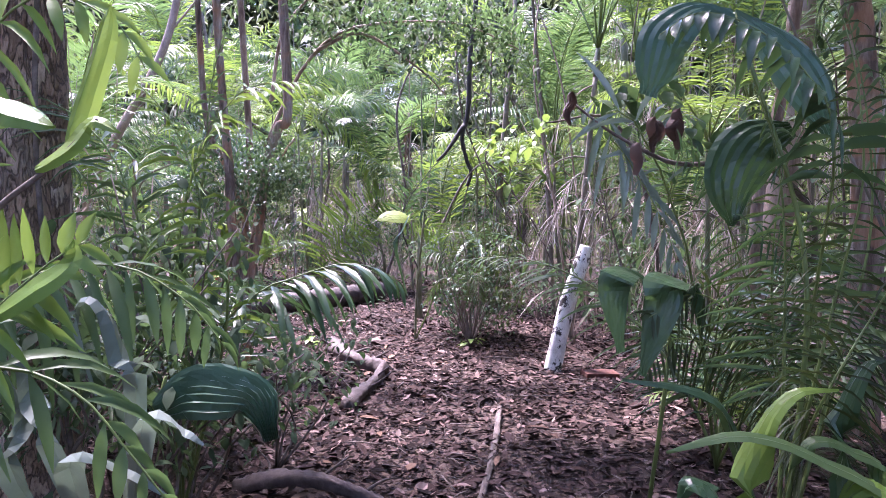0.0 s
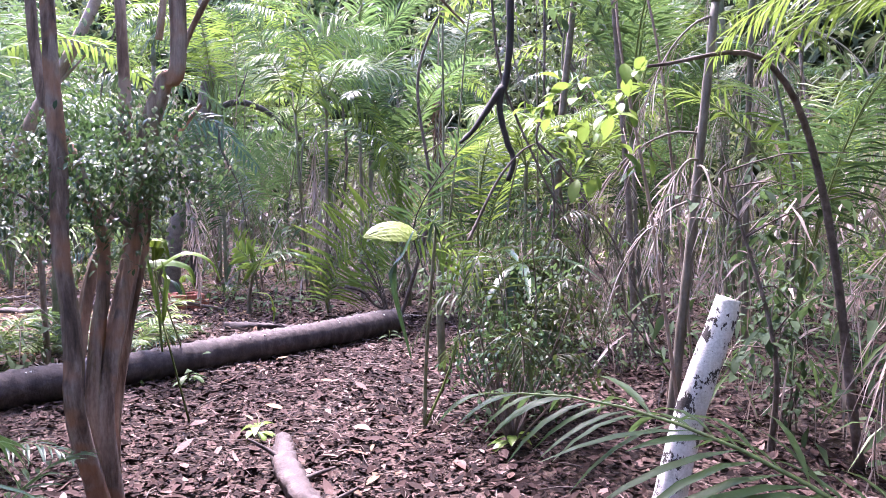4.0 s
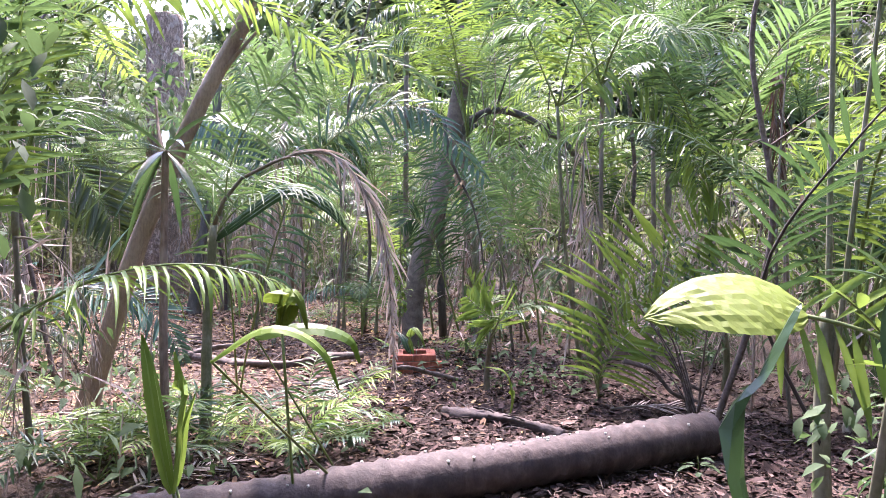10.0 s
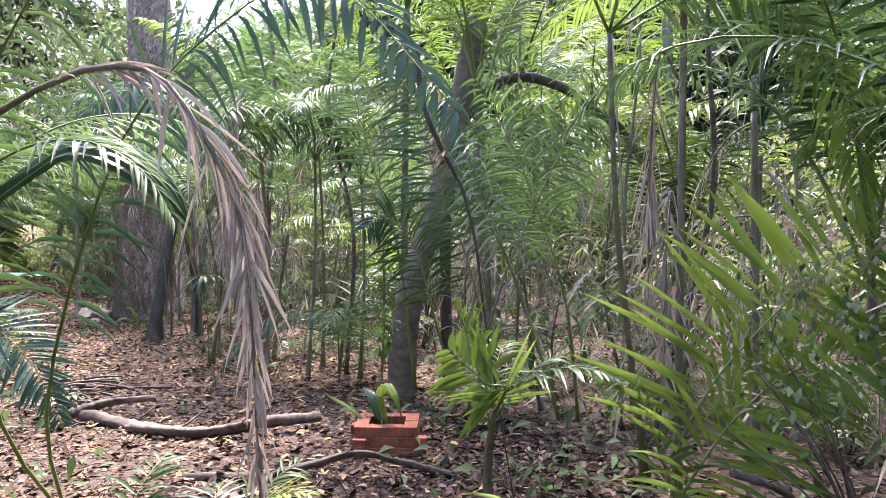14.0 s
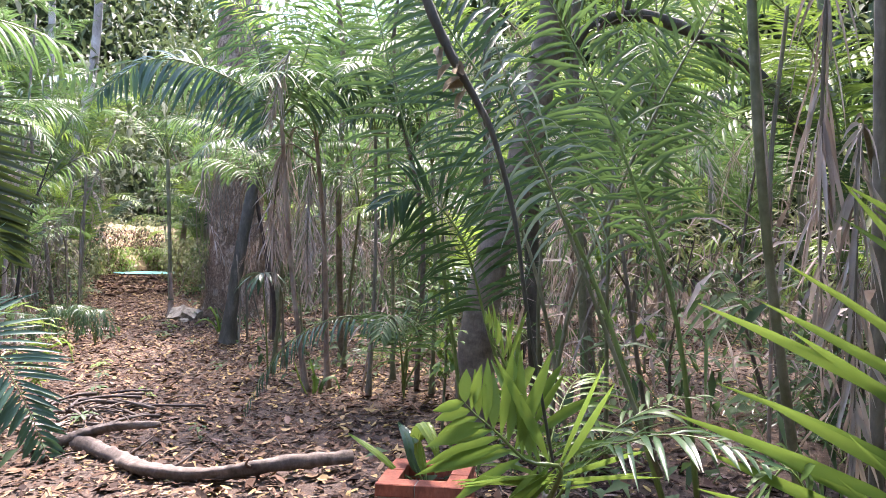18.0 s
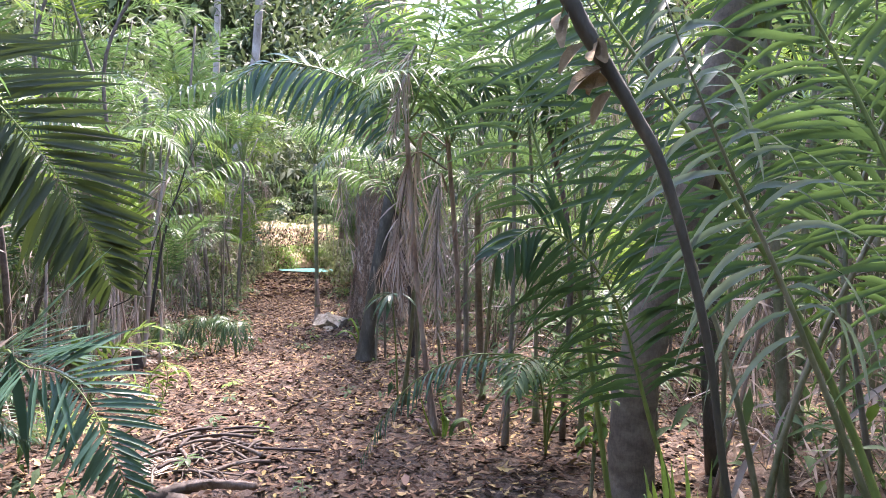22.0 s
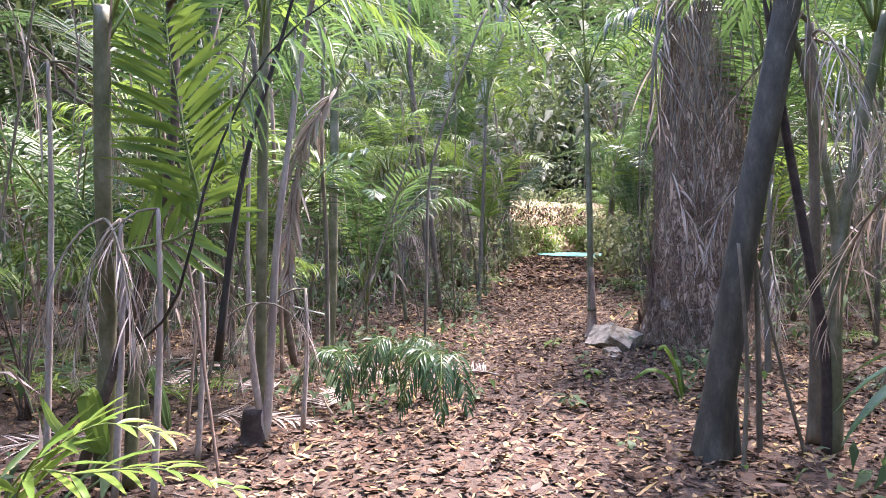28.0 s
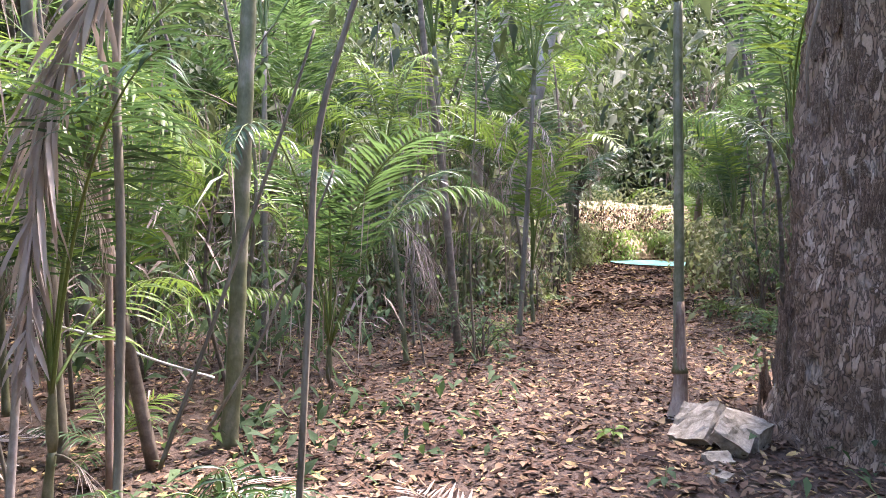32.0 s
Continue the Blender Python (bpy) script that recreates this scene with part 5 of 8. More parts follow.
for k, pts in enumerate(([(-0.84, 1.98, 0.91), (-0.88, 1.98, 1.01), (-0.92, 1.99, 1.13), (-0.97, 1.99, 1.18), (-1.01, 1.99, 1.13), (-0.95, 1.98, 0.91)], [(-1.01, 1.87, 0.79), (-1.07, 1.88, 0.94), (-1.1, 1.88, 1.05), (-1.13, 1.89, 1.08)], [(-0.78, 1.87, 0.85), (-0.67, 1.87, 0.85), (-0.62, 1.87, 0.81)], [(-0.92, 1.77, 0.78), (-0.78, 1.77, 0.78), (-0.67, 1.77, 0.71)], [(-1.11, 1.87, 0.7), (-1.09, 1.87, 0.88), (-1.14, 1.88, 1.0)])):
    broad(ob, FL, [FL] + pts, 0.07, SKY_SHEEN, k, "strap_leaf", "", 1, 0.1, 0.2)
UB = (-1.2, 3.3, 0.0)
ob = rooted("upright_palm", "young palm with tall upright feather leaves of thin leaflets", "palm", UB)
feather(ob, UB, [UB] + [(-1.23, 3.47, 0.75), (-1.19, 3.49, 1.21), (-1.15, 3.51, 1.62), (-1.11, 3.54, 2.08), (-1.0, 3.56, 2.41)], 308, GREEN, RACHIS, True, count=34, ll=0.4, lw=0.02, droop=0.35, rise_=0.1, start=0.35, fwd=0.1)
feather(ob, UB, [UB] + [(-1.27, 3.37, 0.77), (-1.2, 3.41, 1.48), (-1.02, 3.43, 1.9), (-0.81, 3.44, 2.02), (-0.52, 3.43, 1.99)], 309, LIME, RACHIS, False, count=24, ll=0.36, lw=0.026, droop=0.5, rise_=0.1, start=0.45, fwd=0.5)
feather(ob, UB, [UB] + [(-1.2, 3.17, 0.81), (-1.33, 3.2, 1.35), (-1.5, 3.22, 1.72), (-1.8, 3.23, 1.92), (-2.1, 3.23, 1.89)], 314, GREEN, RACHIS, False, count=30, ll=0.45, lw=0.024, droop=0.5, rise_=0.1, start=0.4, fwd=0.4)
feather(ob, UB, [UB] + [(-0.94, 3.17, 0.98), (-1.06, 3.2, 1.46), (-1.2, 3.22, 1.81), (-1.42, 3.23, 2.05)], 315, LIME, RACHIS, False, count=26, ll=0.45, lw=0.028, droop=0.6, rise_=0.1, start=0.4, fwd=0.4)
LP = (-1.5, 1.9, 0.0)
ob = rooted("arching_palm", "palm with long bright and blue-green drooping leaflets", "palm", LP)
feather(ob, LP, [(-1.5, 1.9, 0.0), (-1.22, 1.58, 1.01), (-1.02, 1.59, 1.17), (-0.88, 1.62, 1.3), (-0.81, 1.65, 1.35)], 800, LIME, RACHIS, False, count=20, ll=0.34, lw=0.036, droop=0.35, start=0.55, fwd=0.5, nrm=(0.1, -1, 0.4))
feather(ob, LP, [(-1.5, 1.9, 0.0), (-1.5, 2.09, 1.11), (-1.18, 2.09, 1.23), (-0.93, 2.09, 1.26), (-0.74, 2.09, 1.16), (-0.62, 2.08, 1.02)], 801, GREEN, RACHIS, False, count=22, ll=0.42, lw=0.034, droop=0.9, start=0.4, fwd=0.5, rise_=-0.2, nrm=(0.1, -0.6, 0.8))
feather(ob, LP, [(-1.5, 1.9, 0.0), (-1.27, 1.68, 0.96), (-1.03, 1.68, 1.05), (-0.85, 1.68, 0.99), (-0.73, 1.67, 0.86), (-0.63, 1.67, 0.73)], 802, GREEN, RACHIS, False, count=14, ll=0.36, lw=0.034, droop=0.8, start=0.45, fwd=0.6, rise_=-0.1, nrm=(0.1, -0.7, 0.7))
feather(ob, LP, [(-1.5, 1.9, 0.0), (-1.42, 1.91, 1.52), (-1.19, 1.93, 1.88), (-1.03, 1.93, 1.98), (-0.86, 1.93, 1.91), (-0.78, 1.92, 1.79)], 803, LIME, RACHIS, False, count=20, ll=0.36, lw=0.034, droop=0.5, start=0.4, fwd=0.5, rise_=0.0, nrm=(0.1, -0.8, 0.6))
broad(ob, LP, [(-0.98, 1.51, 1.65), (-0.89, 1.51, 1.63), (-0.8, 1.51, 1.59)], 0.12, LIME, 0, pleats=2, deep=0.04, curl=0.25, up=(0.2, -0.6, 1))
broad(ob, LP, [(-0.9, 1.61, 1.51), (-0.83, 1.61, 1.56), (-0.77, 1.61, 1.62), (-0.71, 1.61, 1.59)], 0.08, LIME, 1, pleats=2, deep=0.04, curl=0.25, up=(0.2, -0.6, 1))
broad(ob, LP, [(-0.88, 1.71, 1.54), (-0.84, 1.72, 1.67), (-0.79, 1.72, 1.82), (-0.78, 1.73, 1.9)], 0.07, LIME, 2, pleats=2, deep=0.04, curl=0.25, up=(0.2, -0.6, 1))
broad(ob, LP, [(-0.93, 1.49, 1.2), (-0.85, 1.49, 1.26), (-0.78, 1.5, 1.31), (-0.76, 1.5, 1.36)], 0.09, LIME, 3, pleats=2, deep=0.04, curl=0.25, up=(0.2, -0.6, 1))
limb("twig", [(-1.12, 1.59, 1.28), (-0.97, 1.6, 1.43), (-0.86, 1.61, 1.52), (-0.76, 1.61, 1.62)], 0.009, 0.004, BRANCH, ob, LP, "", 12, 6)
RP = (1.75, 3.6, 0.0)
ob = rooted("dense_palm", "dense palm with long curved feather leaves, shade put into their dark green", "palm", RP)
feather(ob, RP, [(1.75, 3.6, 0.0), (1.53, 3.26, 0.6), (1.49, 3.29, 1.11), (1.5, 3.21, 1.62), (1.64, 3.13, 1.97)], 810, SHADED_OLIVE, RACHIS, False, count=34, ll=0.38, lw=0.017, droop=0.9, start=0.3, fwd=0.35, nrm=(-0.1, -0.9, 0.4))
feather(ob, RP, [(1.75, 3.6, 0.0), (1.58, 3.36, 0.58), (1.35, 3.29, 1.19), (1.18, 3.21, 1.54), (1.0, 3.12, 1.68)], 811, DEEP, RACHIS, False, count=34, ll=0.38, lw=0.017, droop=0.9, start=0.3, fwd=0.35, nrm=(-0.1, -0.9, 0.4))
feather(ob, RP, [(1.75, 3.6, 0.0), (1.39, 2.76, 0.6), (1.46, 2.69, 1.13), (1.5, 2.61, 1.58), (1.44, 2.64, 2.07), (1.32, 2.65, 2.27)], 812, SHADED_OLIVE, RACHIS, False, count=34, ll=0.38, lw=0.017, droop=0.9, start=0.3, fwd=0.35, nrm=(-0.1, -0.9, 0.4))
feather(ob, RP, [(1.75, 3.6, 0.0), (1.36, 2.66, 0.63), (1.53, 2.58, 1.06), (1.66, 2.5, 1.35)], 813, SHADED_OLIVE, RACHIS, False, count=34, ll=0.38, lw=0.017, droop=0.9, start=0.3, fwd=0.35, nrm=(-0.1, -0.9, 0.4))
feather(ob, RP, [(1.75, 3.6, 0.0), (1.6, 3.36, 0.47), (1.4, 3.28, 0.86), (1.13, 3.19, 1.07), (0.88, 3.08, 0.98)], 814, SHADED_OLIVE, RACHIS, False, count=34, ll=0.38, lw=0.017, droop=0.9, start=0.3, fwd=0.35, nrm=(-0.1, -0.9, 0.4))
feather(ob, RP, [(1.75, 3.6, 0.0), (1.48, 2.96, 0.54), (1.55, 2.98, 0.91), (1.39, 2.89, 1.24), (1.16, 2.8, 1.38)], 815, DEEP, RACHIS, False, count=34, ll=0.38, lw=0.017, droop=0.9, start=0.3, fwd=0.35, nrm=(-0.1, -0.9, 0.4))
feather(ob, RP, [(1.75, 3.6, 0.0), (1.73, 3.55, 0.36), (1.4, 3.47, 0.71), (1.1, 3.37, 0.84), (0.91, 3.27, 0.7)], 816, SHADED_OLIVE, RACHIS, False, count=34, ll=0.38, lw=0.017, droop=0.9, start=0.3, fwd=0.35, nrm=(-0.1, -0.9, 0.4))
feather(ob, RP, [(1.75, 3.6, 0.0), (1.55, 2.96, 0.49), (1.61, 2.87, 0.84), (1.71, 2.78, 0.9), (1.8, 2.67, 0.8)], 817, SHADED_OLIVE, RACHIS, False, count=34, ll=0.38, lw=0.017, droop=0.9, start=0.3, fwd=0.35, nrm=(-0.1, -0.9, 0.4))
# Added tree: its crown hangs above the view to keep sun off the start.
ST = (2.7, 4.7, 0.0)
ob = rooted("shade_tree", "tree added to shade the start, its leafy crown out of view", "tree", ST)
limb("trunk", [(2.7, 4.7, -0.1), (2.65, 4.6, 1.8), (2.3, 4.4, 3.6), (1.9, 4.2, 4.6)], 0.11, 0.06, FLAKY, ob, ST, "", 44, 14, 0.1, 0.08, 0.06)
g = random.Random(960)
for k in range(16):
    c = (-0.7 + 0.75 * (k % 4) + g.uniform(-0.3, 0.3), 3.2 + 0.95 * (k // 4) + g.uniform(-0.3, 0.3), g.uniform(4.1, 5.0))
    limb("branch", [(2.1, 4.3, 4.1), (0.5 * (2.1 + c[0]), 0.5 * (4.3 + c[1]), 4.5), c], 0.022, 0.006, FLAKY, ob, ST, "", 9, 6, 0.1)
    cluster(ob, ST, c, 0.75, 250, 0.14, BUSH, 965 + k)
# leafy shrubs at the left of the start
for k, (x, y, z, r, nn, sz, mt) in enumerate(((-1.3, 2.6, 0.9, 0.5, 420, 0.075, BUSH), (-0.95, 3.0, 0.75, 0.45, 420, 0.065, BUSH), (-1.5, 3.6, 1.0, 0.55, 380, 0.07, GREEN), (-1.7, 4.5, 0.7, 0.5, 320, 0.07, BUSH), (-0.75, 3.9, 0.6, 0.4, 300, 0.06, BUSH), (-1.15, 3.2, 1.2, 0.4, 260, 0.06, BUSH))):
    b = (x - 0.15, y, 0.0)
    ob = rooted("leafy_shrub", "leafy undergrowth shrub with bright green oval leaves" if mt is LIME else "leafy undergrowth shrub with small grey-green leaves", "shrub", b)
    g = random.Random(k)
    for j in range(5):
        limb("stem", [b, (x + g.uniform(-0.2, 0.1), y + g.uniform(-0.1, 0.1), z * 0.5), (x + g.uniform(-r, r), y + g.uniform(-r, r), z + g.uniform(0, r))], 0.009, 0.003, BRANCH, ob, b, "", 8, 5)
    cluster(ob, b, (x, y, z), r, nn, sz, mt, 280 + k)
PB = (-1.85, 3.35, 0.0)
ob = rooted("tree_trunk", "thick pinkish-brown flaking tree trunk", "tree", PB)
limb("trunk", [(-1.85, 3.35, -0.1), (-1.9, 3.35, 1.2), (-1.95, 3.35, 4.5)], 0.2, 0.15, BARK, ob, PB, "", 60, 26, 0.1, 0.07, 0.08)
limb("climbing_vine", [(-1.66, 3.3, 0.0), (-1.7, 3.17, 0.9), (-1.76, 3.16, 1.8), (-1.72, 3.22, 3.2)], 0.014, 0.01, BRANCH, ob, PB, "", 24, 7, 0.2)
limb("surface_root", [(-1.75, 3.3, 0.12), (-1.5, 3.2, 0.05), (-1.2, 3.05, -0.02)], 0.07, 0.03, BARK, ob, PB, "", 12, 10, 0.15)
GB = (2.12, 4.94, 0.0)
ob = rooted("ringed_palm_trunk", "slim ringed grey palm trunk among the fronds", "palm", GB)
limb("stem", [GB] + [(2.12, 4.94, 0.22), (2.14, 4.98, 0.95), (2.16, 5.01, 1.53), (2.29, 5.04, 2.11), (2.42, 5.08, 2.89), (2.45, 5.1, 3.24)], 0.042, 0.038, BROWN, ob, GB, "", 90, 10, 0.0, 0.0, 0.02, 5)
for k, az in enumerate((10, 80, 150, 220, 290, 330)):
    put_frond(ob, LIVE[(k + 4) % 10], Matrix.Translation(np.subtract((2.45, 5.1, 3.24), GB)) @ pose(0, 0, 0, 0, 4, az))
FB = (1.3, 2.75, 0.0)
ob = rooted("overhanging_palm", "palm with dark drooping leaf halves and long feather leaves", "palm", FB)
limb("leaf_stalk", [FB, (1.4, 2.8, 1.2)] + [(1.15, 2.94, 2.22)], 0.012, 0.008, RACHIS, ob, FB, "", 14)
broad(ob, FB, [(1.15, 2.94, 2.22), (1.01, 2.93, 2.23), (0.88, 2.9, 2.13), (0.83, 2.88, 1.99), (0.8, 2.88, 1.88)], 0.2, TEAL, 9, pleats=5, deep=0.03, curl=0.15, up=(0.3, -0.7, 0.7), tipw=0.4, shape=0.6, n=24)
broad(ob, FB, [(1.15, 2.94, 2.22), (1.3, 2.92, 2.11), (1.42, 2.89, 1.95), (1.52, 2.87, 1.73)], 0.22, TEAL, 10, pleats=5, deep=0.03, curl=0.15, up=(-0.3, -0.7, 0.7), tipw=0.3, shape=0.6, n=24)
broad(ob, FB, [(1.48, 3.12, 1.79), (1.33, 3.12, 1.73), (1.24, 3.11, 1.56), (1.23, 3.1, 1.37)], 0.28, DEEP, 11, pleats=6, deep=0.03, curl=0.2, up=(0.2, -0.8, 0.5), tipw=0.1, shape=0.55, n=24)
feather(ob, FB, [FB, (1.45, 2.85, 1.0)] + [(1.4, 2.62, 1.68), (1.28, 2.63, 1.94), (1.1, 2.64, 2.09), (0.91, 2.64, 2.14), (0.77, 2.64, 2.06)], 305, DEEP, RACHIS, True, count=20, ll=0.32, lw=0.05, droop=0.9, rise_=0.0, start=0.6, fwd=0.25)
feather(ob, FB, [FB, (1.35, 2.85, 0.8)] + [(1.36, 2.9, 1.33), (1.32, 2.92, 1.69), (1.22, 2.93, 1.96)], 306, GREEN, RACHIS, False, count=30, ll=0.42, lw=0.02, droop=0.5, rise_=0.1, start=0.35, fwd=0.1)
feather(ob, FB, [FB, (1.55, 2.85, 0.8)] + [(1.7, 2.9, 1.33), (1.68, 2.92, 1.83), (1.58, 2.95, 2.32)], 307, GREEN, RACHIS, False, count=30, ll=0.5, lw=0.03, droop=0.5, rise_=0.1, start=0.35, fwd=0.1)

# clearing: vines, thicket and the palms behind the log
VB = (0.7, 8.7, 0.0)
b = (0.3, 7.6, 0.0)
ob = rooted("brown_thicket", "dark thicket of fine brown stems and drooping thin leaves", "shrub", b)
g = random.Random(880)
for k in range(14):
    e = (b[0] + g.uniform(-0.5, 0.5), b[1] + g.uniform(-0.4, 0.4), g.uniform(0.6, 1.5))
    limb("stem", [b, (b[0] + 0.5 * (e[0] - b[0]) + g.uniform(-0.1, 0.1), b[1] + 0.4 * (e[1] - b[1]), e[2] * 0.55), e], 0.009, 0.003, BRANCH, ob, b, "", 9, 5, 0.1)
    if k < 8:
        a = k * 2.4
        feather(ob, b, [b, (b[0] + 0.15 * math.cos(a), b[1] + 0.15 * math.sin(a), 0.5 + 0.07 * k), (b[0] + 0.4 * math.cos(a), b[1] + 0.4 * math.sin(a), 0.6 + 0.1 * k), (b[0] + 0.65 * math.cos(a), b[1] + 0.65 * math.sin(a), 0.35 + 0.08 * k)], 880 + k, SHADED_OLIVE, BRANCH, False, count=24, ll=0.3, lw=0.015, droop=0.8, start=0.35, thick=0.007)
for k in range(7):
    cluster(ob, b, (b[0] + g.uniform(-0.4, 0.4), b[1] + g.uniform(-0.3, 0.3), 0.25 + 0.14 * k), 0.28, 130, 0.05, (BUSH, DEEP, SHADED_OLIVE)[k % 3], 890 + k)
ob = rooted("hanging_vine", "black woody vine hanging with two broken ends", "vine", (0.25, 8.55, 0.0))
limb("stem", [(0.4, 8.8, 4.2)] + [(0.3, 8.63, 3.25), (0.29, 8.59, 2.77), (0.26, 8.57, 2.48), (0.22, 8.55, 2.36), (0.22, 8.55, 2.22), (0.27, 8.55, 2.02), (0.32, 8.55, 1.88), (0.28, 8.53, 1.72)], 0.03, 0.02, BLACK, ob, (0.25, 8.55, 0.0), "", 40, 8, 0.25)
limb("broken_end", [(0.24, 8.56, 2.43), (0.12, 8.52, 2.25), (0.02, 8.49, 2.1), (-0.08, 8.46, 2.0)], 0.032, 0.012, BLACK, ob, (0.25, 8.55, 0.0), "", 16, 8, 0.25)
ob = rooted("vine_thicket", "thicket of thin brown vines and stems over a dark shrub", "vine", VB)
for pts in ([(0.13, 8.63, 3.3), (0.21, 8.61, 2.58), (0.33, 8.62, 2.23), (0.48, 8.64, 1.9), (0.64, 8.66, 1.58), (0.93, 8.71, 1.15), (1.2, 8.75, 0.7), (1.59, 8.82, 0.18)], [(0.56, 8.84, 3.34), (0.56, 8.8, 2.61), (0.55, 8.78, 2.28), (0.5, 8.76, 2.04), (0.62, 8.77, 1.81), (0.64, 8.76, 1.41), (0.6, 8.72, 0.94), (0.65, 8.69, 0.14)],
            [(0.51, 8.86, 2.04), (0.73, 8.9, 1.82), (0.97, 8.94, 1.48), (1.14, 8.97, 1.24), (1.35, 9.0, 0.8), (1.55, 9.03, 0.39)], [(-0.02, 8.27, 1.26), (0.19, 8.35, 1.7), (0.36, 8.41, 1.92), (0.47, 8.44, 1.99)], [(0.32, 8.49, -0.02), (0.36, 8.53, 0.5), (0.56, 8.61, 1.02), (0.61, 8.65, 1.54)]):
    limb("vine", pts, 0.012, 0.007, BRANCH, ob, VB, "", 26, 6, 0.15)
for k, c in enumerate([(0.3, 8.43, 0.78), (0.55, 8.48, 0.65), (0.15, 8.38, 0.59), (0.4, 8.43, 0.4), (0.68, 8.5, 0.4), (0.25, 8.39, 0.27), (0.59, 8.46, 0.15), (0.8, 8.55, 0.72), (0.06, 8.35, 0.4), (-0.1, 8.34, 0.97), (0.42, 8.47, 0.97)]):
    cluster(ob, VB, c, 0.3, 210, 0.055, (BUSH, SHADED_OLIVE, DEEP)[k % 3], 330 + k)
for k, (dx, dy, h, L) in enumerate(((-0.3, -0.5, 1.0, 0.7), (-0.6, -0.2, 1.2, 0.8), (0.3, -0.5, 1.3, 0.8), (-0.2, 0.1, 1.5, 0.9), (0.6, -0.2, 1.5, 0.8), (0.1, -0.3, 0.8, 0.7))):
    feather(ob, VB, [(0.45, 8.5, 0.0), (0.45 + 0.2 * dx, 8.5 + 0.2 * dy, h * 0.8), (0.45 + 0.6 * dx, 8.5 + 0.6 * dy, h), (0.45 + dx * 1.1, 8.5 + dy, h * 0.75)], 820 + k, (SHADED_OLIVE, DEEP)[k % 2], BRANCH, False, count=26, ll=0.36, lw=0.02, droop=0.7, start=0.4, fwd=0.5, thick=0.008)
b = (0.15, 8.3, 0.0)
ob = rooted("strap_leaved_sapling", "dark sapling with a whorl of long narrow leaves", "sapling", b)
limb("stem", [b, (0.3, 8.3, 0.6), (0.36, 8.28, 1.12)], 0.014, 0.009, BRANCH, ob, b, "", 10)
palmate(ob, b, (0.36, 8.28, 1.12), [(math.cos(a), math.sin(a), s) for a, s in ((0.2, 0.5), (1.0, 0.2), (1.9, 0.6), (2.7, 0.1), (3.4, 0.4), (4.1, -0.1), (4.8, 0.2), (5.6, 0.5), (3.0, -0.5), (4.4, -0.6), (5.2, -0.4))], 0.72, 0.07, DEEP, 0.5, "strap_leaf")
b = (0.9, 6.9, 0.0)
ob = rooted("leafy_branch", "overhanging branch with bright oval green leaves", "tree branch", b)
limb("branch", [(2.3, 7.3, 0.0), (2.0, 7.2, 1.6), (1.6, 7.0, 2.3), (0.95, 6.8, 2.25)], 0.03, 0.008, BRANCH, ob, b, "", 20)
for k, c in enumerate([(0.62, 7.36, 2.27), (0.8, 7.39, 2.16), (0.93, 7.43, 2.32), (0.69, 7.36, 2.0), (0.59, 7.33, 1.91), (0.74, 7.35, 1.69), (0.89, 7.41, 2.07), (0.47, 7.31, 2.11), (1.0, 7.42, 1.82)]):
    cluster(ob, b, c, 0.16, 9, 0.13, LIME, 350 + k)
LOB = (-0.3, 7.95, 0.0)
ob = rooted("yellow_leafed_palm", "young palm with a yellow spotted leaf and a dry star-like crown", "palm", LOB)
limb("stem", [LOB, (-0.28, 7.95, 0.6), (-0.2, 7.75, 1.4)], 0.014, 0.01, STEM, ob, LOB, "", 12)
broad(ob, LOB, [(-0.37, 8.18, 1.34), (-0.49, 8.12, 1.37), (-0.62, 8.06, 1.36), (-0.73, 8.01, 1.32)], 0.22, YELLOW, 3, pleats=6, deep=0.004, curl=0.12, up=(0.4, -0.7, 1), split=0.35, n=26)
palmate(ob, LOB, (-0.217, 7.721, 1.437), [(-0.9, 0.1, 0.5), (-0.6, 0, 0.8), (0.6, 0.2, -0.3), (0.8, 0, -0.7), (0.5, -0.2, -1), (0.1, 0, -1), (-0.2, -0.2, -0.9), (0.8, 0.3, 0.2), (0.4, 0.1, 0.9)], 0.17, 0.035, DEEP, 0.3)
feather(ob, LOB, [(-0.49, 8.18, 1.35), (-0.22, 8.17, 1.29), (-0.02, 8.18, 1.14), (0.11, 8.22, 0.94)], 316, LIME, RACHIS, True, count=18, ll=0.26, lw=0.022, droop=0.2, rise_=0.0, start=0.05, fwd=0.4, nrm=(0.35, -0.9, 0.3), thick=0.007)
feather(ob, LOB, [LOB, (-0.1, 7.9, 0.5)] + [(-0.03, 8.11, 1.07), (-0.16, 8.06, 1.23), (-0.25, 8.01, 1.35), (-0.33, 7.98, 1.42)], 310, LIME, RACHIS, True, count=11, ll=0.26, lw=0.026, droop=0.3, start=0.62)
broad(ob, LOB, [(-0.38, 7.9, 0.5)] + [(-0.52, 7.99, 1.05), (-0.46, 8.02, 1.21), (-0.4, 8.05, 1.34), (-0.38, 8.06, 1.37)], 0.06, DEEP, 4, "strap_leaf", "", 1)
b = (-0.3, 9.6, 0.0)
ob = rooted("tall_palm", "tall palm with two straight green leaf stalks", "palm", b)
limb("stem", [b, (-0.32, 9.62, 0.7), (-0.3, 9.65, 1.2)], 0.04, 0.03, STEM, ob, b, "", 16)
feather(ob, b, [(-0.3, 9.62, 0.9), (-0.29, 9.66, 2.2), (-0.25, 9.7, 3.6), (0.2, 10.0, 4.6), (1.0, 10.4, 4.7)], 311, LIME, STEM, False, count=26, ll=0.5, lw=0.035, droop=0.5, start=0.6, thick=0.015)
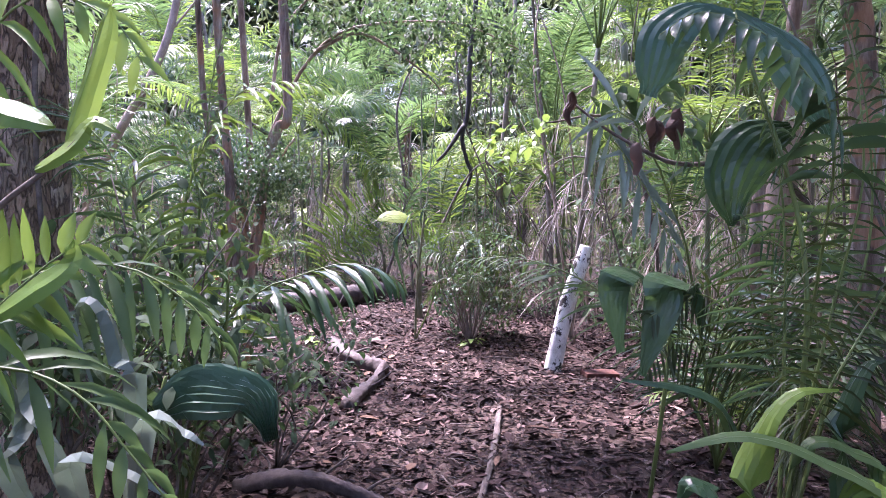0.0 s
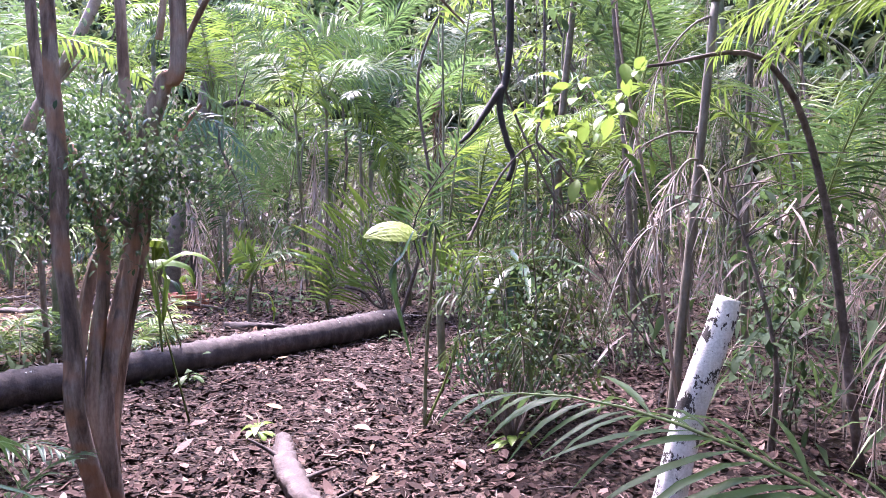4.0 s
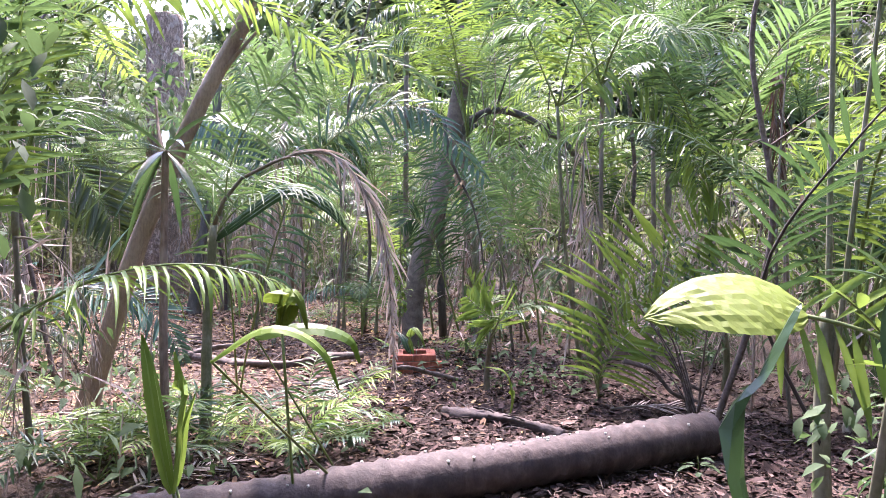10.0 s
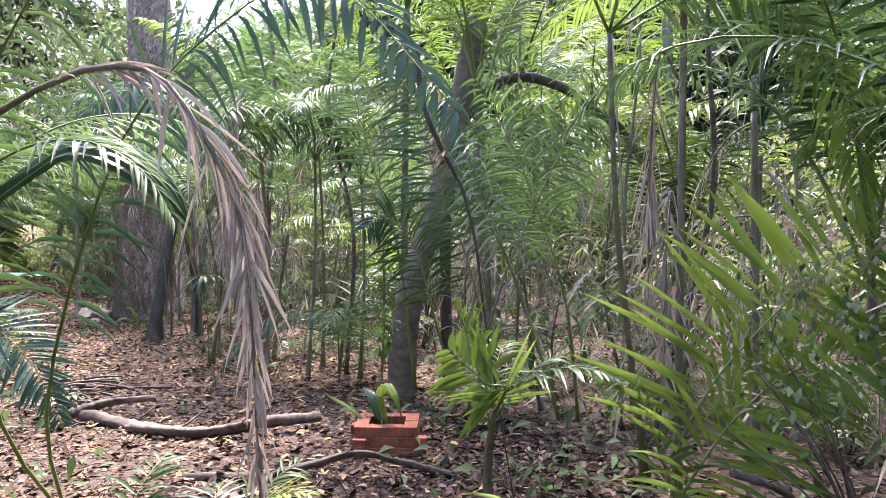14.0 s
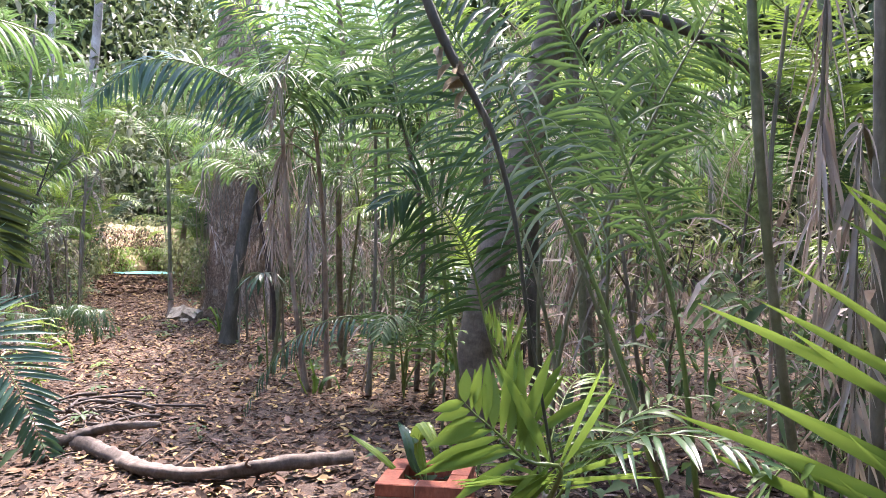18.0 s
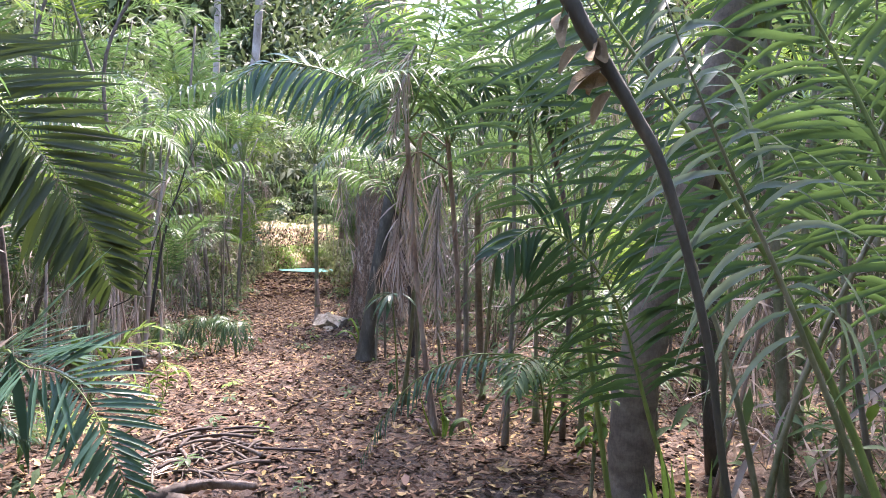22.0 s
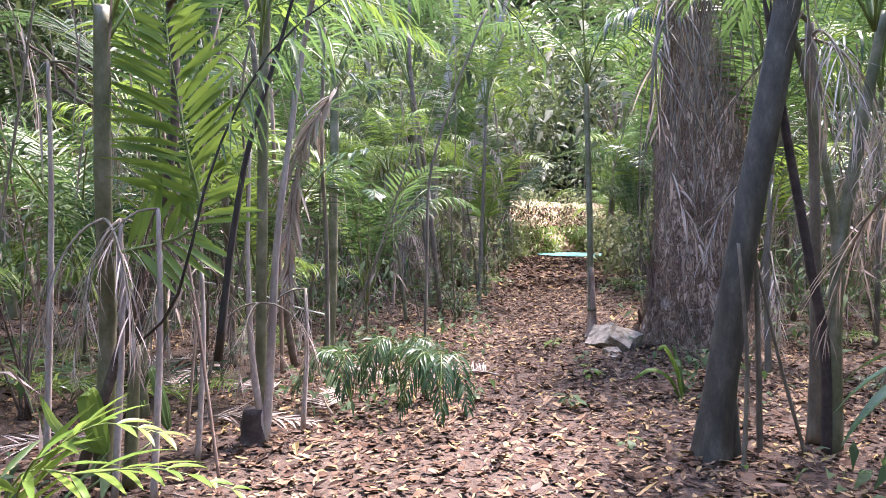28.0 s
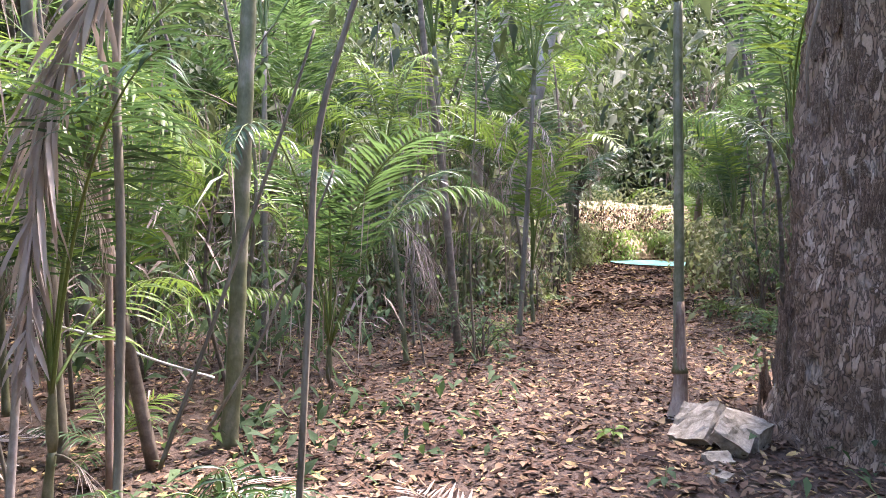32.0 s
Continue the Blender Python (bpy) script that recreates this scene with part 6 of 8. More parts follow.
feather(ob, b, [(-0.28, 9.62, 0.9), (-0.15, 9.6, 2.2), (0.0, 9.5, 3.4), (0.5, 9.2, 4.2)], 312, LIME, STEM, False, count=24, ll=0.5, lw=0.035, droop=0.5, start=0.6, thick=0.014)
feather(ob, b, [(-0.3, 9.6, 0.6), (-0.55, 9.5, 1.3), (-0.2, 9.2, 1.9), (0.25, 8.9, 2.3)], 313, DEEP, BLACK, False, count=30, ll=0.42, lw=0.024, droop=0.2, start=0.3)

AC = (-5.0, 11.2, 0.0)
ob = rooted("arching_palm", "palm with long leaves arching over the clearing", "palm", AC)
feather(ob, AC, [(-5.0, 11.2, 0.0), (-4.37, 10.47, 0.85), (-4.36, 10.39, 1.95), (-3.92, 10.51, 2.69), (-3.28, 10.6, 2.87), (-2.68, 10.65, 2.53)], 830, GREEN, RACHIS, False, count=46, ll=0.46, lw=0.028, droop=0.6, start=0.35, fwd=0.45, rise_=0.05, nrm=(0.35, -0.8, 0.5))
feather(ob, AC, [(-5.0, 11.2, 0.0), (-4.37, 10.7, 0.83), (-4.01, 10.78, 1.91), (-3.52, 10.91, 2.41), (-3.0, 10.94, 2.48), (-2.45, 10.97, 1.94)], 831, TEAL, RACHIS, False, count=46, ll=0.46, lw=0.028, droop=0.6, start=0.35, fwd=0.45, rise_=0.05, nrm=(0.35, -0.8, 0.5))
BP = (-2.5, 13.6, 0.0)
ob = rooted("bright_palm", "tall palm with bright backlit yellow-green leaves", "palm", BP)
limb("stem", [BP] + [(-2.55, 13.12, 1.52), (-2.59, 13.02, 2.78)], 0.02, 0.016, STEM, ob, BP, "", 24, 8, 0, 0, 0.02, 3)
feather(ob, BP, [(-2.59, 13.02, 2.78), (-2.87, 12.8, 3.53), (-3.18, 12.56, 4.08), (-3.56, 12.27, 4.39)], 840, GREEN, RACHIS, False, count=40, ll=0.5, lw=0.03, droop=0.5, start=0.12, fwd=0.4, rise_=0.05, nrm=(0.4, -0.7, 0.6))
feather(ob, BP, [(-2.59, 13.02, 2.78), (-2.36, 13.04, 3.59), (-1.86, 13.18, 3.97), (-1.32, 13.32, 3.71)], 841, LIME, RACHIS, False, count=40, ll=0.5, lw=0.03, droop=0.5, start=0.12, fwd=0.4, rise_=0.05, nrm=(0.4, -0.7, 0.6))
feather(ob, BP, [(-2.59, 13.02, 2.78), (-2.01, 13.09, 3.27), (-1.25, 13.23, 3.41), (-0.57, 13.32, 3.02)], 842, LIME, RACHIS, False, count=40, ll=0.5, lw=0.03, droop=0.5, start=0.12, fwd=0.4, rise_=0.05, nrm=(0.4, -0.7, 0.6))
feather(ob, BP, [(-2.59, 13.02, 2.78), (-1.91, 13.14, 3.04), (-1.41, 13.25, 2.45), (-1.26, 13.19, 1.64)], 843, LIME, RACHIS, False, count=40, ll=0.5, lw=0.03, droop=0.5, start=0.12, fwd=0.4, rise_=0.05, nrm=(0.4, -0.7, 0.6))
RS = (-4.0, 9.48, 0.0)
ob = rooted("strap_leaved_sapling", "slim stem topped by a rosette of long dark strap leaves", "sapling", RS)
limb("stem", [RS, (-4.03, 9.48, 0.9), (-4.0, 9.48, 2.06)], 0.03, 0.022, BROWN, ob, RS, "", 20, 8, 0.05)
palmate(ob, RS, (-4.0, 9.48, 2.06), [(math.cos(a * 2.4), math.sin(a * 2.4), 0.9 - 0.11 * a) for a in range(18)], 0.75, 0.05, DEEP, 0.35)
NB = (-0.57, 13.62, 0.0)
ob = rooted("dead_frond_palm", "slim palm with a brown dead frond hanging like a net", "palm", NB)
limb("stem", [NB] + [(-0.59, 13.61, 1.53), (-0.65, 13.62, 3.25)], 0.025, 0.02, BROWN, ob, NB, "", 20, 8, 0.05)
feather(ob, NB, [(-0.65, 13.62, 3.25), (-0.68, 13.49, 2.66), (-0.63, 13.49, 2.04), (-0.72, 13.44, 1.59)], 900, RUST, DRYST, False, "dead_frond", "brown dead frond", count=60, ll=0.4, lw=0.03, droop=0.5, rise_=-0.1, start=0.02, dead=0.5, fwd=1.6, nrm=(0.4, -0.9, 0.1))
for k, az in enumerate((20, 100, 60)):
    put_frond(ob, TALL[k * 2], Matrix.Translation((0.0, 0.05, 2.9)) @ pose(0, 0, 0, 0, 5, az) @ Matrix.Scale(0.7, 4))
# low seedlings on the inner side of the clearing
for k, (x, y, a) in enumerate(((-3.7, 10.5, 1.0), (-4.2, 10.4, 0.8), (-4.3, 9.7, 1.1), (-3.85, 11.2, 0.9), (-4.3, 9.2, 1.1), (-4.0, 9.9, 0.9), (-3.5, 10.1, 0.9), (-3.3, 10.5, 0.8), (-4.6, 9.5, 1.1))):
    ob = rooted("palm_seedling", "low palm seedling with fine light green feather leaves", "palm seedling", (x, y, 0.0), "seedlings at the clearing's edge")
    g = random.Random(750 + k)
    for j in range(5):
        put_frond(ob, (SMALL + LIMEF[:1])[g.randrange(6)], pose(0, 0, 0, 0, g.uniform(-15, 15), j * 72 + g.uniform(-25, 25)) @ Matrix.Scale(a * g.uniform(0.8, 1.1), 4))

# palms around the brick planter
HBASE = (-2.15, 12.95, 0.0)
ob = rooted("feather_palm", "low palm with one long upright light green feather leaf", "palm", HBASE)
feather(ob, HBASE, [HBASE] + [(-2.08, 12.6, 0.47), (-1.93, 12.69, 0.82), (-1.74, 12.8, 1.08), (-1.49, 12.89, 1.37), (-1.25, 12.97, 1.57), (-1.01, 13.11, 1.67)], 320, LIME, RACHIS, True, count=36, ll=0.78, lw=0.036, droop=0.08, rise_=0.0, start=0.3, fwd=-0.15, nrm=(0.5, -0.85, 0.2))
feather(ob, HBASE, [HBASE] + [(-2.04, 12.58, 0.29), (-1.82, 12.72, 0.66), (-1.53, 12.89, 0.92), (-1.18, 13.09, 0.96)], 321, LIME, RACHIS, False, count=30, ll=0.6, lw=0.034, droop=0.3, start=0.25, nrm=(0.55, -0.7, 0.5))
feather(ob, HBASE, [HBASE] + [(-2.12, 12.65, 0.26), (-2.24, 12.59, 0.64), (-2.33, 12.54, 0.81), (-2.39, 12.5, 0.64)], 322, GREEN, RACHIS, False, count=20, ll=0.4, lw=0.03, start=0.25)
YB = (-3.15, 12.6, 0.0)
ob = rooted("yellow_palm", "young palm with one bright yellow-green feather leaf", "palm", YB)
limb("stem", [YB, (-3.13, 12.55, 0.25), (-3.02, 12.4, 0.62)], 0.035, 0.02, DRYST, ob, YB, "", 12)
feather(ob, YB, [(-3.02, 12.4, 0.6)] + [(-2.86, 12.21, 0.78), (-2.94, 12.15, 0.8), (-3.01, 12.1, 0.88), (-3.07, 12.06, 0.94), (-3.1, 12.04, 0.98)], 323, LIME, RACHIS, True, count=20, ll=0.38, lw=0.042, droop=0.12, rise_=0.0, start=0.15, fwd=0.35, nrm=(0.65, -0.72, 0.25))
feather(ob, YB, [(-3.02, 12.4, 0.6)] + [(-3.12, 12.44, 0.81), (-3.17, 12.41, 0.95), (-3.21, 12.38, 1.08), (-3.25, 12.35, 1.18)], 324, LIME, RACHIS, False, count=16, ll=0.4, lw=0.04, droop=0.2, start=0.3)
for k, az in enumerate((10, 60, 110)):
    put_frond(ob, SMALL[k], pose(0.1, -0.2, 0.5, 0, -10, az))
AB = (-4.3, 10.1, 0.0)
ob = rooted("arching_dead_frond_palm", "palm with a long grey dead frond arching down to the litter", "palm", AB)
limb("stem", [AB, (-4.32, 10.15, 0.9), (-4.3, 10.2, 1.6)], 0.04, 0.03, STEM, ob, AB, "", 18, 8, 0, 0, 0.02, 3)
feather(ob, AB, [(-4.3, 10.2, 1.6), (-4.15, 10.25, 1.9)] + [(-3.78, 10.37, 2.09), (-3.55, 10.45, 2.13), (-3.37, 10.49, 2.07), (-3.24, 10.53, 1.9), (-3.12, 10.58, 1.67), (-3.05, 10.58, 1.43), (-3.01, 10.57, 1.12), (-3.0, 10.58, 0.84), (-2.98, 10.59, 0.51)], 325, DEAD, DRYST, True, "dead_frond", "grey dead frond", count=110, ll=0.34, lw=0.026, droop=0.5, rise_=-0.05, start=0.26, dead=0.35, fwd=2.4, nrm=(0.5, -0.86, 0.1), thick=0.016)
broad(ob, AB, [(-4.3, 10.2, 1.5)] + [(-3.99, 10.39, 1.79), (-3.85, 10.47, 1.88), (-3.7, 10.56, 1.85), (-3.56, 10.64, 1.73), (-3.46, 10.69, 1.57)], 0.22, DEEP, 7, pleats=5, deep=0.03, curl=0.2, up=(0.2, -0.6, 1))
for k, az in enumerate((20, 80, 140, 190)):
    put_frond(ob, LIVE[k + 1], pose(0, 0.1, 1.5, 0, 0, az) @ Matrix.Scale(0.75, 4))
MB = (-5.35, 15.0, 0.0)
ob = rooted("grey_palm_trunk", "thick smooth grey-brown palm trunk leaning slightly", "palm", MB)
limb("trunk", [(-5.35, 15.0, -0.1)] + [(-5.32, 14.98, 0.06), (-5.3, 14.99, 0.67), (-5.2, 15.08, 1.35), (-5.09, 15.19, 1.81), (-4.95, 15.32, 2.57), (-4.84, 15.42, 3.33), (-4.76, 15.5, 3.9)], 0.15, 0.11, PALMB, ob, MB, "", 70, 16, 0.02, 0.0, 0.05, 5)
for k, az in enumerate((0, 50, 100, 160, 215, 265, 320)):
    put_frond(ob, LIVE[(k * 3 + 1) % 10], Matrix.Translation(np.subtract([(-4.76, 15.5, 3.9)][0], MB)) @ pose(0, 0, 0, 0, 8, az))
for k, az in enumerate((20, 140, 260)):
    put_frond(ob, DRYF[k], Matrix.Translation(np.subtract([(-4.9, 15.37, 2.95)][0], MB)) @ pose(0, 0, 0, 0, 8, az), "dead_frond", "dry_leaf_blade")
b = (-5.0, 15.6, 0.0)
ob = rooted("bowed_branch", "dark bowed branch arching between the palms", "tree branch", b)
limb("branch", [(-5.3, 15.9, 0.0), (-5.3, 15.8, 1.5)] + [(-4.94, 15.43, 2.65), (-4.74, 15.61, 3.13), (-4.44, 15.89, 3.33), (-4.1, 16.21, 3.24), (-3.84, 16.46, 3.03), (-3.6, 16.67, 2.83), (-3.34, 16.92, 2.37)], 0.065, 0.045, DARK, ob, b, "", 40, 10, 0.16)
bq = [(-4.44, 15.89, 3.33), (-3.84, 16.46, 3.03), (-3.6, 16.67, 2.83)]
for k, q in enumerate(bq):
    limb("side_branch", [q, np.add(q, (0.1 - 0.1 * k, -0.05, 0.25)), np.add(q, (0.3 - 0.25 * k, -0.1, 0.7))], 0.025, 0.006, DARK, ob, b, "", 10, 7, 0.2)
    limb("branch_stub", [np.add(q, (0.12, 0, 0.02)), np.add(q, (0.16, -0.05, -0.09))], 0.016, 0.008, DARK, ob, b, "", 5, 6, 0.3)
HG = (-2.22, 13.22, 0.0)
ob = rooted("shaggy_palm", "slim palm with long grey dead fronds hanging straight down", "palm", HG)
limb("stem", [HG, (-2.2, 13.17, 1.4), (-2.18, 13.12, 3.0)], 0.024, 0.02, DRYST, ob, HG, "", 36, 8, 0, 0, 0.02, 3)
for k, (dx, dy, z, L) in enumerate(((-0.08, -0.2, 2.5, 1.5), (0.0, -0.25, 1.7, 1.1))):
    x, y = HG[0] + dx, HG[1] + dy
    feather(ob, HG, [(HG[0], HG[1], z), (x, y, z + 0.1), (x + dx * 0.4, y + dy * 0.3, z - L * 0.5), (x + dx * 0.3, y + dy * 0.3, z - L)], 330 + k, DEAD, DRYST, k == 0, "dead_frond", "grey dead frond", count=60, ll=0.38, lw=0.026, droop=0.5, rise_=-0.1, start=0.15, dead=0.4, fwd=2.3, nrm=(0.75, -0.65, 0.15))
for k, az in enumerate((10, 70, 130, 200, 250, 310)):
    put_frond(ob, LIVE[(k * 2 + 1) % 10], pose(0.03, -0.1, 2.95, 0, 4, az))
SB2 = (-3.5, 13.5, 0.0)
ob = rooted("clumping_palm", "clump of tall green palm stalks crossing each other", "palm", SB2)
for k, pts in enumerate(([(-2.83, 12.89, 0.48), (-3.1, 12.89, 1.26), (-3.35, 12.78, 1.82), (-3.65, 12.63, 2.34), (-3.9, 12.52, 2.79)],
                         [(-3.48, 13.1, 0.38), (-3.39, 13.17, 1.15), (-3.16, 13.39, 1.89), (-3.02, 13.65, 2.37), (-2.84, 13.81, 2.77)],
                         [(-2.78, 13.08, 0.44), (-2.84, 13.01, 1.17), (-3.02, 12.97, 1.76), (-3.19, 12.93, 2.18), (-3.35, 12.78, 2.55)],
                         [(-3.43, 13.29, 0.35), (-3.6, 13.24, 1.28), (-3.82, 13.17, 1.9), (-3.99, 13.14, 2.35), (-4.17, 12.96, 2.81)],
                         [(-4.16, 13.41, 0.42), (-4.27, 13.29, 1.54), (-4.46, 13.24, 2.12), (-4.63, 13.21, 2.73), (-4.71, 13.12, 3.14)],
                         [(-3.42, 13.57, 0.38), (-3.41, 13.57, 1.27), (-3.43, 13.68, 1.78), (-3.31, 13.93, 2.32), (-3.12, 14.11, 2.5), (-2.95, 14.27, 2.24)],
                         [(-3.9, 13.53, 0.45), (-4.01, 13.41, 0.99), (-4.11, 13.31, 1.48), (-4.21, 13.07, 1.72), (-4.27, 12.88, 1.63)],
                         [(-4.05, 13.94, 0.46), (-4.02, 13.95, 1.49), (-3.91, 14.18, 2.3), (-3.69, 14.39, 2.52), (-3.44, 14.63, 2.24)])):
    feather(ob, SB2, pts, 340 + k, (DEEP, GREEN, GREEN)[k % 3], STEM if k % 2 else RACHIS, False, count=36, ll=0.46, lw=0.024, droop=0.55, rise_=0.05, start=0.45 if k < 5 else 0.4, fwd=0.45, thick=0.013, nrm=(0.69, -0.7, 0.35))
feather(ob, SB2, [(-2.8, 12.78, 0.63), (-2.95, 12.69, 1.1), (-3.09, 12.56, 1.6), (-3.16, 12.49, 1.83), (-3.21, 12.43, 2.02), (-3.24, 12.4, 2.15)], 347, SKY_SHEEN, STEM, True, count=15, ll=0.36, lw=0.022, droop=1.3, rise_=-0.1, start=0.55, thick=0.011, fwd=0.2, n=7, nrm=(0.69, -0.7, 0.2))
pb = (-2.95, 12.55, 0.0)
ob = rooted("peeling_vine", "dark woody vine with pale peeling bark scales", "vine", pb)
pv = [(-3.07, 12.37, 1.14), (-3.1, 12.33, 1.49), (-3.15, 12.28, 1.78), (-3.19, 12.24, 1.9), (-3.23, 12.2, 2.0), (-3.27, 12.15, 2.12), (-3.32, 12.11, 2.29), (-3.35, 12.08, 2.59)]
limb("stem", [pb] + pv, 0.004, 0.02, DARK, ob, pb, "", 40, 8, 0.25)
g = random.Random(12)
for k in range(9):
    q = spline(pv[2:6], 30)[g.randrange(30)] + np.array([g.uniform(-0.02, 0.02), -0.02, g.uniform(-0.02, 0.02)])
    v, f = blade(q - np.array(pb), (g.uniform(-1, 1), g.uniform(-1, 0), g.uniform(-1, 0.3)), (0, -1, 0.3), g.uniform(0.04, 0.09), 0.035, 0.4, 3, 0.6, 0.4, 0.3)
    part("bark_scale", mesh("bark_scale", v, f, TANB), ob, "pale peeling bark scale")
LA = (-4.3, 9.75, 0.0)
ob = rooted("leaning_tree", "leaning tree with smooth pinkish-grey bark", "tree", LA)
LT = [(-5.29, 9.89, 0.24), (-5.17, 9.96, 0.7), (-4.99, 10.07, 1.38), (-4.78, 10.2, 1.99), (-4.51, 10.35, 2.64), (-4.25, 10.5, 3.2), (-3.98, 10.66, 3.96), (-3.79, 10.78, 5.03)]
limb("trunk", [(LT[0][0] - 0.05, LT[0][1], -0.1)] + LT, 0.085, 0.05, PINK, ob, LA, "", 44, 14, 0.06, 0.04, 0.04)
for k, (i, dx, dz) in enumerate(((4, 0.5, 0.5), (5, -0.6, 0.4), (6, 0.6, 0.7), (3, -0.4, 0.6))):
    limb("branch", [LT[i], np.add(LT[i], (dx * 0.5, 0.1, dz * 0.6)), np.add(LT[i], (dx, 0.25, dz * 1.3))], 0.022, 0.006, PINK, ob, LA, "", 10, 7, 0.15)
    cluster(ob, LA, np.add(LT[i], (dx, 0.25, dz * 1.2)), 0.45, 160, 0.1, BUSH, 700 + k)

# trees and palms along the trail
DB = (-11.0, 16.6, 0.0)
ob = rooted("dark_tree", "dark smooth-barked tree with a flared leaning base", "tree", DB)
limb("trunk", [(-11.0, 16.53, -0.25), (-11.0, 16.59, 0.2), (-10.99, 16.67, 0.72), (-10.98, 16.74, 1.17), (-10.97, 16.82, 1.59), (-10.94, 17.0, 2.46), (-10.93, 17.1, 3.02), (-10.93, 17.16, 3.72), (-10.94, 17.21, 4.56)], 0.092, 0.08, DARK, ob, DB, "", 50, 16, 0.06, 0.06, 0.1)
ob.location.y -= 0.1
limb("buttress", [(-10.94, 16.73, -0.26), (-10.96, 16.7, 0.06), (-10.97, 16.69, 0.37)], 0.05, 0.03, DARK, ob, DB, "", 12, 10, 0.05)
limb("climbing_stem", [(-10.77, 16.6, -0.15), (-10.78, 16.64, 0.59), (-10.8, 16.62, 1.09), (-10.82, 16.61, 1.32)], 0.016, 0.01, DRYST, ob, DB, "", 16, 6, 0.15)
TBIG = (-14.6, 19.1, 0.0)
ob = rooted("big_tree", "massive old tree with deeply flaking brown bark", "tree", TBIG)
limb("trunk", [(-14.6, 19.1, -0.2), (-14.62, 19.12, 1.0), (-14.68, 19.2, 2.2), (-14.8, 19.3, 4.0), (-14.9, 19.4, 7.0)], 0.62, 0.42, BARK, ob, TBIG, "", 90, 56, 0.09, 0.05, 0.2)
g = random.Random(61)
flake = [mesh("bark_plate", *blade((0, 0, 0), (0, 0, 1), (0, 1, 0), 1, 0.55, 0.0, 3, 0.5, 0.5, 0.4), BARK) for k in range(2)]
for k in range(300):
    z, a = g.uniform(0.05, 3.2), g.uniform(2.6, 6.0)
    r = 0.62 - 0.055 * z + 0.2 * math.exp(-z * 3.0) + 0.012
    x, y = r * math.cos(a), r * math.sin(a)
    s = g.uniform(0.1, 0.24)
    part("bark_plate", flake[k % 2], ob, "", pose(x - 0.035 * z, y + 0.04 * z, z, g.uniform(-8, 8), g.uniform(-14, 14), 0) @ pose(0, 0, 0, 0, 0, math.degrees(a) + 90) @ Matrix.Diagonal((s, s, s * g.uniform(0.8, 1.7), 1)))
b2 = (-11.05, 17.3, 0.0)
ob = rooted("dead_rib_palm", "palm with pale dead frond ribs hanging before the big tree", "palm", b2)
limb("stem", [b2, (-11.05, 17.3, 1.4), (-11.0, 17.2, 2.7)], 0.035, 0.03, DRYST, ob, b2, "", 30, 8, 0, 0, 0.02, 3)
limb("dead_rachis", [(-11.0, 17.2, 2.7), (-11.15, 16.9, 3.0), (-11.2, 16.5, 2.95), (-11.15, 16.2, 2.6), (-11.1, 16.1, 2.1)], 0.016, 0.008, DRYST, ob, b2, "", 16, 6)
g = random.Random(8)
for k in range(40):
    u = g.random()
    s = np.array([-11.2 + 0.08 * u, 16.75 - 0.6 * u, 2.98 - 0.55 * u * u])
    e = s + np.array([g.uniform(-0.3, 0.22), g.uniform(-0.15, 0.25), -g.uniform(0.7, 1.35)])
    limb("hanging_rib", [s, (s + e) / 2 + np.array([g.uniform(-0.1, 0.1), g.uniform(-0.1, 0.1), 0.18]), e + np.array([g.uniform(-0.03, 0.03), 0, 0.15]), e], 0.006, 0.0025, DRYST, ob, b2, "", 12, 4)
feather(ob, b2, [(-11.07, 16.54, 3.32), (-11.14, 16.33, 3.1), (-11.17, 16.19, 2.5), (-11.13, 16.26, 1.78), (-11.03, 16.52, 1.06)], 870, DEAD, DRYST, False, "dead_frond", "pinkish-grey dead frond", count=38, ll=0.38, lw=0.02, droop=0.5, rise_=-0.1, start=0.05, dead=0.4, fwd=2.0, nrm=(0.95, -0.3, 0.15))
feather(ob, b2, [(-10.77, 16.83, 3.54), (-10.74, 16.9, 3.05), (-10.71, 16.95, 2.36), (-10.64, 17.12, 1.72), (-10.6, 17.22, 1.29)], 872, DEAD, DRYST, False, "dead_frond", "pinkish-grey dead frond", count=38, ll=0.38, lw=0.02, droop=0.5, rise_=-0.1, start=0.05, dead=0.4, fwd=2.0, nrm=(0.95, -0.3, 0.15))
for k, az in enumerate((60, 200, 330)):
    put_frond(ob, DRYF[k], pose(0.05, -0.1, 2.6, 0, 0, az), "dead_frond", "dry_leaf_blade")
TP = (-15.44, 18.1, 0.0)
ob = rooted("slender_palm", "slender palm with a swollen dark base beside the stone", "palm", TP, "slender palms of the forest")
limb("stem", [(-15.44, 18.1, 0.35)] + [(-15.47, 18.1, 0.85), (-15.48, 18.1, 1.42), (-15.52, 18.1, 2.42), (-15.54, 18.1, 3.21)], 0.042, 0.034, STEM, ob, TP, "", 44, 10, 0, 0, 0.02, 4)
limb("swollen_base", [(-15.42, 18.08, -0.05), (-15.43, 18.1, 0.2), (-15.44, 18.1, 0.5), (-15.46, 18.1, 0.9)], 0.075, 0.034, BROWN, ob, TP, "", 16, 12, 0.08, 0.05, 0.05)
top = [(-15.54, 18.1, 3.21)][0]
for k, az in enumerate((20, 80, 140, 200, 260, 320)):
    put_frond(ob, (LIVE + LIMEF)[(k * 5 + 3) % 14], Matrix.Translation(np.subtract(top, TP)) @ pose(0, 0, 0, 0, 2, az) @ Matrix.Scale(1.2, 4))
RK = (-14.68, 17.95, 0.0)


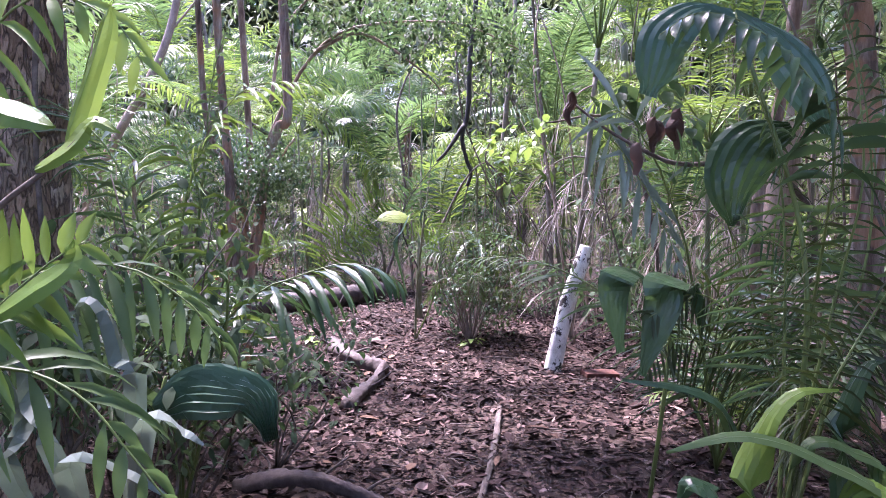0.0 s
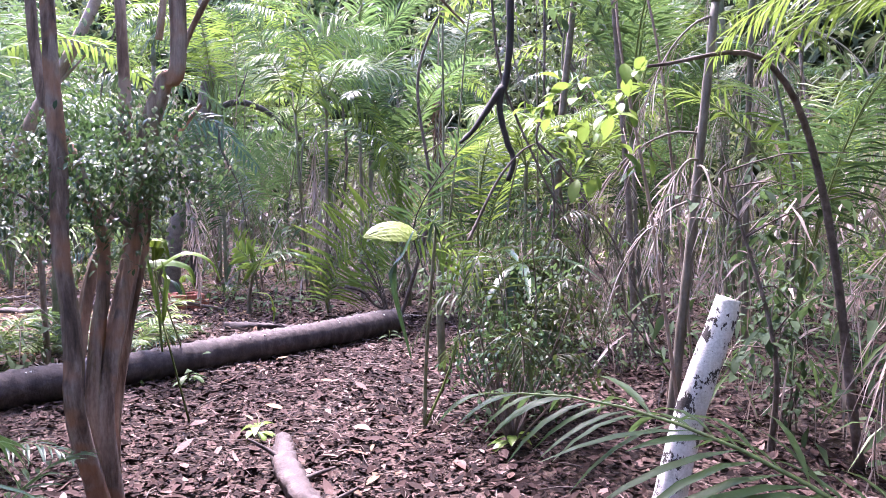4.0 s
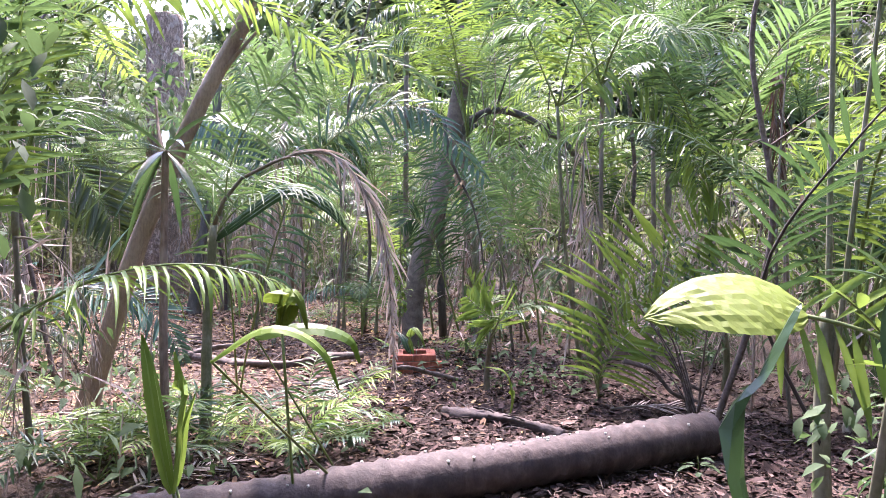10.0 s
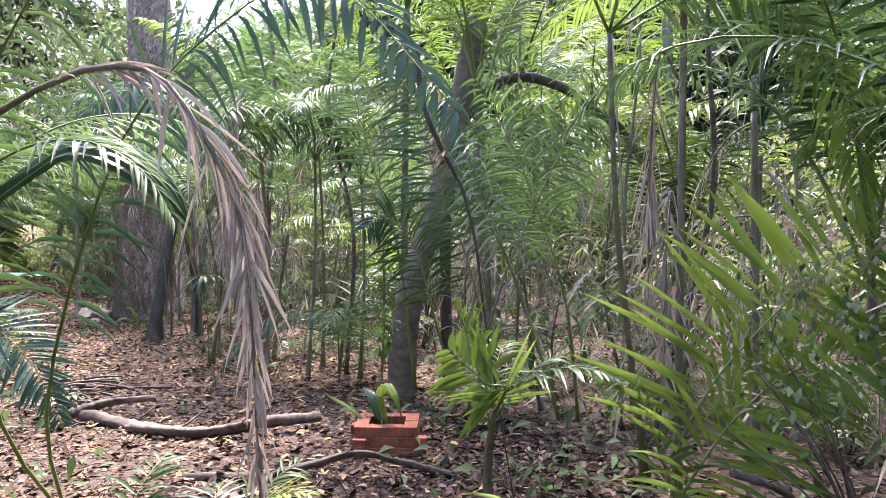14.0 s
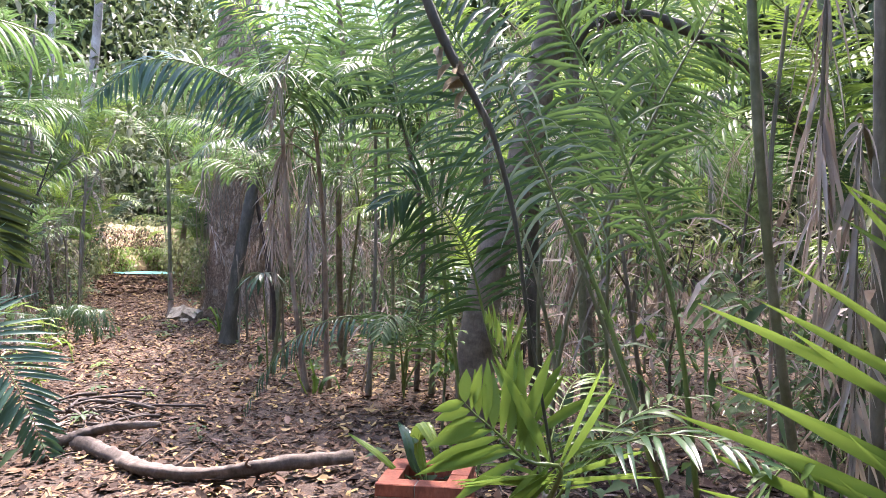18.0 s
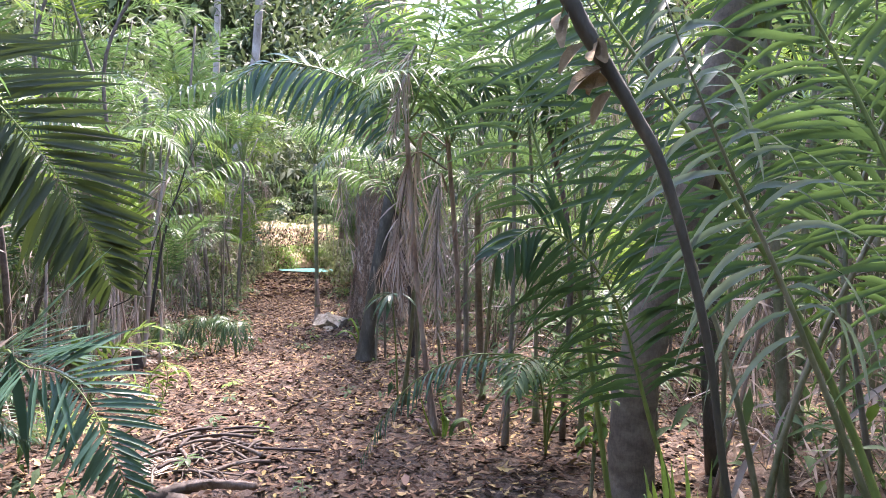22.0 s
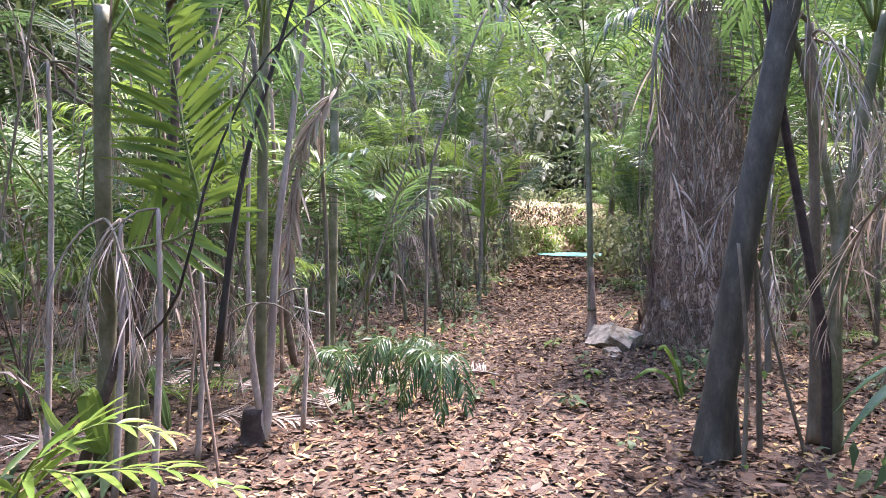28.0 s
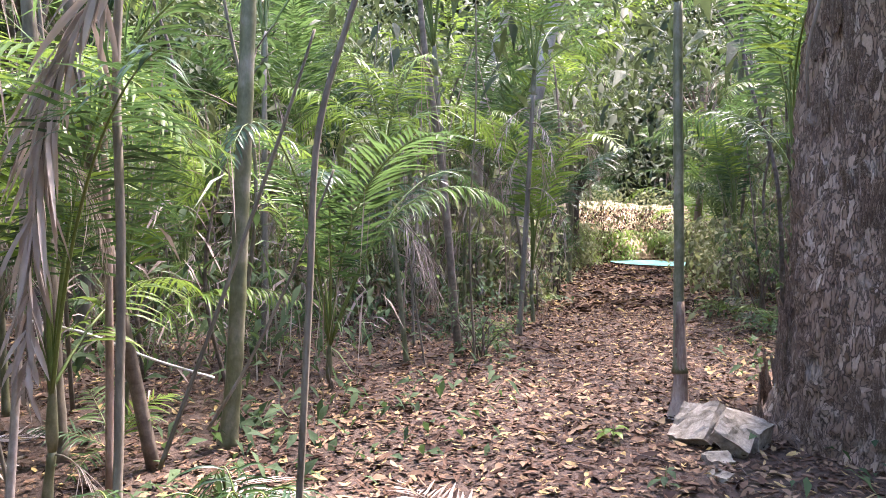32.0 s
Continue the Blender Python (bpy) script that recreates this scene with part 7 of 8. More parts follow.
def stone_mesh(seed, sx, sy, sz):
    g = random.Random(seed)
    bm = bmesh.new()
    bmesh.ops.create_cube(bm, size=1.0)
    bmesh.ops.subdivide_edges(bm, edges=bm.edges[:], cuts=6, use_grid_fill=True)
    for vv in bm.verts:
        c = vv.co.copy()
        c = Vector((c.x * sx, c.y * sy, c.z * sz)) * (1 - 0.03 * (c.length - 0.5))
        vv.co = c + Vector((noise.noise(c * 5 + Vector((seed, 0, 0))), noise.noise(c * 5 + Vector((0, seed, 0))), noise.noise(c * 5 + Vector((0, 0, seed))))) * 0.03 + Vector((noise.noise(c * 22 + Vector((seed, 0, 9))), noise.noise(c * 22 + Vector((9, seed, 0))), noise.noise(c * 22))) * 0.012
    me = bpy.data.meshes.new("stone")
    bm.to_mesh(me)
    bm.free()
    me.materials.append(STONE)
    return me


for k, (x, y, z, a, b, c, s) in enumerate(((-14.78, 17.85, 0.14, 38, -12, 25, (0.3, 0.3, 0.09)), (-14.54, 17.98, 0.13, 28, 35, 60, (0.26, 0.27, 0.08)), (-14.66, 18.12, 0.1, 6, 12, 30, (0.3, 0.22, 0.18)), (-14.1, 17.6, 0.02, 0, 0, 10, (0.14, 0.09, 0.05)), (-14.35, 17.75, 0.03, 8, 0, 80, (0.18, 0.13, 0.06)))):
    ob = tagged(new("stone_block", stone_mesh(k, *s)), "broken grey concrete block at the foot of a palm" if k < 3 else "small grey stone chip on the litter", "stone", "broken blocks")
    ob.matrix_basis = pose(x, y, z, a, b, c)
WP = (-12.25, 13.8, 0.0)
ob = rooted("white_based_palm", "clump palm with white-blotched stems and dead sheaths", "palm", WP)
WB2 = bark_mat("white_sheath", [(0.3, (0.22, 0.17, 0.15)), (0.5, (0.4, 0.34, 0.31)), (0.75, (0.62, 0.58, 0.54))], 5, (1, 1, 0.35), 0.8, 0.005)
for k, (pts, r0, r1, mt) in enumerate((([(-12.23, 13.85, 0.1), (-12.26, 13.8, 0.63), (-12.29, 13.79, 1.27), (-12.3, 13.82, 1.99)], 0.034, 0.008, WB2), ([(-12.24, 13.88, 0.09), (-12.24, 13.93, 0.7), (-12.25, 13.97, 1.27), (-12.24, 14.04, 1.83), (-12.23, 14.19, 2.74), (-12.21, 14.3, 3.19)], 0.034, 0.016, WB2), ([(-12.36, 13.85, 0.14), (-12.39, 13.88, 1.07), (-12.41, 13.91, 2.0), (-12.43, 13.95, 3.01), (-12.44, 13.98, 3.62)], 0.04, 0.036, STEM))):
    limb("stem", [WP] + pts, r0, r1, mt, ob, WP, "", 30, 10, 0.04, 0.0, 0.02)
limb("root_base", [(-12.25, 13.8, -0.05), (-12.26, 13.8, 0.1), (-12.25, 13.8, 0.24)], 0.1, 0.065, LOGB, ob, WP, "", 8, 12, 0.1)
for k, az in enumerate((15, 75, 130, 195, 255, 310)):
    put_frond(ob, LIVE[(k * 3) % 10], pose(-0.1, 0.1, 2.6 + 0.1 * k, 0, 0, az))
for k, az in enumerate((330, 80, 280)):
    put_frond(ob, DRYF[k + 1], pose(0.05, 0.05, 0.95, 0, 10, az) @ Matrix.Scale(0.6, 4), "dead_frond", "dry_leaf_blade")
PL = (-11.7, 12.95, 0.0)
ob = rooted("green_stemmed_palm", "green-stemmed palm with a wide backlit dark green leaf", "palm", PL)
limb("stem", [PL, (-11.7, 13.0, 0.95), (-11.5, 13.02, 1.7), (-11.4, 13.05, 2.6)], 0.05, 0.04, STEM, ob, PL, "", 30, 10, 0, 0, 0.01, 5)
feather(ob, PL, [(-11.4, 13.02, 1.3)] + [(-11.55, 13.25, 1.21), (-11.49, 13.42, 0.84), (-11.47, 13.48, 0.96), (-11.49, 13.48, 1.46), (-11.51, 13.44, 1.92), (-11.56, 13.36, 2.45), (-11.59, 13.32, 2.95)][3:], 350, LIME, RACHIS, True, count=40, ll=0.44, lw=0.044, droop=0.15, start=0.05, fwd=0.5, nrm=(0.9, -0.1, 0.2))
for k, az in enumerate((35, 110, 180, 240, 330)):
    put_frond(ob, LIVE[(k * 3 + 1) % 10], pose(0.25, 0.1, 2.4, 0, 0, az))
for k, az in enumerate((300, 20)):
    put_frond(ob, DRYF[k], pose(0.3, 0.08, 1.5, 0, 6, az) @ Matrix.Scale(0.8, 4), "dead_frond", "dry_leaf_blade")
b = (-10.9, 13.95, 0.0)
ob = rooted("black_leaf_stalk", "black slanting leaf stalk rising beside the white palm", "palm stalk", b)
feather(ob, b, [(-10.83, 13.58, 0.82), (-10.83, 13.66, 1.4), (-10.81, 13.74, 1.82), (-10.79, 13.88, 2.27), (-10.76, 13.99, 2.62), (-10.72, 14.17, 2.99)], 351, DEEP, BLACK, False, count=24, ll=0.4, lw=0.03, start=0.75, thick=0.022)
DP = (-13.45, 14.3, 0.0)
ob = rooted("dead_frond_palm", "thin pale stem with a pinkish dead frond hanging from it", "palm", DP)
limb("stem", [(-13.45, 14.48, 0.2), (-13.51, 14.49, 1.38), (-13.55, 14.47, 2.09), (-13.58, 14.5, 2.8), (-13.6, 14.52, 3.16)], 0.02, 0.016, DRYST, ob, DP, "", 40, 7, 0.2)
feather(ob, DP, [(-13.39, 14.71, 2.76), (-13.42, 14.54, 2.55), (-13.45, 14.35, 2.24), (-13.45, 14.23, 1.86), (-13.44, 14.18, 1.38), (-13.41, 14.16, 0.79)], 352, DEAD, DRYST, True, "dead_frond", "pinkish-grey dead frond", count=95, ll=0.46, lw=0.044, droop=0.4, rise_=-0.1, start=0.08, dead=0.25, fwd=2.2, nrm=(0.96, -0.28, 0.1))
for label, base, pts, r0, r1, mt in (("thin straight stem rising beside the trail", (-12.95, 15.25, 0), [(-12.95, 15.18, 0.05), (-13.0, 15.24, 1.21), (-13.02, 15.27, 1.78), (-13.02, 15.38, 2.21), (-13.0, 15.56, 2.71), (-12.98, 15.78, 3.24)], 0.014, 0.009, DRYST),
                               ("thin pinkish bare stem among the palms", (-14.5, 14.1, 0), [(-14.56, 14.19, 0.01), (-14.6, 14.19, 1.16), (-14.63, 14.16, 2.09), (-14.66, 14.14, 2.89), (-14.67, 14.13, 3.33)], 0.022, 0.018, PINK),
                               ("thin slanting dead stem across the trail side", (-13.6, 14.6, 0), [(-13.42, 14.65, 0.48), (-13.4, 14.87, 1.09), (-13.38, 15.12, 1.8), (-13.37, 15.27, 2.27)], 0.01, 0.006, DRYST),
                               ("thin slanting dead stick leaning on a palm", (-13.5, 14.2, 0), [(-14.47, 14.72, 0.35), (-14.44, 14.94, 0.72), (-14.4, 15.18, 1.22), (-14.37, 15.4, 1.78)], 0.012, 0.007, DRYST),
                               ("pale thin pole lying aslant over the litter", (-14.9, 13.9, 0.1), [(-15.36, 13.43, 0.89), (-15.26, 13.89, 0.79), (-15.17, 14.3, 0.63), (-15.09, 14.69, 0.51)], 0.01, 0.008, WHITE)):
    ob = rooted("bare_stem", label, "stem", base, "bare thin stems")
    limb("stem", pts, r0, r1, mt, ob, base, "", 30, 6, 0.1)
b = (-15.3, 14.75, 0.0)
ob = rooted("slender_palm", "green slender palm with a whitish blotched foot", "palm", b, "slender palms of the forest")
limb("stem", [b, (-15.3, 14.8, 0.6), (-15.35, 14.85, 1.8), (-15.4, 14.9, 3.2)], 0.055, 0.05, STEM, ob, b, "", 36, 10, 0, 0, 0.02, 4)
for k, az in enumerate((35, 110, 180, 240, 330)):
    put_frond(ob, LIVE[(k * 3 + 2) % 10], pose(-0.1, 0.15, 3.1, 0, 0, az))
for k, (x, y, s, sc) in enumerate(((-12.9, 15.0, 2, 1.0), (-12.3, 15.15, 1, 0.95), (-13.3, 15.0, 0, 0.8), (-13.0, 14.6, 2, 0.8))):
    ob = rooted("drooping_seedling", "low palm seedling with drooping fine green leaves", "palm seedling", (x, y, 0.0), "drooping seedlings by the trail")
    g = random.Random(k)
    for j in range(4 + k % 2):
        a = g.uniform(3.6, 7.2)
        L = g.uniform(0.4, 0.75) * sc
        feather(ob, (x, y, 0), [(x, y, 0), (x + 0.1 * math.cos(a), y + 0.1 * math.sin(a), 0.5 * sc), (x + L * 0.6 * math.cos(a), y + L * 0.6 * math.sin(a), 0.56 * sc), (x + L * math.cos(a), y + L * math.sin(a), 0.2 * sc)], 360 + k * 7 + j, DEEP, RACHIS, False, count=22, ll=0.26, lw=0.016, droop=0.9, start=0.4, thick=0.006)

# the left of the trail: great fronds close by
TF = (-9.2, 11.1, 0.0)
ob = rooted("great_palm", "palm with great fronds hanging over the trail side, painted dark as backlit shade", "palm", TF)
limb("stem", [TF, (-9.2, 11.15, 1.2), (-9.1, 11.25, 2.6)], 0.07, 0.06, BROWN, ob, TF, "", 30, 10, 0, 0, 0.03, 3)
feather(ob, TF, [(-9.1, 11.25, 2.6), (-8.83, 11.3, 3.23), (-8.6, 11.67, 2.88), (-8.4, 11.97, 2.5), (-8.27, 12.2, 2.13), (-8.16, 12.39, 1.72), (-8.12, 12.53, 1.34)], 370, SHADED_OLIVE, RACHIS, True, count=60, ll=0.9, lw=0.06, droop=0.12, rise_=0.0, start=0.22, fwd=0.3, nrm=(0.95, -0.2, 0.2), n=5)
feather(ob, TF, [(-9.1, 11.25, 2.6), (-8.35, 10.69, 2.97), (-8.04, 11.05, 2.55), (-7.88, 11.33, 2.14), (-7.78, 11.5, 1.7)], 371, SHADED_OLIVE, RACHIS, False, count=34, ll=0.66, lw=0.05, droop=0.4, rise_=0.0, start=0.2, fwd=0.45, nrm=(0.95, -0.2, 0.2))
feather(ob, TF, [(-9.2, 11.2, 0.1), (-8.6, 11.8, 0.85), (-7.66, 11.9, 0.87), (-7.4, 12.08, 0.83), (-7.16, 12.21, 0.61), (-6.99, 12.29, 0.34), (-6.89, 12.36, 0.04)], 372, TEAL, RACHIS, True, count=56, ll=0.6, lw=0.034, droop=0.15, rise_=0.0, start=0.36, fwd=0.35, nrm=(0.9, -0.2, 0.5), n=5)
feather(ob, TF, [(-9.1, 11.3, 1.6), (-8.8, 11.8, 1.9)] + [(-8.87, 11.52, 2.03), (-8.85, 11.54, 1.69), (-8.84, 11.54, 1.28), (-8.83, 11.55, 0.91)], 373, GREEN, RACHIS, False, count=36, ll=0.4, lw=0.026, droop=0.3, start=0.2, fwd=0.1)
palmate(ob, TF, (-7.94, 11.86, 0.93), [(-0.45, -0.9, 0.0), (-0.3, -0.9, -0.25), (-0.1, -0.75, -0.6), (0.1, -0.55, -0.8), (0.2, -0.25, -1), (0.3, 0.1, -1), (0.3, 0.4, -0.8), (0.2, 0.8, -0.4), (0.3, 0.9, 0.1), (0.0, 0.3, 0.4), (0.2, -0.7, 0.3)], 1.0, 0.075, TEAL, 0.12)
for k, az in enumerate((140, 200, 260, 310)):
    put_frond(ob, LIVE[(k * 3) % 10], pose(-0.05, 0, 2.5, 0, 0, az) @ Matrix.Scale(1.1, 4))
b = (-8.9, 12.75, 0.0)
ob = rooted("bright_seedling", "bright green palm seedling beside the stick heap", "palm seedling", b)
for k, pts in enumerate(([(-8.74, 13.03, 0.24), (-8.77, 12.94, 0.45), (-8.74, 13.06, 0.6), (-8.68, 13.23, 0.57), (-8.66, 13.28, 0.39)], [(-8.74, 13.03, 0.24), (-8.79, 12.89, 0.45), (-8.86, 12.69, 0.57), (-8.9, 12.55, 0.51)], [(-8.74, 13.03, 0.24), (-8.72, 13.11, 0.51), (-8.74, 13.06, 0.75), (-8.7, 13.17, 0.78)])):
    feather(ob, b, [b] + pts, 380 + k, LIME, RACHIS, False, count=15, ll=0.26, lw=0.026, droop=0.5, start=0.3, thick=0.007)
AP = (-11.6, 13.1, 0.0)
ob = rooted("arching_palm", "thin palm with one leaf arching over the trail", "palm", AP)
limb("stem", [AP, (-11.6, 13.15, 0.8)], 0.04, 0.03, STEM, ob, AP, "", 10)
feather(ob, AP, [(-11.6, 13.15, 0.8)] + [(-10.68, 13.41, 1.13), (-10.63, 13.59, 1.76), (-10.54, 13.89, 2.28), (-10.38, 14.4, 2.59), (-10.25, 14.78, 2.43), (-10.17, 15.02, 2.09)], 385, GREEN, BLACK, False, count=30, ll=0.36, lw=0.022, droop=0.9, rise_=-0.2, start=0.45, fwd=0.3, thick=0.009)

for k, (x, y) in enumerate(((-8.21, 11.32), (-9.41, 10.85), (-9.86, 11.51), (-8.4, 10.67))):
    b = (x, y, 0.0)
    ob = rooted("low_palm", "low dark palm spreading over the litter", "palm seedling", b, "low palms left of the trail")
    g = random.Random(910 + k)
    for j in range(7):
        a, h = j * 0.9 + g.uniform(-0.2, 0.2), g.uniform(0.35, 0.75)
        feather(ob, b, [b, (x + 0.12 * math.cos(a), y + 0.12 * math.sin(a), h * 0.75), (x + 0.4 * math.cos(a), y + 0.4 * math.sin(a), h), (x + 0.75 * math.cos(a), y + 0.75 * math.sin(a), h * 0.6)], 920 + 7 * k + j, (SHADED_OLIVE, DEEP, TEAL)[j % 3], RACHIS, False, count=22, ll=0.32, lw=0.024, droop=0.6, start=0.35, thick=0.007)

# the right of the trail: saplings and arching fronds
UP = (-7.4, 15.25, 0.0)
ob = rooted("shaggy_palm", "tall palm with a green arching leaf and grey dead fronds", "palm", UP)
limb("stem", [UP, (-7.4, 15.22, 1.4), (-7.45, 15.15, 2.6)], 0.024, 0.02, BROWN, ob, UP, "", 30, 8, 0, 0, 0.02, 3)
feather(ob, UP, [(-7.45, 15.15, 2.55)] + [(-7.76, 15.26, 2.53), (-7.93, 14.94, 2.93), (-8.15, 14.54, 3.15), (-8.4, 14.06, 3.27), (-8.65, 13.58, 3.13), (-8.81, 13.26, 2.97)], 390, GREEN, RACHIS, True, count=32, ll=0.55, lw=0.042, droop=0.9, rise_=-0.2, start=0.12, fwd=0.3, nrm=(0.8, -0.55, 0.6))
for k, (dx, dy) in enumerate(((-0.25, -0.1), (-0.1, -0.3), (0.15, -0.2))):
    z = 2.5 - 0.2 * k
    feather(ob, UP, [(-7.45, 15.15, z), (-7.45 + dx, 15.15 + dy, z + 0.12), (-7.45 + dx * 1.4, 15.15 + dy * 1.4, z - 0.6), (-7.45 + dx * 1.3, 15.15 + dy * 1.3, z - 1.2)], 391 + k, DEAD, DRYST, False, "dead_frond", "grey dead frond", count=70, ll=0.42, lw=0.026, droop=0.5, rise_=-0.1, start=0.15, dead=0.4, fwd=2.3, nrm=(0.75, -0.65, 0.15))
for k, az in enumerate((0, 70, 240, 300)):
    put_frond(ob, LIVE[(k * 3 + 2) % 10], pose(-0.05, -0.08, 2.5, 0, 0, az))
DR = (-6.3, 15.2, 0.0)
ob = rooted("feather_palm", "low palm with a dark green leaf drooping to the trail", "palm", DR)
feather(ob, DR, [DR, (-6.25, 15.2, 0.4)] + [(-6.29, 15.19, 0.67), (-6.44, 14.92, 0.81), (-6.63, 14.54, 0.78), (-6.82, 14.17, 0.5), (-6.95, 13.89, -0.03)], 395, TEAL, RACHIS, True, count=36, ll=0.32, lw=0.026, droop=0.9, rise_=-0.1, start=0.25, fwd=0.5)
for k, az in enumerate((40, 100, 300, 350)):
    put_frond(ob, LIVE[(k * 3 + 1) % 10], pose(0, 0, 0.1, 0, -10, az))
for k, (x, y) in enumerate(((-6.3, 15.6), (-6.7, 15.15), (-7.1, 15.9), (-8.5, 15.4), (-8.75, 15.75), (-8.2, 16.2), (-9.3, 16.5))):
    b = (x, y, 0.0)
    ob = rooted("slender_palm", "thin grey-green palm stem beside the trail", "palm", b, "slender palms of the forest")
    g = random.Random(400 + k)
    h = g.uniform(1.8, 3.2)
    t = (x + g.uniform(-0.2, 0.2), y + g.uniform(-0.2, 0.2), h)
    limb("stem", [b, (x + g.uniform(-0.08, 0.08), y + g.uniform(-0.08, 0.08), h * 0.5), t], g.uniform(0.015, 0.024), 0.014, DRYST if k % 3 == 1 else STEM, ob, b, "", 26, 8, 0.1, 0, 0.02, 3)
    for j in range(5):
        put_frond(ob, LIVE[(k * 3 + j) % 10], Matrix.Translation(np.subtract(t, b)) @ pose(0, 0, 0, 0, 0, j * 72 + g.uniform(0, 40)) @ Matrix.Scale(0.85, 4))
    for j in range(2):
        put_frond(ob, DRYF[(k + j) % 5], Matrix.Translation(np.subtract(t, b)) @ pose(0, 0, -0.3, 0, 0, g.uniform(0, 360)) @ Matrix.Scale(0.6, 4), "dead_frond", "dry_leaf_blade")
FN = (-8.45, 15.3, 0.0)
ob = rooted("fan_palm_seedling", "young fan palm with one blue-green fan leaf", "palm seedling", FN)
limb("leaf_stalk", [FN, (-8.46, 15.28, 0.6), (-8.48, 15.25, 1.14)], 0.01, 0.007, RACHIS, ob, FN, "", 10)
palmate(ob, FN, (-8.48, 15.25, 1.14), [(math.cos(a), math.sin(a), s) for a, s in ((3.6, 0.3), (4.0, 0.1), (4.4, 0.0), (4.8, -0.2), (5.2, -0.1), (5.6, 0.1), (6.0, 0.3), (0.2, 0.3), (4.2, -0.5), (4.9, -0.6), (5.4, -0.5))], 0.4, 0.05, DEEP, 0.6)
VG = (-5.25, 14.5, 0.0)
ob = rooted("climbing_vine", "bright green climbing vine on a thin upright stem", "vine", VG)
limb("stem", [VG, (-5.28, 14.6, 0.8), (-5.2, 14.45, 1.6), (-5.3, 14.5, 2.4)], 0.012, 0.006, STEM, ob, VG, "", 20)
for k in range(8):
    cluster(ob, VG, (-5.25 + 0.04 * math.sin(k), 14.5 + 0.03 * k % 0.1, 0.5 + 0.12 * k), 0.09, 16, 0.09, LIME, 410 + k)
SR = (-10.85, 17.15, 0.0)
ob = rooted("clumping_palm", "clump palm of leaning green and brown stems", "palm", SR)
for k, (pts, r0, mt) in enumerate((([(-10.83, 17.17, -0.27), (-10.85, 17.19, 0.57), (-10.9, 17.1, 1.24), (-10.97, 16.98, 2.05), (-11.03, 16.87, 2.96)], 0.035, LOGB), ([(-10.82, 17.24, -0.06), (-10.84, 17.26, 1.06), (-10.83, 17.42, 1.94), (-10.8, 17.59, 2.74)], 0.045, STEM), ([(-10.83, 17.21, -0.06), (-10.85, 17.27, 1.24), (-10.91, 17.15, 2.12), (-10.97, 17.03, 2.65)], 0.03, STEM), ([(-10.96, 16.79, -0.13), (-10.98, 16.79, 0.72), (-11.0, 16.78, 1.31)], 0.02, DRYST), ([(-10.85, 17.1, -0.2), (-10.94, 16.92, 0.57), (-11.01, 16.77, 1.31)], 0.013, DRYST))):
    limb("stem", pts, r0, r0 * 0.7, mt, ob, SR, "", 24, 8, 0.05)
for k, az in enumerate((20, 80, 140, 200, 260, 320)):
    put_frond(ob, LIVE[(k * 3) % 10], pose(0.1, 0.3, 2.6, 0, 0, az))

OP = (-7.3, 14.9, 0.0)
ob = rooted("overarching_palm", "palm with a leaf arching over the trail and dead tufts", "palm", OP)
limb("stem", [OP, (-7.35, 14.75, 1.3), (-7.25, 14.57, 2.62)], 0.024, 0.02, BROWN, ob, OP, "", 30, 9, 0.1, 0, 0.03, 3)
feather(ob, OP, [(-7.2, 14.63, 2.44), (-7.42, 14.41, 2.83), (-7.66, 14.04, 3.06), (-7.93, 13.64, 3.1), (-8.17, 13.28, 2.77)], 850, TEAL, RACHIS, False, count=44, ll=0.62, lw=0.036, droop=0.8, start=0.1, fwd=0.35, rise_=-0.05, nrm=(0.6, -0.6, 0.7))
feather(ob, OP, [(-7.25, 14.57, 2.62), (-6.96, 14.7, 3.38), (-6.73, 14.77, 4.05)], 851, GREEN, RACHIS, False, count=44, ll=0.62, lw=0.036, droop=0.8, start=0.1, fwd=0.35, rise_=-0.05, nrm=(0.6, -0.6, 0.7))
feather(ob, OP, [(-7.25, 14.57, 2.62), (-7.57, 14.39, 3.55), (-7.88, 14.23, 4.11)], 852, GREEN, RACHIS, False, count=44, ll=0.62, lw=0.036, droop=0.8, start=0.1, fwd=0.35, rise_=-0.05, nrm=(0.6, -0.6, 0.7))
feather(ob, OP, [(-7.25, 14.57, 2.62), (-6.98, 14.97, 3.13), (-6.67, 15.4, 3.1), (-6.52, 15.7, 2.54)], 853, DEEP, RACHIS, False, count=44, ll=0.62, lw=0.036, droop=0.8, start=0.1, fwd=0.35, rise_=-0.05, nrm=(0.6, -0.6, 0.7))
feather(ob, OP, [(-7.25, 14.57, 2.62), (-7.84, 15.1, 3.54), (-8.77, 15.31, 4.03), (-9.63, 15.33, 3.68)], 854, GREEN, RACHIS, False, count=44, ll=0.62, lw=0.036, droop=0.8, start=0.1, fwd=0.35, rise_=-0.05, nrm=(0.6, -0.6, 0.7))
feather(ob, OP, [(-7.11, 14.56, 3.23), (-7.19, 14.49, 2.93), (-7.25, 14.44, 2.53)], 860, DEAD, DRYST, False, "dead_frond", "grey dead frond", count=40, ll=0.36, lw=0.022, droop=0.5, rise_=-0.1, start=0.02, dead=0.4, fwd=2.0, nrm=(0.7, -0.7, 0.15))
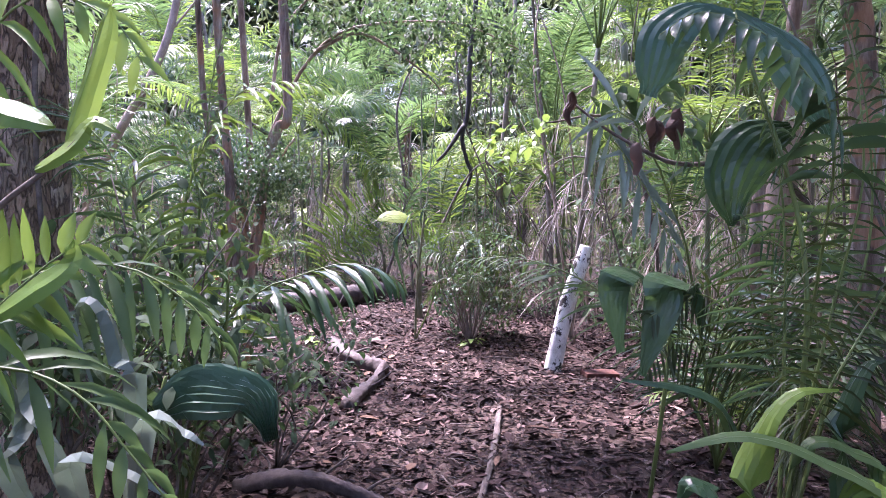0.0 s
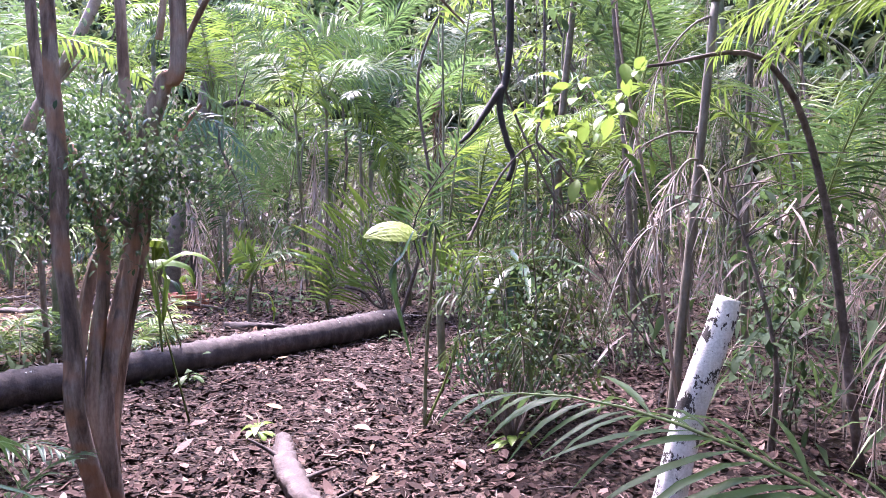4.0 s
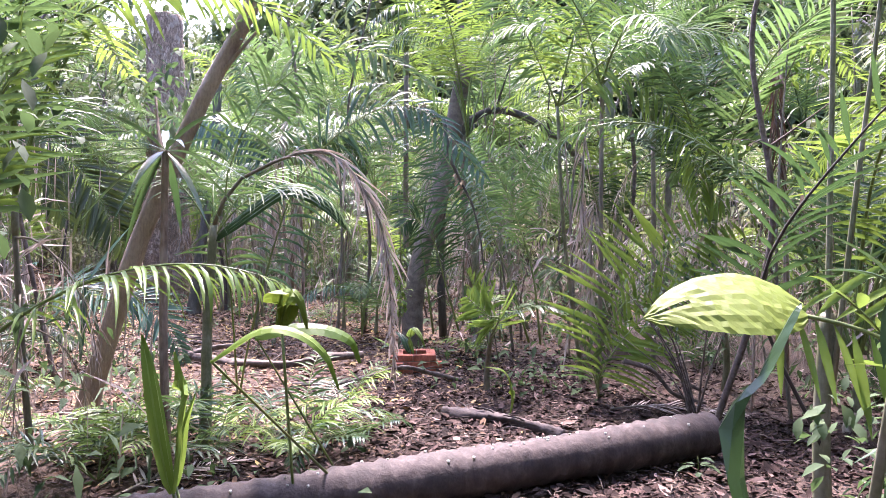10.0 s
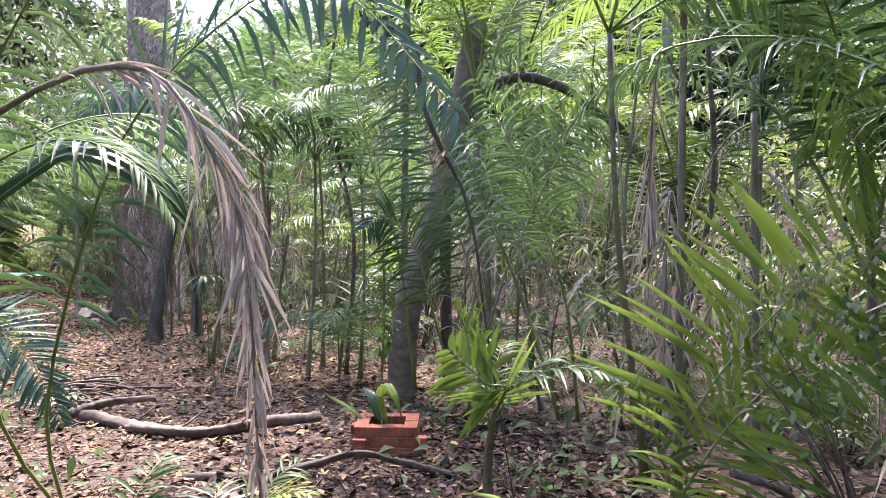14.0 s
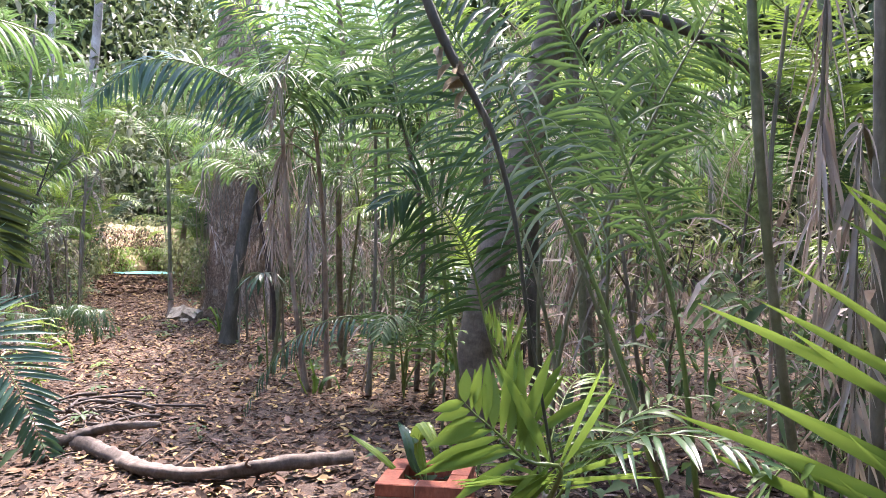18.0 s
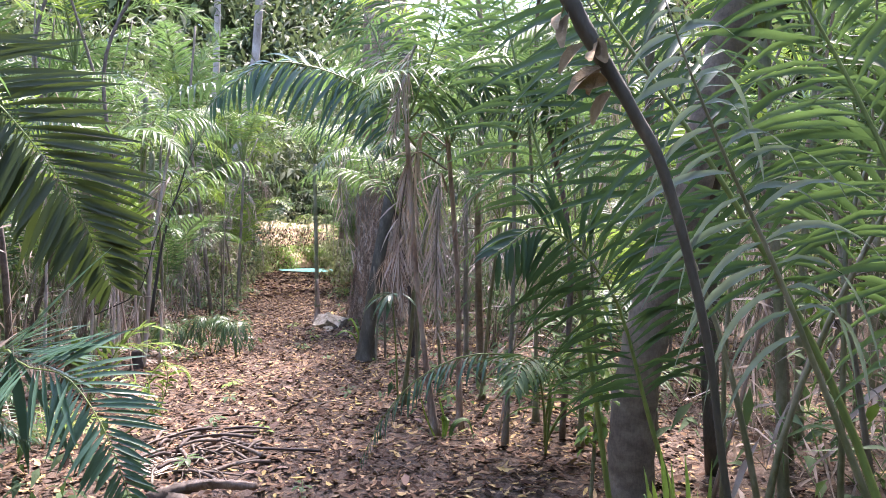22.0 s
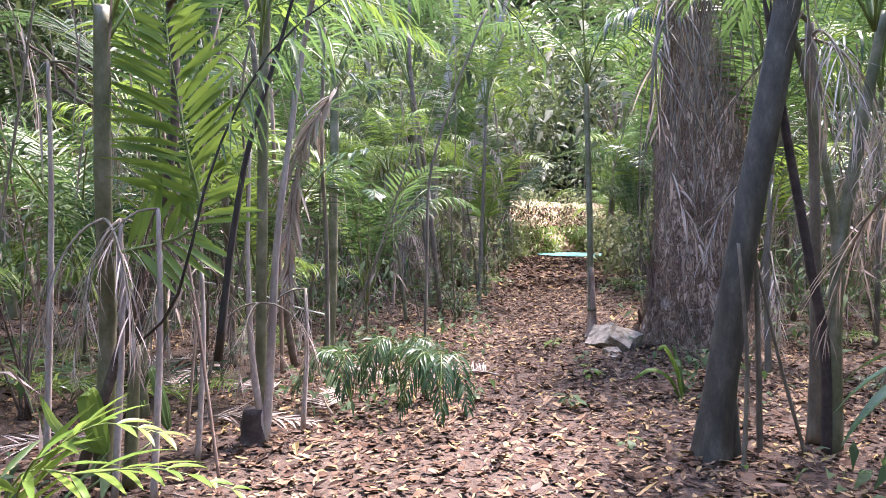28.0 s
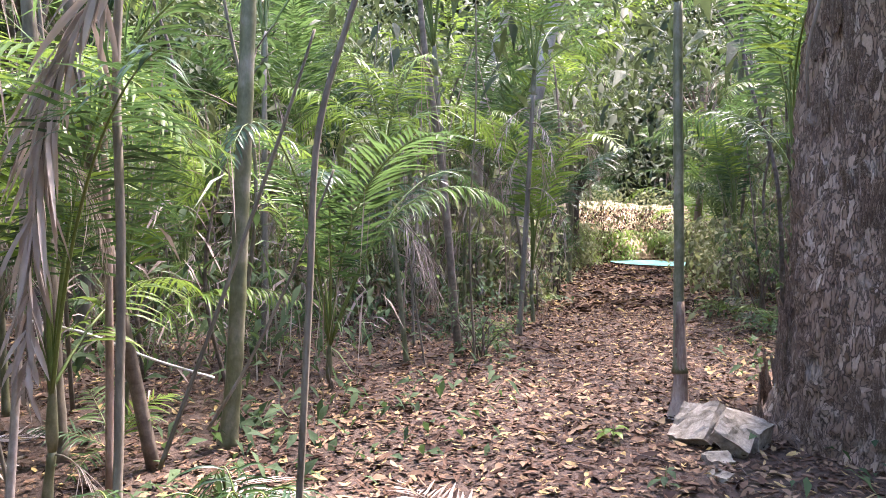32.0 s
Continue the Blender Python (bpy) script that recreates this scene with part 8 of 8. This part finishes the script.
# pale trunks far behind the trail, and low leaves beside it
for k, (pts, r) in enumerate((([(-23.96, 19.52, 2.2), (-23.97, 19.76, 3.83), (-23.96, 20.03, 5.11), (-23.94, 20.26, 6.04), (-23.96, 20.53, 7.9), (-24.05, 20.79, 11.86)], 0.17), ([(-24.63, 18.79, 2.59), (-24.65, 19.04, 4.39), (-24.64, 19.28, 5.47), (-24.64, 19.47, 6.68), (-24.77, 19.62, 11.0)], 0.13))):
    b = (pts[0][0], pts[0][1], 0.0)
    ob = rooted("pale_tree", "pale whitish-pink trunk of a tall tree behind the palms", "tree", b, "pale trees")
    limb("trunk", [(b[0], b[1], -0.1)] + pts, r, r * 0.7, WB2, ob, b, "", 40, 14, 0.1, 0.06, 0.08)
    for j in range(5):
        cluster(ob, b, np.add(pts[-1], (random.Random(j).uniform(-1.5, 1.5), random.Random(j + 9).uniform(-1.5, 1.5), random.Random(j + 5).uniform(-0.5, 1))), 0.9, 220, 0.16, FAR, 720 + 5 * k + j)
LS = (-10.1, 12.75, 0.0)
ob = rooted("spreading_palm_seedling", "low palm seedling with long light green leaflets over the litter", "palm seedling", LS)
feather(ob, LS, [LS] + [(-9.96, 12.92, 0.6), (-9.88, 13.15, 0.64), (-9.81, 13.4, 0.65), (-9.73, 13.65, 0.57)], 730, LIME, RACHIS, True, count=14, ll=0.3, lw=0.032, droop=0.2, rise_=0.25, start=0.25, fwd=0.8, thick=0.008)
feather(ob, LS, [LS] + [(-9.83, 12.98, 0.64), (-9.81, 13.07, 0.74), (-9.76, 13.23, 0.83), (-9.7, 13.43, 0.79)], 731, LIME, RACHIS, True, count=14, ll=0.32, lw=0.034, droop=0.2, rise_=0.25, start=0.25, fwd=0.8, thick=0.008)
feather(ob, LS, [LS] + [(-10.19, 12.83, 0.53), (-10.23, 12.72, 0.69), (-10.26, 12.64, 0.78)], 732, GREEN, RACHIS, False, count=14, ll=0.3, lw=0.03, droop=0.3, rise_=0.2, start=0.25, thick=0.008)
strap_plant("green broad-leaved seedling at the foot of the green palm", (-11.3, 12.75, 0.0), [([(-11.49, 13.01, 0.25), (-11.51, 12.97, 0.44), (-11.53, 12.93, 0.59), (-11.53, 12.9, 0.54)], 0.2, LIME), ([(-11.5, 12.99, 0.25), (-11.57, 12.78, 0.38), (-11.61, 12.67, 0.56)], 0.1, LIME), ([(-11.71, 13.31, 0.29), (-11.73, 13.28, 0.48), (-11.75, 13.22, 0.65), (-11.76, 13.17, 0.52)], 0.12, GREEN)])
for k, (x, y, z0) in enumerate(((-11.35, 13.3, 1.55), (-11.5, 13.1, 1.5), (-12.0, 13.5, 1.2), (-12.6, 14.2, 1.0), (-13.9, 14.0, 1.9), (-11.9, 12.7, 2.4))):
    b = (x + 0.12, y - 0.05, 0.0)
    ob = rooted("dead_leaf_stalk", "slanting grey dead leaf stalk with limp strands", "dead frond", b, "dead leaf stalks")
    limb("stalk", [b, (x + 0.05, y, z0 * 0.6), (x, y, z0)], 0.02, 0.012, WB2, ob, b, "", 14, 7, 0.15)
    g = random.Random(740 + k)
    for j in range(2):
        put_frond(ob, DRYF[(k + 3 * j) % 6], Matrix.Translation((-0.12, 0.05, z0)) @ pose(0, 0, 0, 0, 10, g.uniform(0, 360)) @ Matrix.Scale(0.6 + 0.15 * g.random(), 4), "dead_frond")

# far end of the trail: pale water and a sunlit bank
WATER, nt, bs, out = nodes_of("pale_water")
bs.inputs["Base Color"].default_value, bs.inputs["Roughness"].default_value = (0.06, 0.19, 0.18, 1), 0.7
bs.inputs["Specular IOR Level"].default_value = 0.15
bump(nt, bs, noise_node(nt, 6, 3), 0.2, 0.02)
wv = [(-37.0 + 2.6 * math.cos(a), 29.3 + 1.6 * math.sin(a), 0.1) for a in np.linspace(0, 6.28, 24, endpoint=False)]
tagged(new("water", mesh("water", wv, [tuple(range(24))], WATER)), "pale turquoise puddle at the far end of the trail", "water", "", "structure")
g = random.Random(71)
v = []
for j in range(14):
    for i in range(24):
        u, w = i / 23 * 16 - 8, j / 13
        x, y = -42 - 0.43 * u - 7.5 * w, 31 + 0.9 * u + 3.6 * w
        v.append((x, y, -0.1 + 3.0 * w ** 0.8 + 0.25 * noise.noise(Vector((x, y, 1)))))
f = [(j * 24 + i, j * 24 + i + 1, (j + 1) * 24 + i + 1, (j + 1) * 24 + i) for j in range(13) for i in range(23)]
tagged(new("bank", mesh("bank", v, f, TANB)), "sunlit tan earth bank covered with dry leaves", "bank", "", "structure")

# ---- small things on the ground ----
def herb(label, x, y, n, size, mat, seed):
    ob = rooted("small_herb", label, "herb", (x, y, rise(x, y)), "small herbs on the trail")
    g = random.Random(seed)
    for k in range(n):
        a, h = k * 2.4 + g.uniform(-0.3, 0.3), g.uniform(0.03, 0.12)
        d = np.array([math.cos(a), math.sin(a), g.uniform(0.1, 0.6)])
        v, f = blade(np.array([0.02 * math.cos(a), 0.02 * math.sin(a), h]), d, (0, 0, 1), size * g.uniform(0.7, 1.2), size * 0.42, 0.5, 4, 0.2, 0.4)
        part("leaf", mesh("leaf", v, f, mat), ob)
    v, f = tube([(0, 0, -0.02), (0.005, 0, 0.07), (0.0, 0.005, 0.13)], [0.004, 0.003, 0.002], 5)
    part("stem", mesh("stem", v, f, RACHIS), ob)
    return ob


for k, (x, y, n, s) in enumerate(((-12.35, 16.2, 9, 0.12), (-13.3, 16.9, 8, 0.12), (-12.9, 15.6, 7, 0.1), (-8.7, 13.5, 9, 0.1), (-8.2, 13.75, 8, 0.09), (-7.6, 12.9, 8, 0.1), (-9.6, 14.0, 7, 0.1), (-10.3, 14.3, 8, 0.12), (-11.2, 16.0, 6, 0.09),
                              (-14.0, 17.2, 7, 0.1), (-14.9, 17.3, 8, 0.12), (-6.6, 13.3, 6, 0.08), (-9.1, 15.1, 7, 0.1), (-1.4, 7.7, 8, 0.14), (-2.4, 8.9, 9, 0.14), (-1.0, 11.0, 6, 0.12), (0.3, 7.6, 8, 0.16), (-3.6, 8.9, 9, 0.14), (-3.2, 10.4, 8, 0.12))):
    herb("small green herb growing out of the dead leaves", x, y, n, s, (BUSH, LIME, GREEN)[k % 3], 500 + k)


def fallen_frond(label, x, y, az, L, mat, seed):
    ob = rooted("fallen_frond", label, "fallen frond", (x, y, 0.0), "fallen palm fronds")
    c, s = math.cos(radians(az)), math.sin(radians(az))
    pts = [(x + c * u * L - s * 0.08 * L * math.sin(3 * u), y + s * u * L + c * 0.08 * L * math.sin(3 * u), 0.035 + 0.02 * math.sin(5 * u)) for u in (0, 0.33, 0.66, 1)]
    feather(ob, (x, y, 0.0), pts, seed, mat, DRYST, False, count=26, ll=0.3, lw=0.018, droop=0.05, rise_=0.05, start=0.15, fwd=0.7)
    return ob

fallen_frond("grey dead palm frond lying flat on the trail", -13.6, 16.1, 200, 0.9, DEAD, 520)
fallen_frond("dry dead palm frond lying among the sticks", -7.4, 12.6, 150, 0.9, DEAD, 521)
fallen_frond("dry dead palm frond lying beside the log", -3.9, 9.0, 80, 1.0, DEAD, 522)
fallen_frond("pale dead palm frond lying under the palms", -12.7, 14.4, 170, 1.0, DEAD, 523)
fallen_frond("dry dead palm frond lying under the feather palm", -1.9, 12.4, 20, 1.1, DEAD, 524)
fallen_frond("pale dead palm frond on the forest floor", -14.2, 14.8, 60, 1.0, DEAD, 525)
fallen_frond("grey dead palm frond lying among the stems", -14.03, 12.67, 0, 0.8, DEAD, 940)
fallen_frond("pale dead palm frond lying among the stems", -12.93, 13.41, 67, 0.9, DEAD, 941)
fallen_frond("dry dead palm frond lying among the stems", -15.2, 12.87, 134, 1.0, DEAD, 942)
fallen_frond("grey dead palm frond lying among the stems", -13.56, 14.1, 201, 0.8, DEAD, 943)
fallen_frond("pale dead palm frond lying among the stems", -12.68, 12.81, 268, 0.9, DEAD, 944)
fallen_frond("dry dead palm frond lying among the stems", -15.23, 13.54, 335, 1.0, DEAD, 945)
fallen_frond("grey dead palm frond lying among the stems", -14.6, 14.67, 42, 0.8, DEAD, 946)
# twigs strewn over the litter
g, pile = random.Random(530), Pile()
for k in range(1100):
    a, b, r = TRAIL[g.randrange(1, 10)]
    u = g.random()
    x, y = a[0] + (b[0] - a[0]) * u + g.gauss(0, 1.3), a[1] + (b[1] - a[1]) * u + g.gauss(0, 1.3)
    w, L = g.uniform(0, 6.3), g.uniform(0.05, 0.28)
    d = np.array([math.cos(w), math.sin(w), g.uniform(-0.02, 0.1)]) * L
    q = np.array([x, y, rise(x, y) + 0.03])
    pile.add(tube([q, q + d * 0.5 + (g.uniform(-0.02, 0.02), g.uniform(-0.02, 0.02), 0.01), q + d], [g.uniform(0.0015, 0.005)] * 3, 4))
tagged(new("twigs", pile.mesh("twigs", BRANCH)), "thin brown twigs strewn over the leaf litter", "twigs", "", "stuff")

# the nearest fallen leaves, one by one
shapes = []
for k in range(10):
    g = random.Random(540 + k)
    v, f = blade((-0.5, 0, 0.05), (1, 0, 0.1), (0, 0, 1), 1.0, g.uniform(0.3, 0.5), g.uniform(-0.1, 0.25), 5, g.uniform(0.1, 0.6), 0.45)
    shapes.append(mesh("fallen_leaf", v, f, (LITTER, TAN, RUST)[k % 3 if k % 5 else 1]))
g = random.Random(550)
for k in range(250):
    a, b, r = TRAIL[g.randrange(1, 10)]
    u = g.random()
    x, y = a[0] + (b[0] - a[0]) * u + g.gauss(0, 0.6), a[1] + (b[1] - a[1]) * u + g.gauss(0, 0.6)
    part("fallen_leaf", shapes[g.randrange(10)], ground, "", pose(x, y, rise(x, y) + 0.03, g.uniform(-14, 14), g.uniform(-14, 14), g.uniform(0, 360)) @ Matrix.Scale(g.uniform(0.08, 0.17), 4))
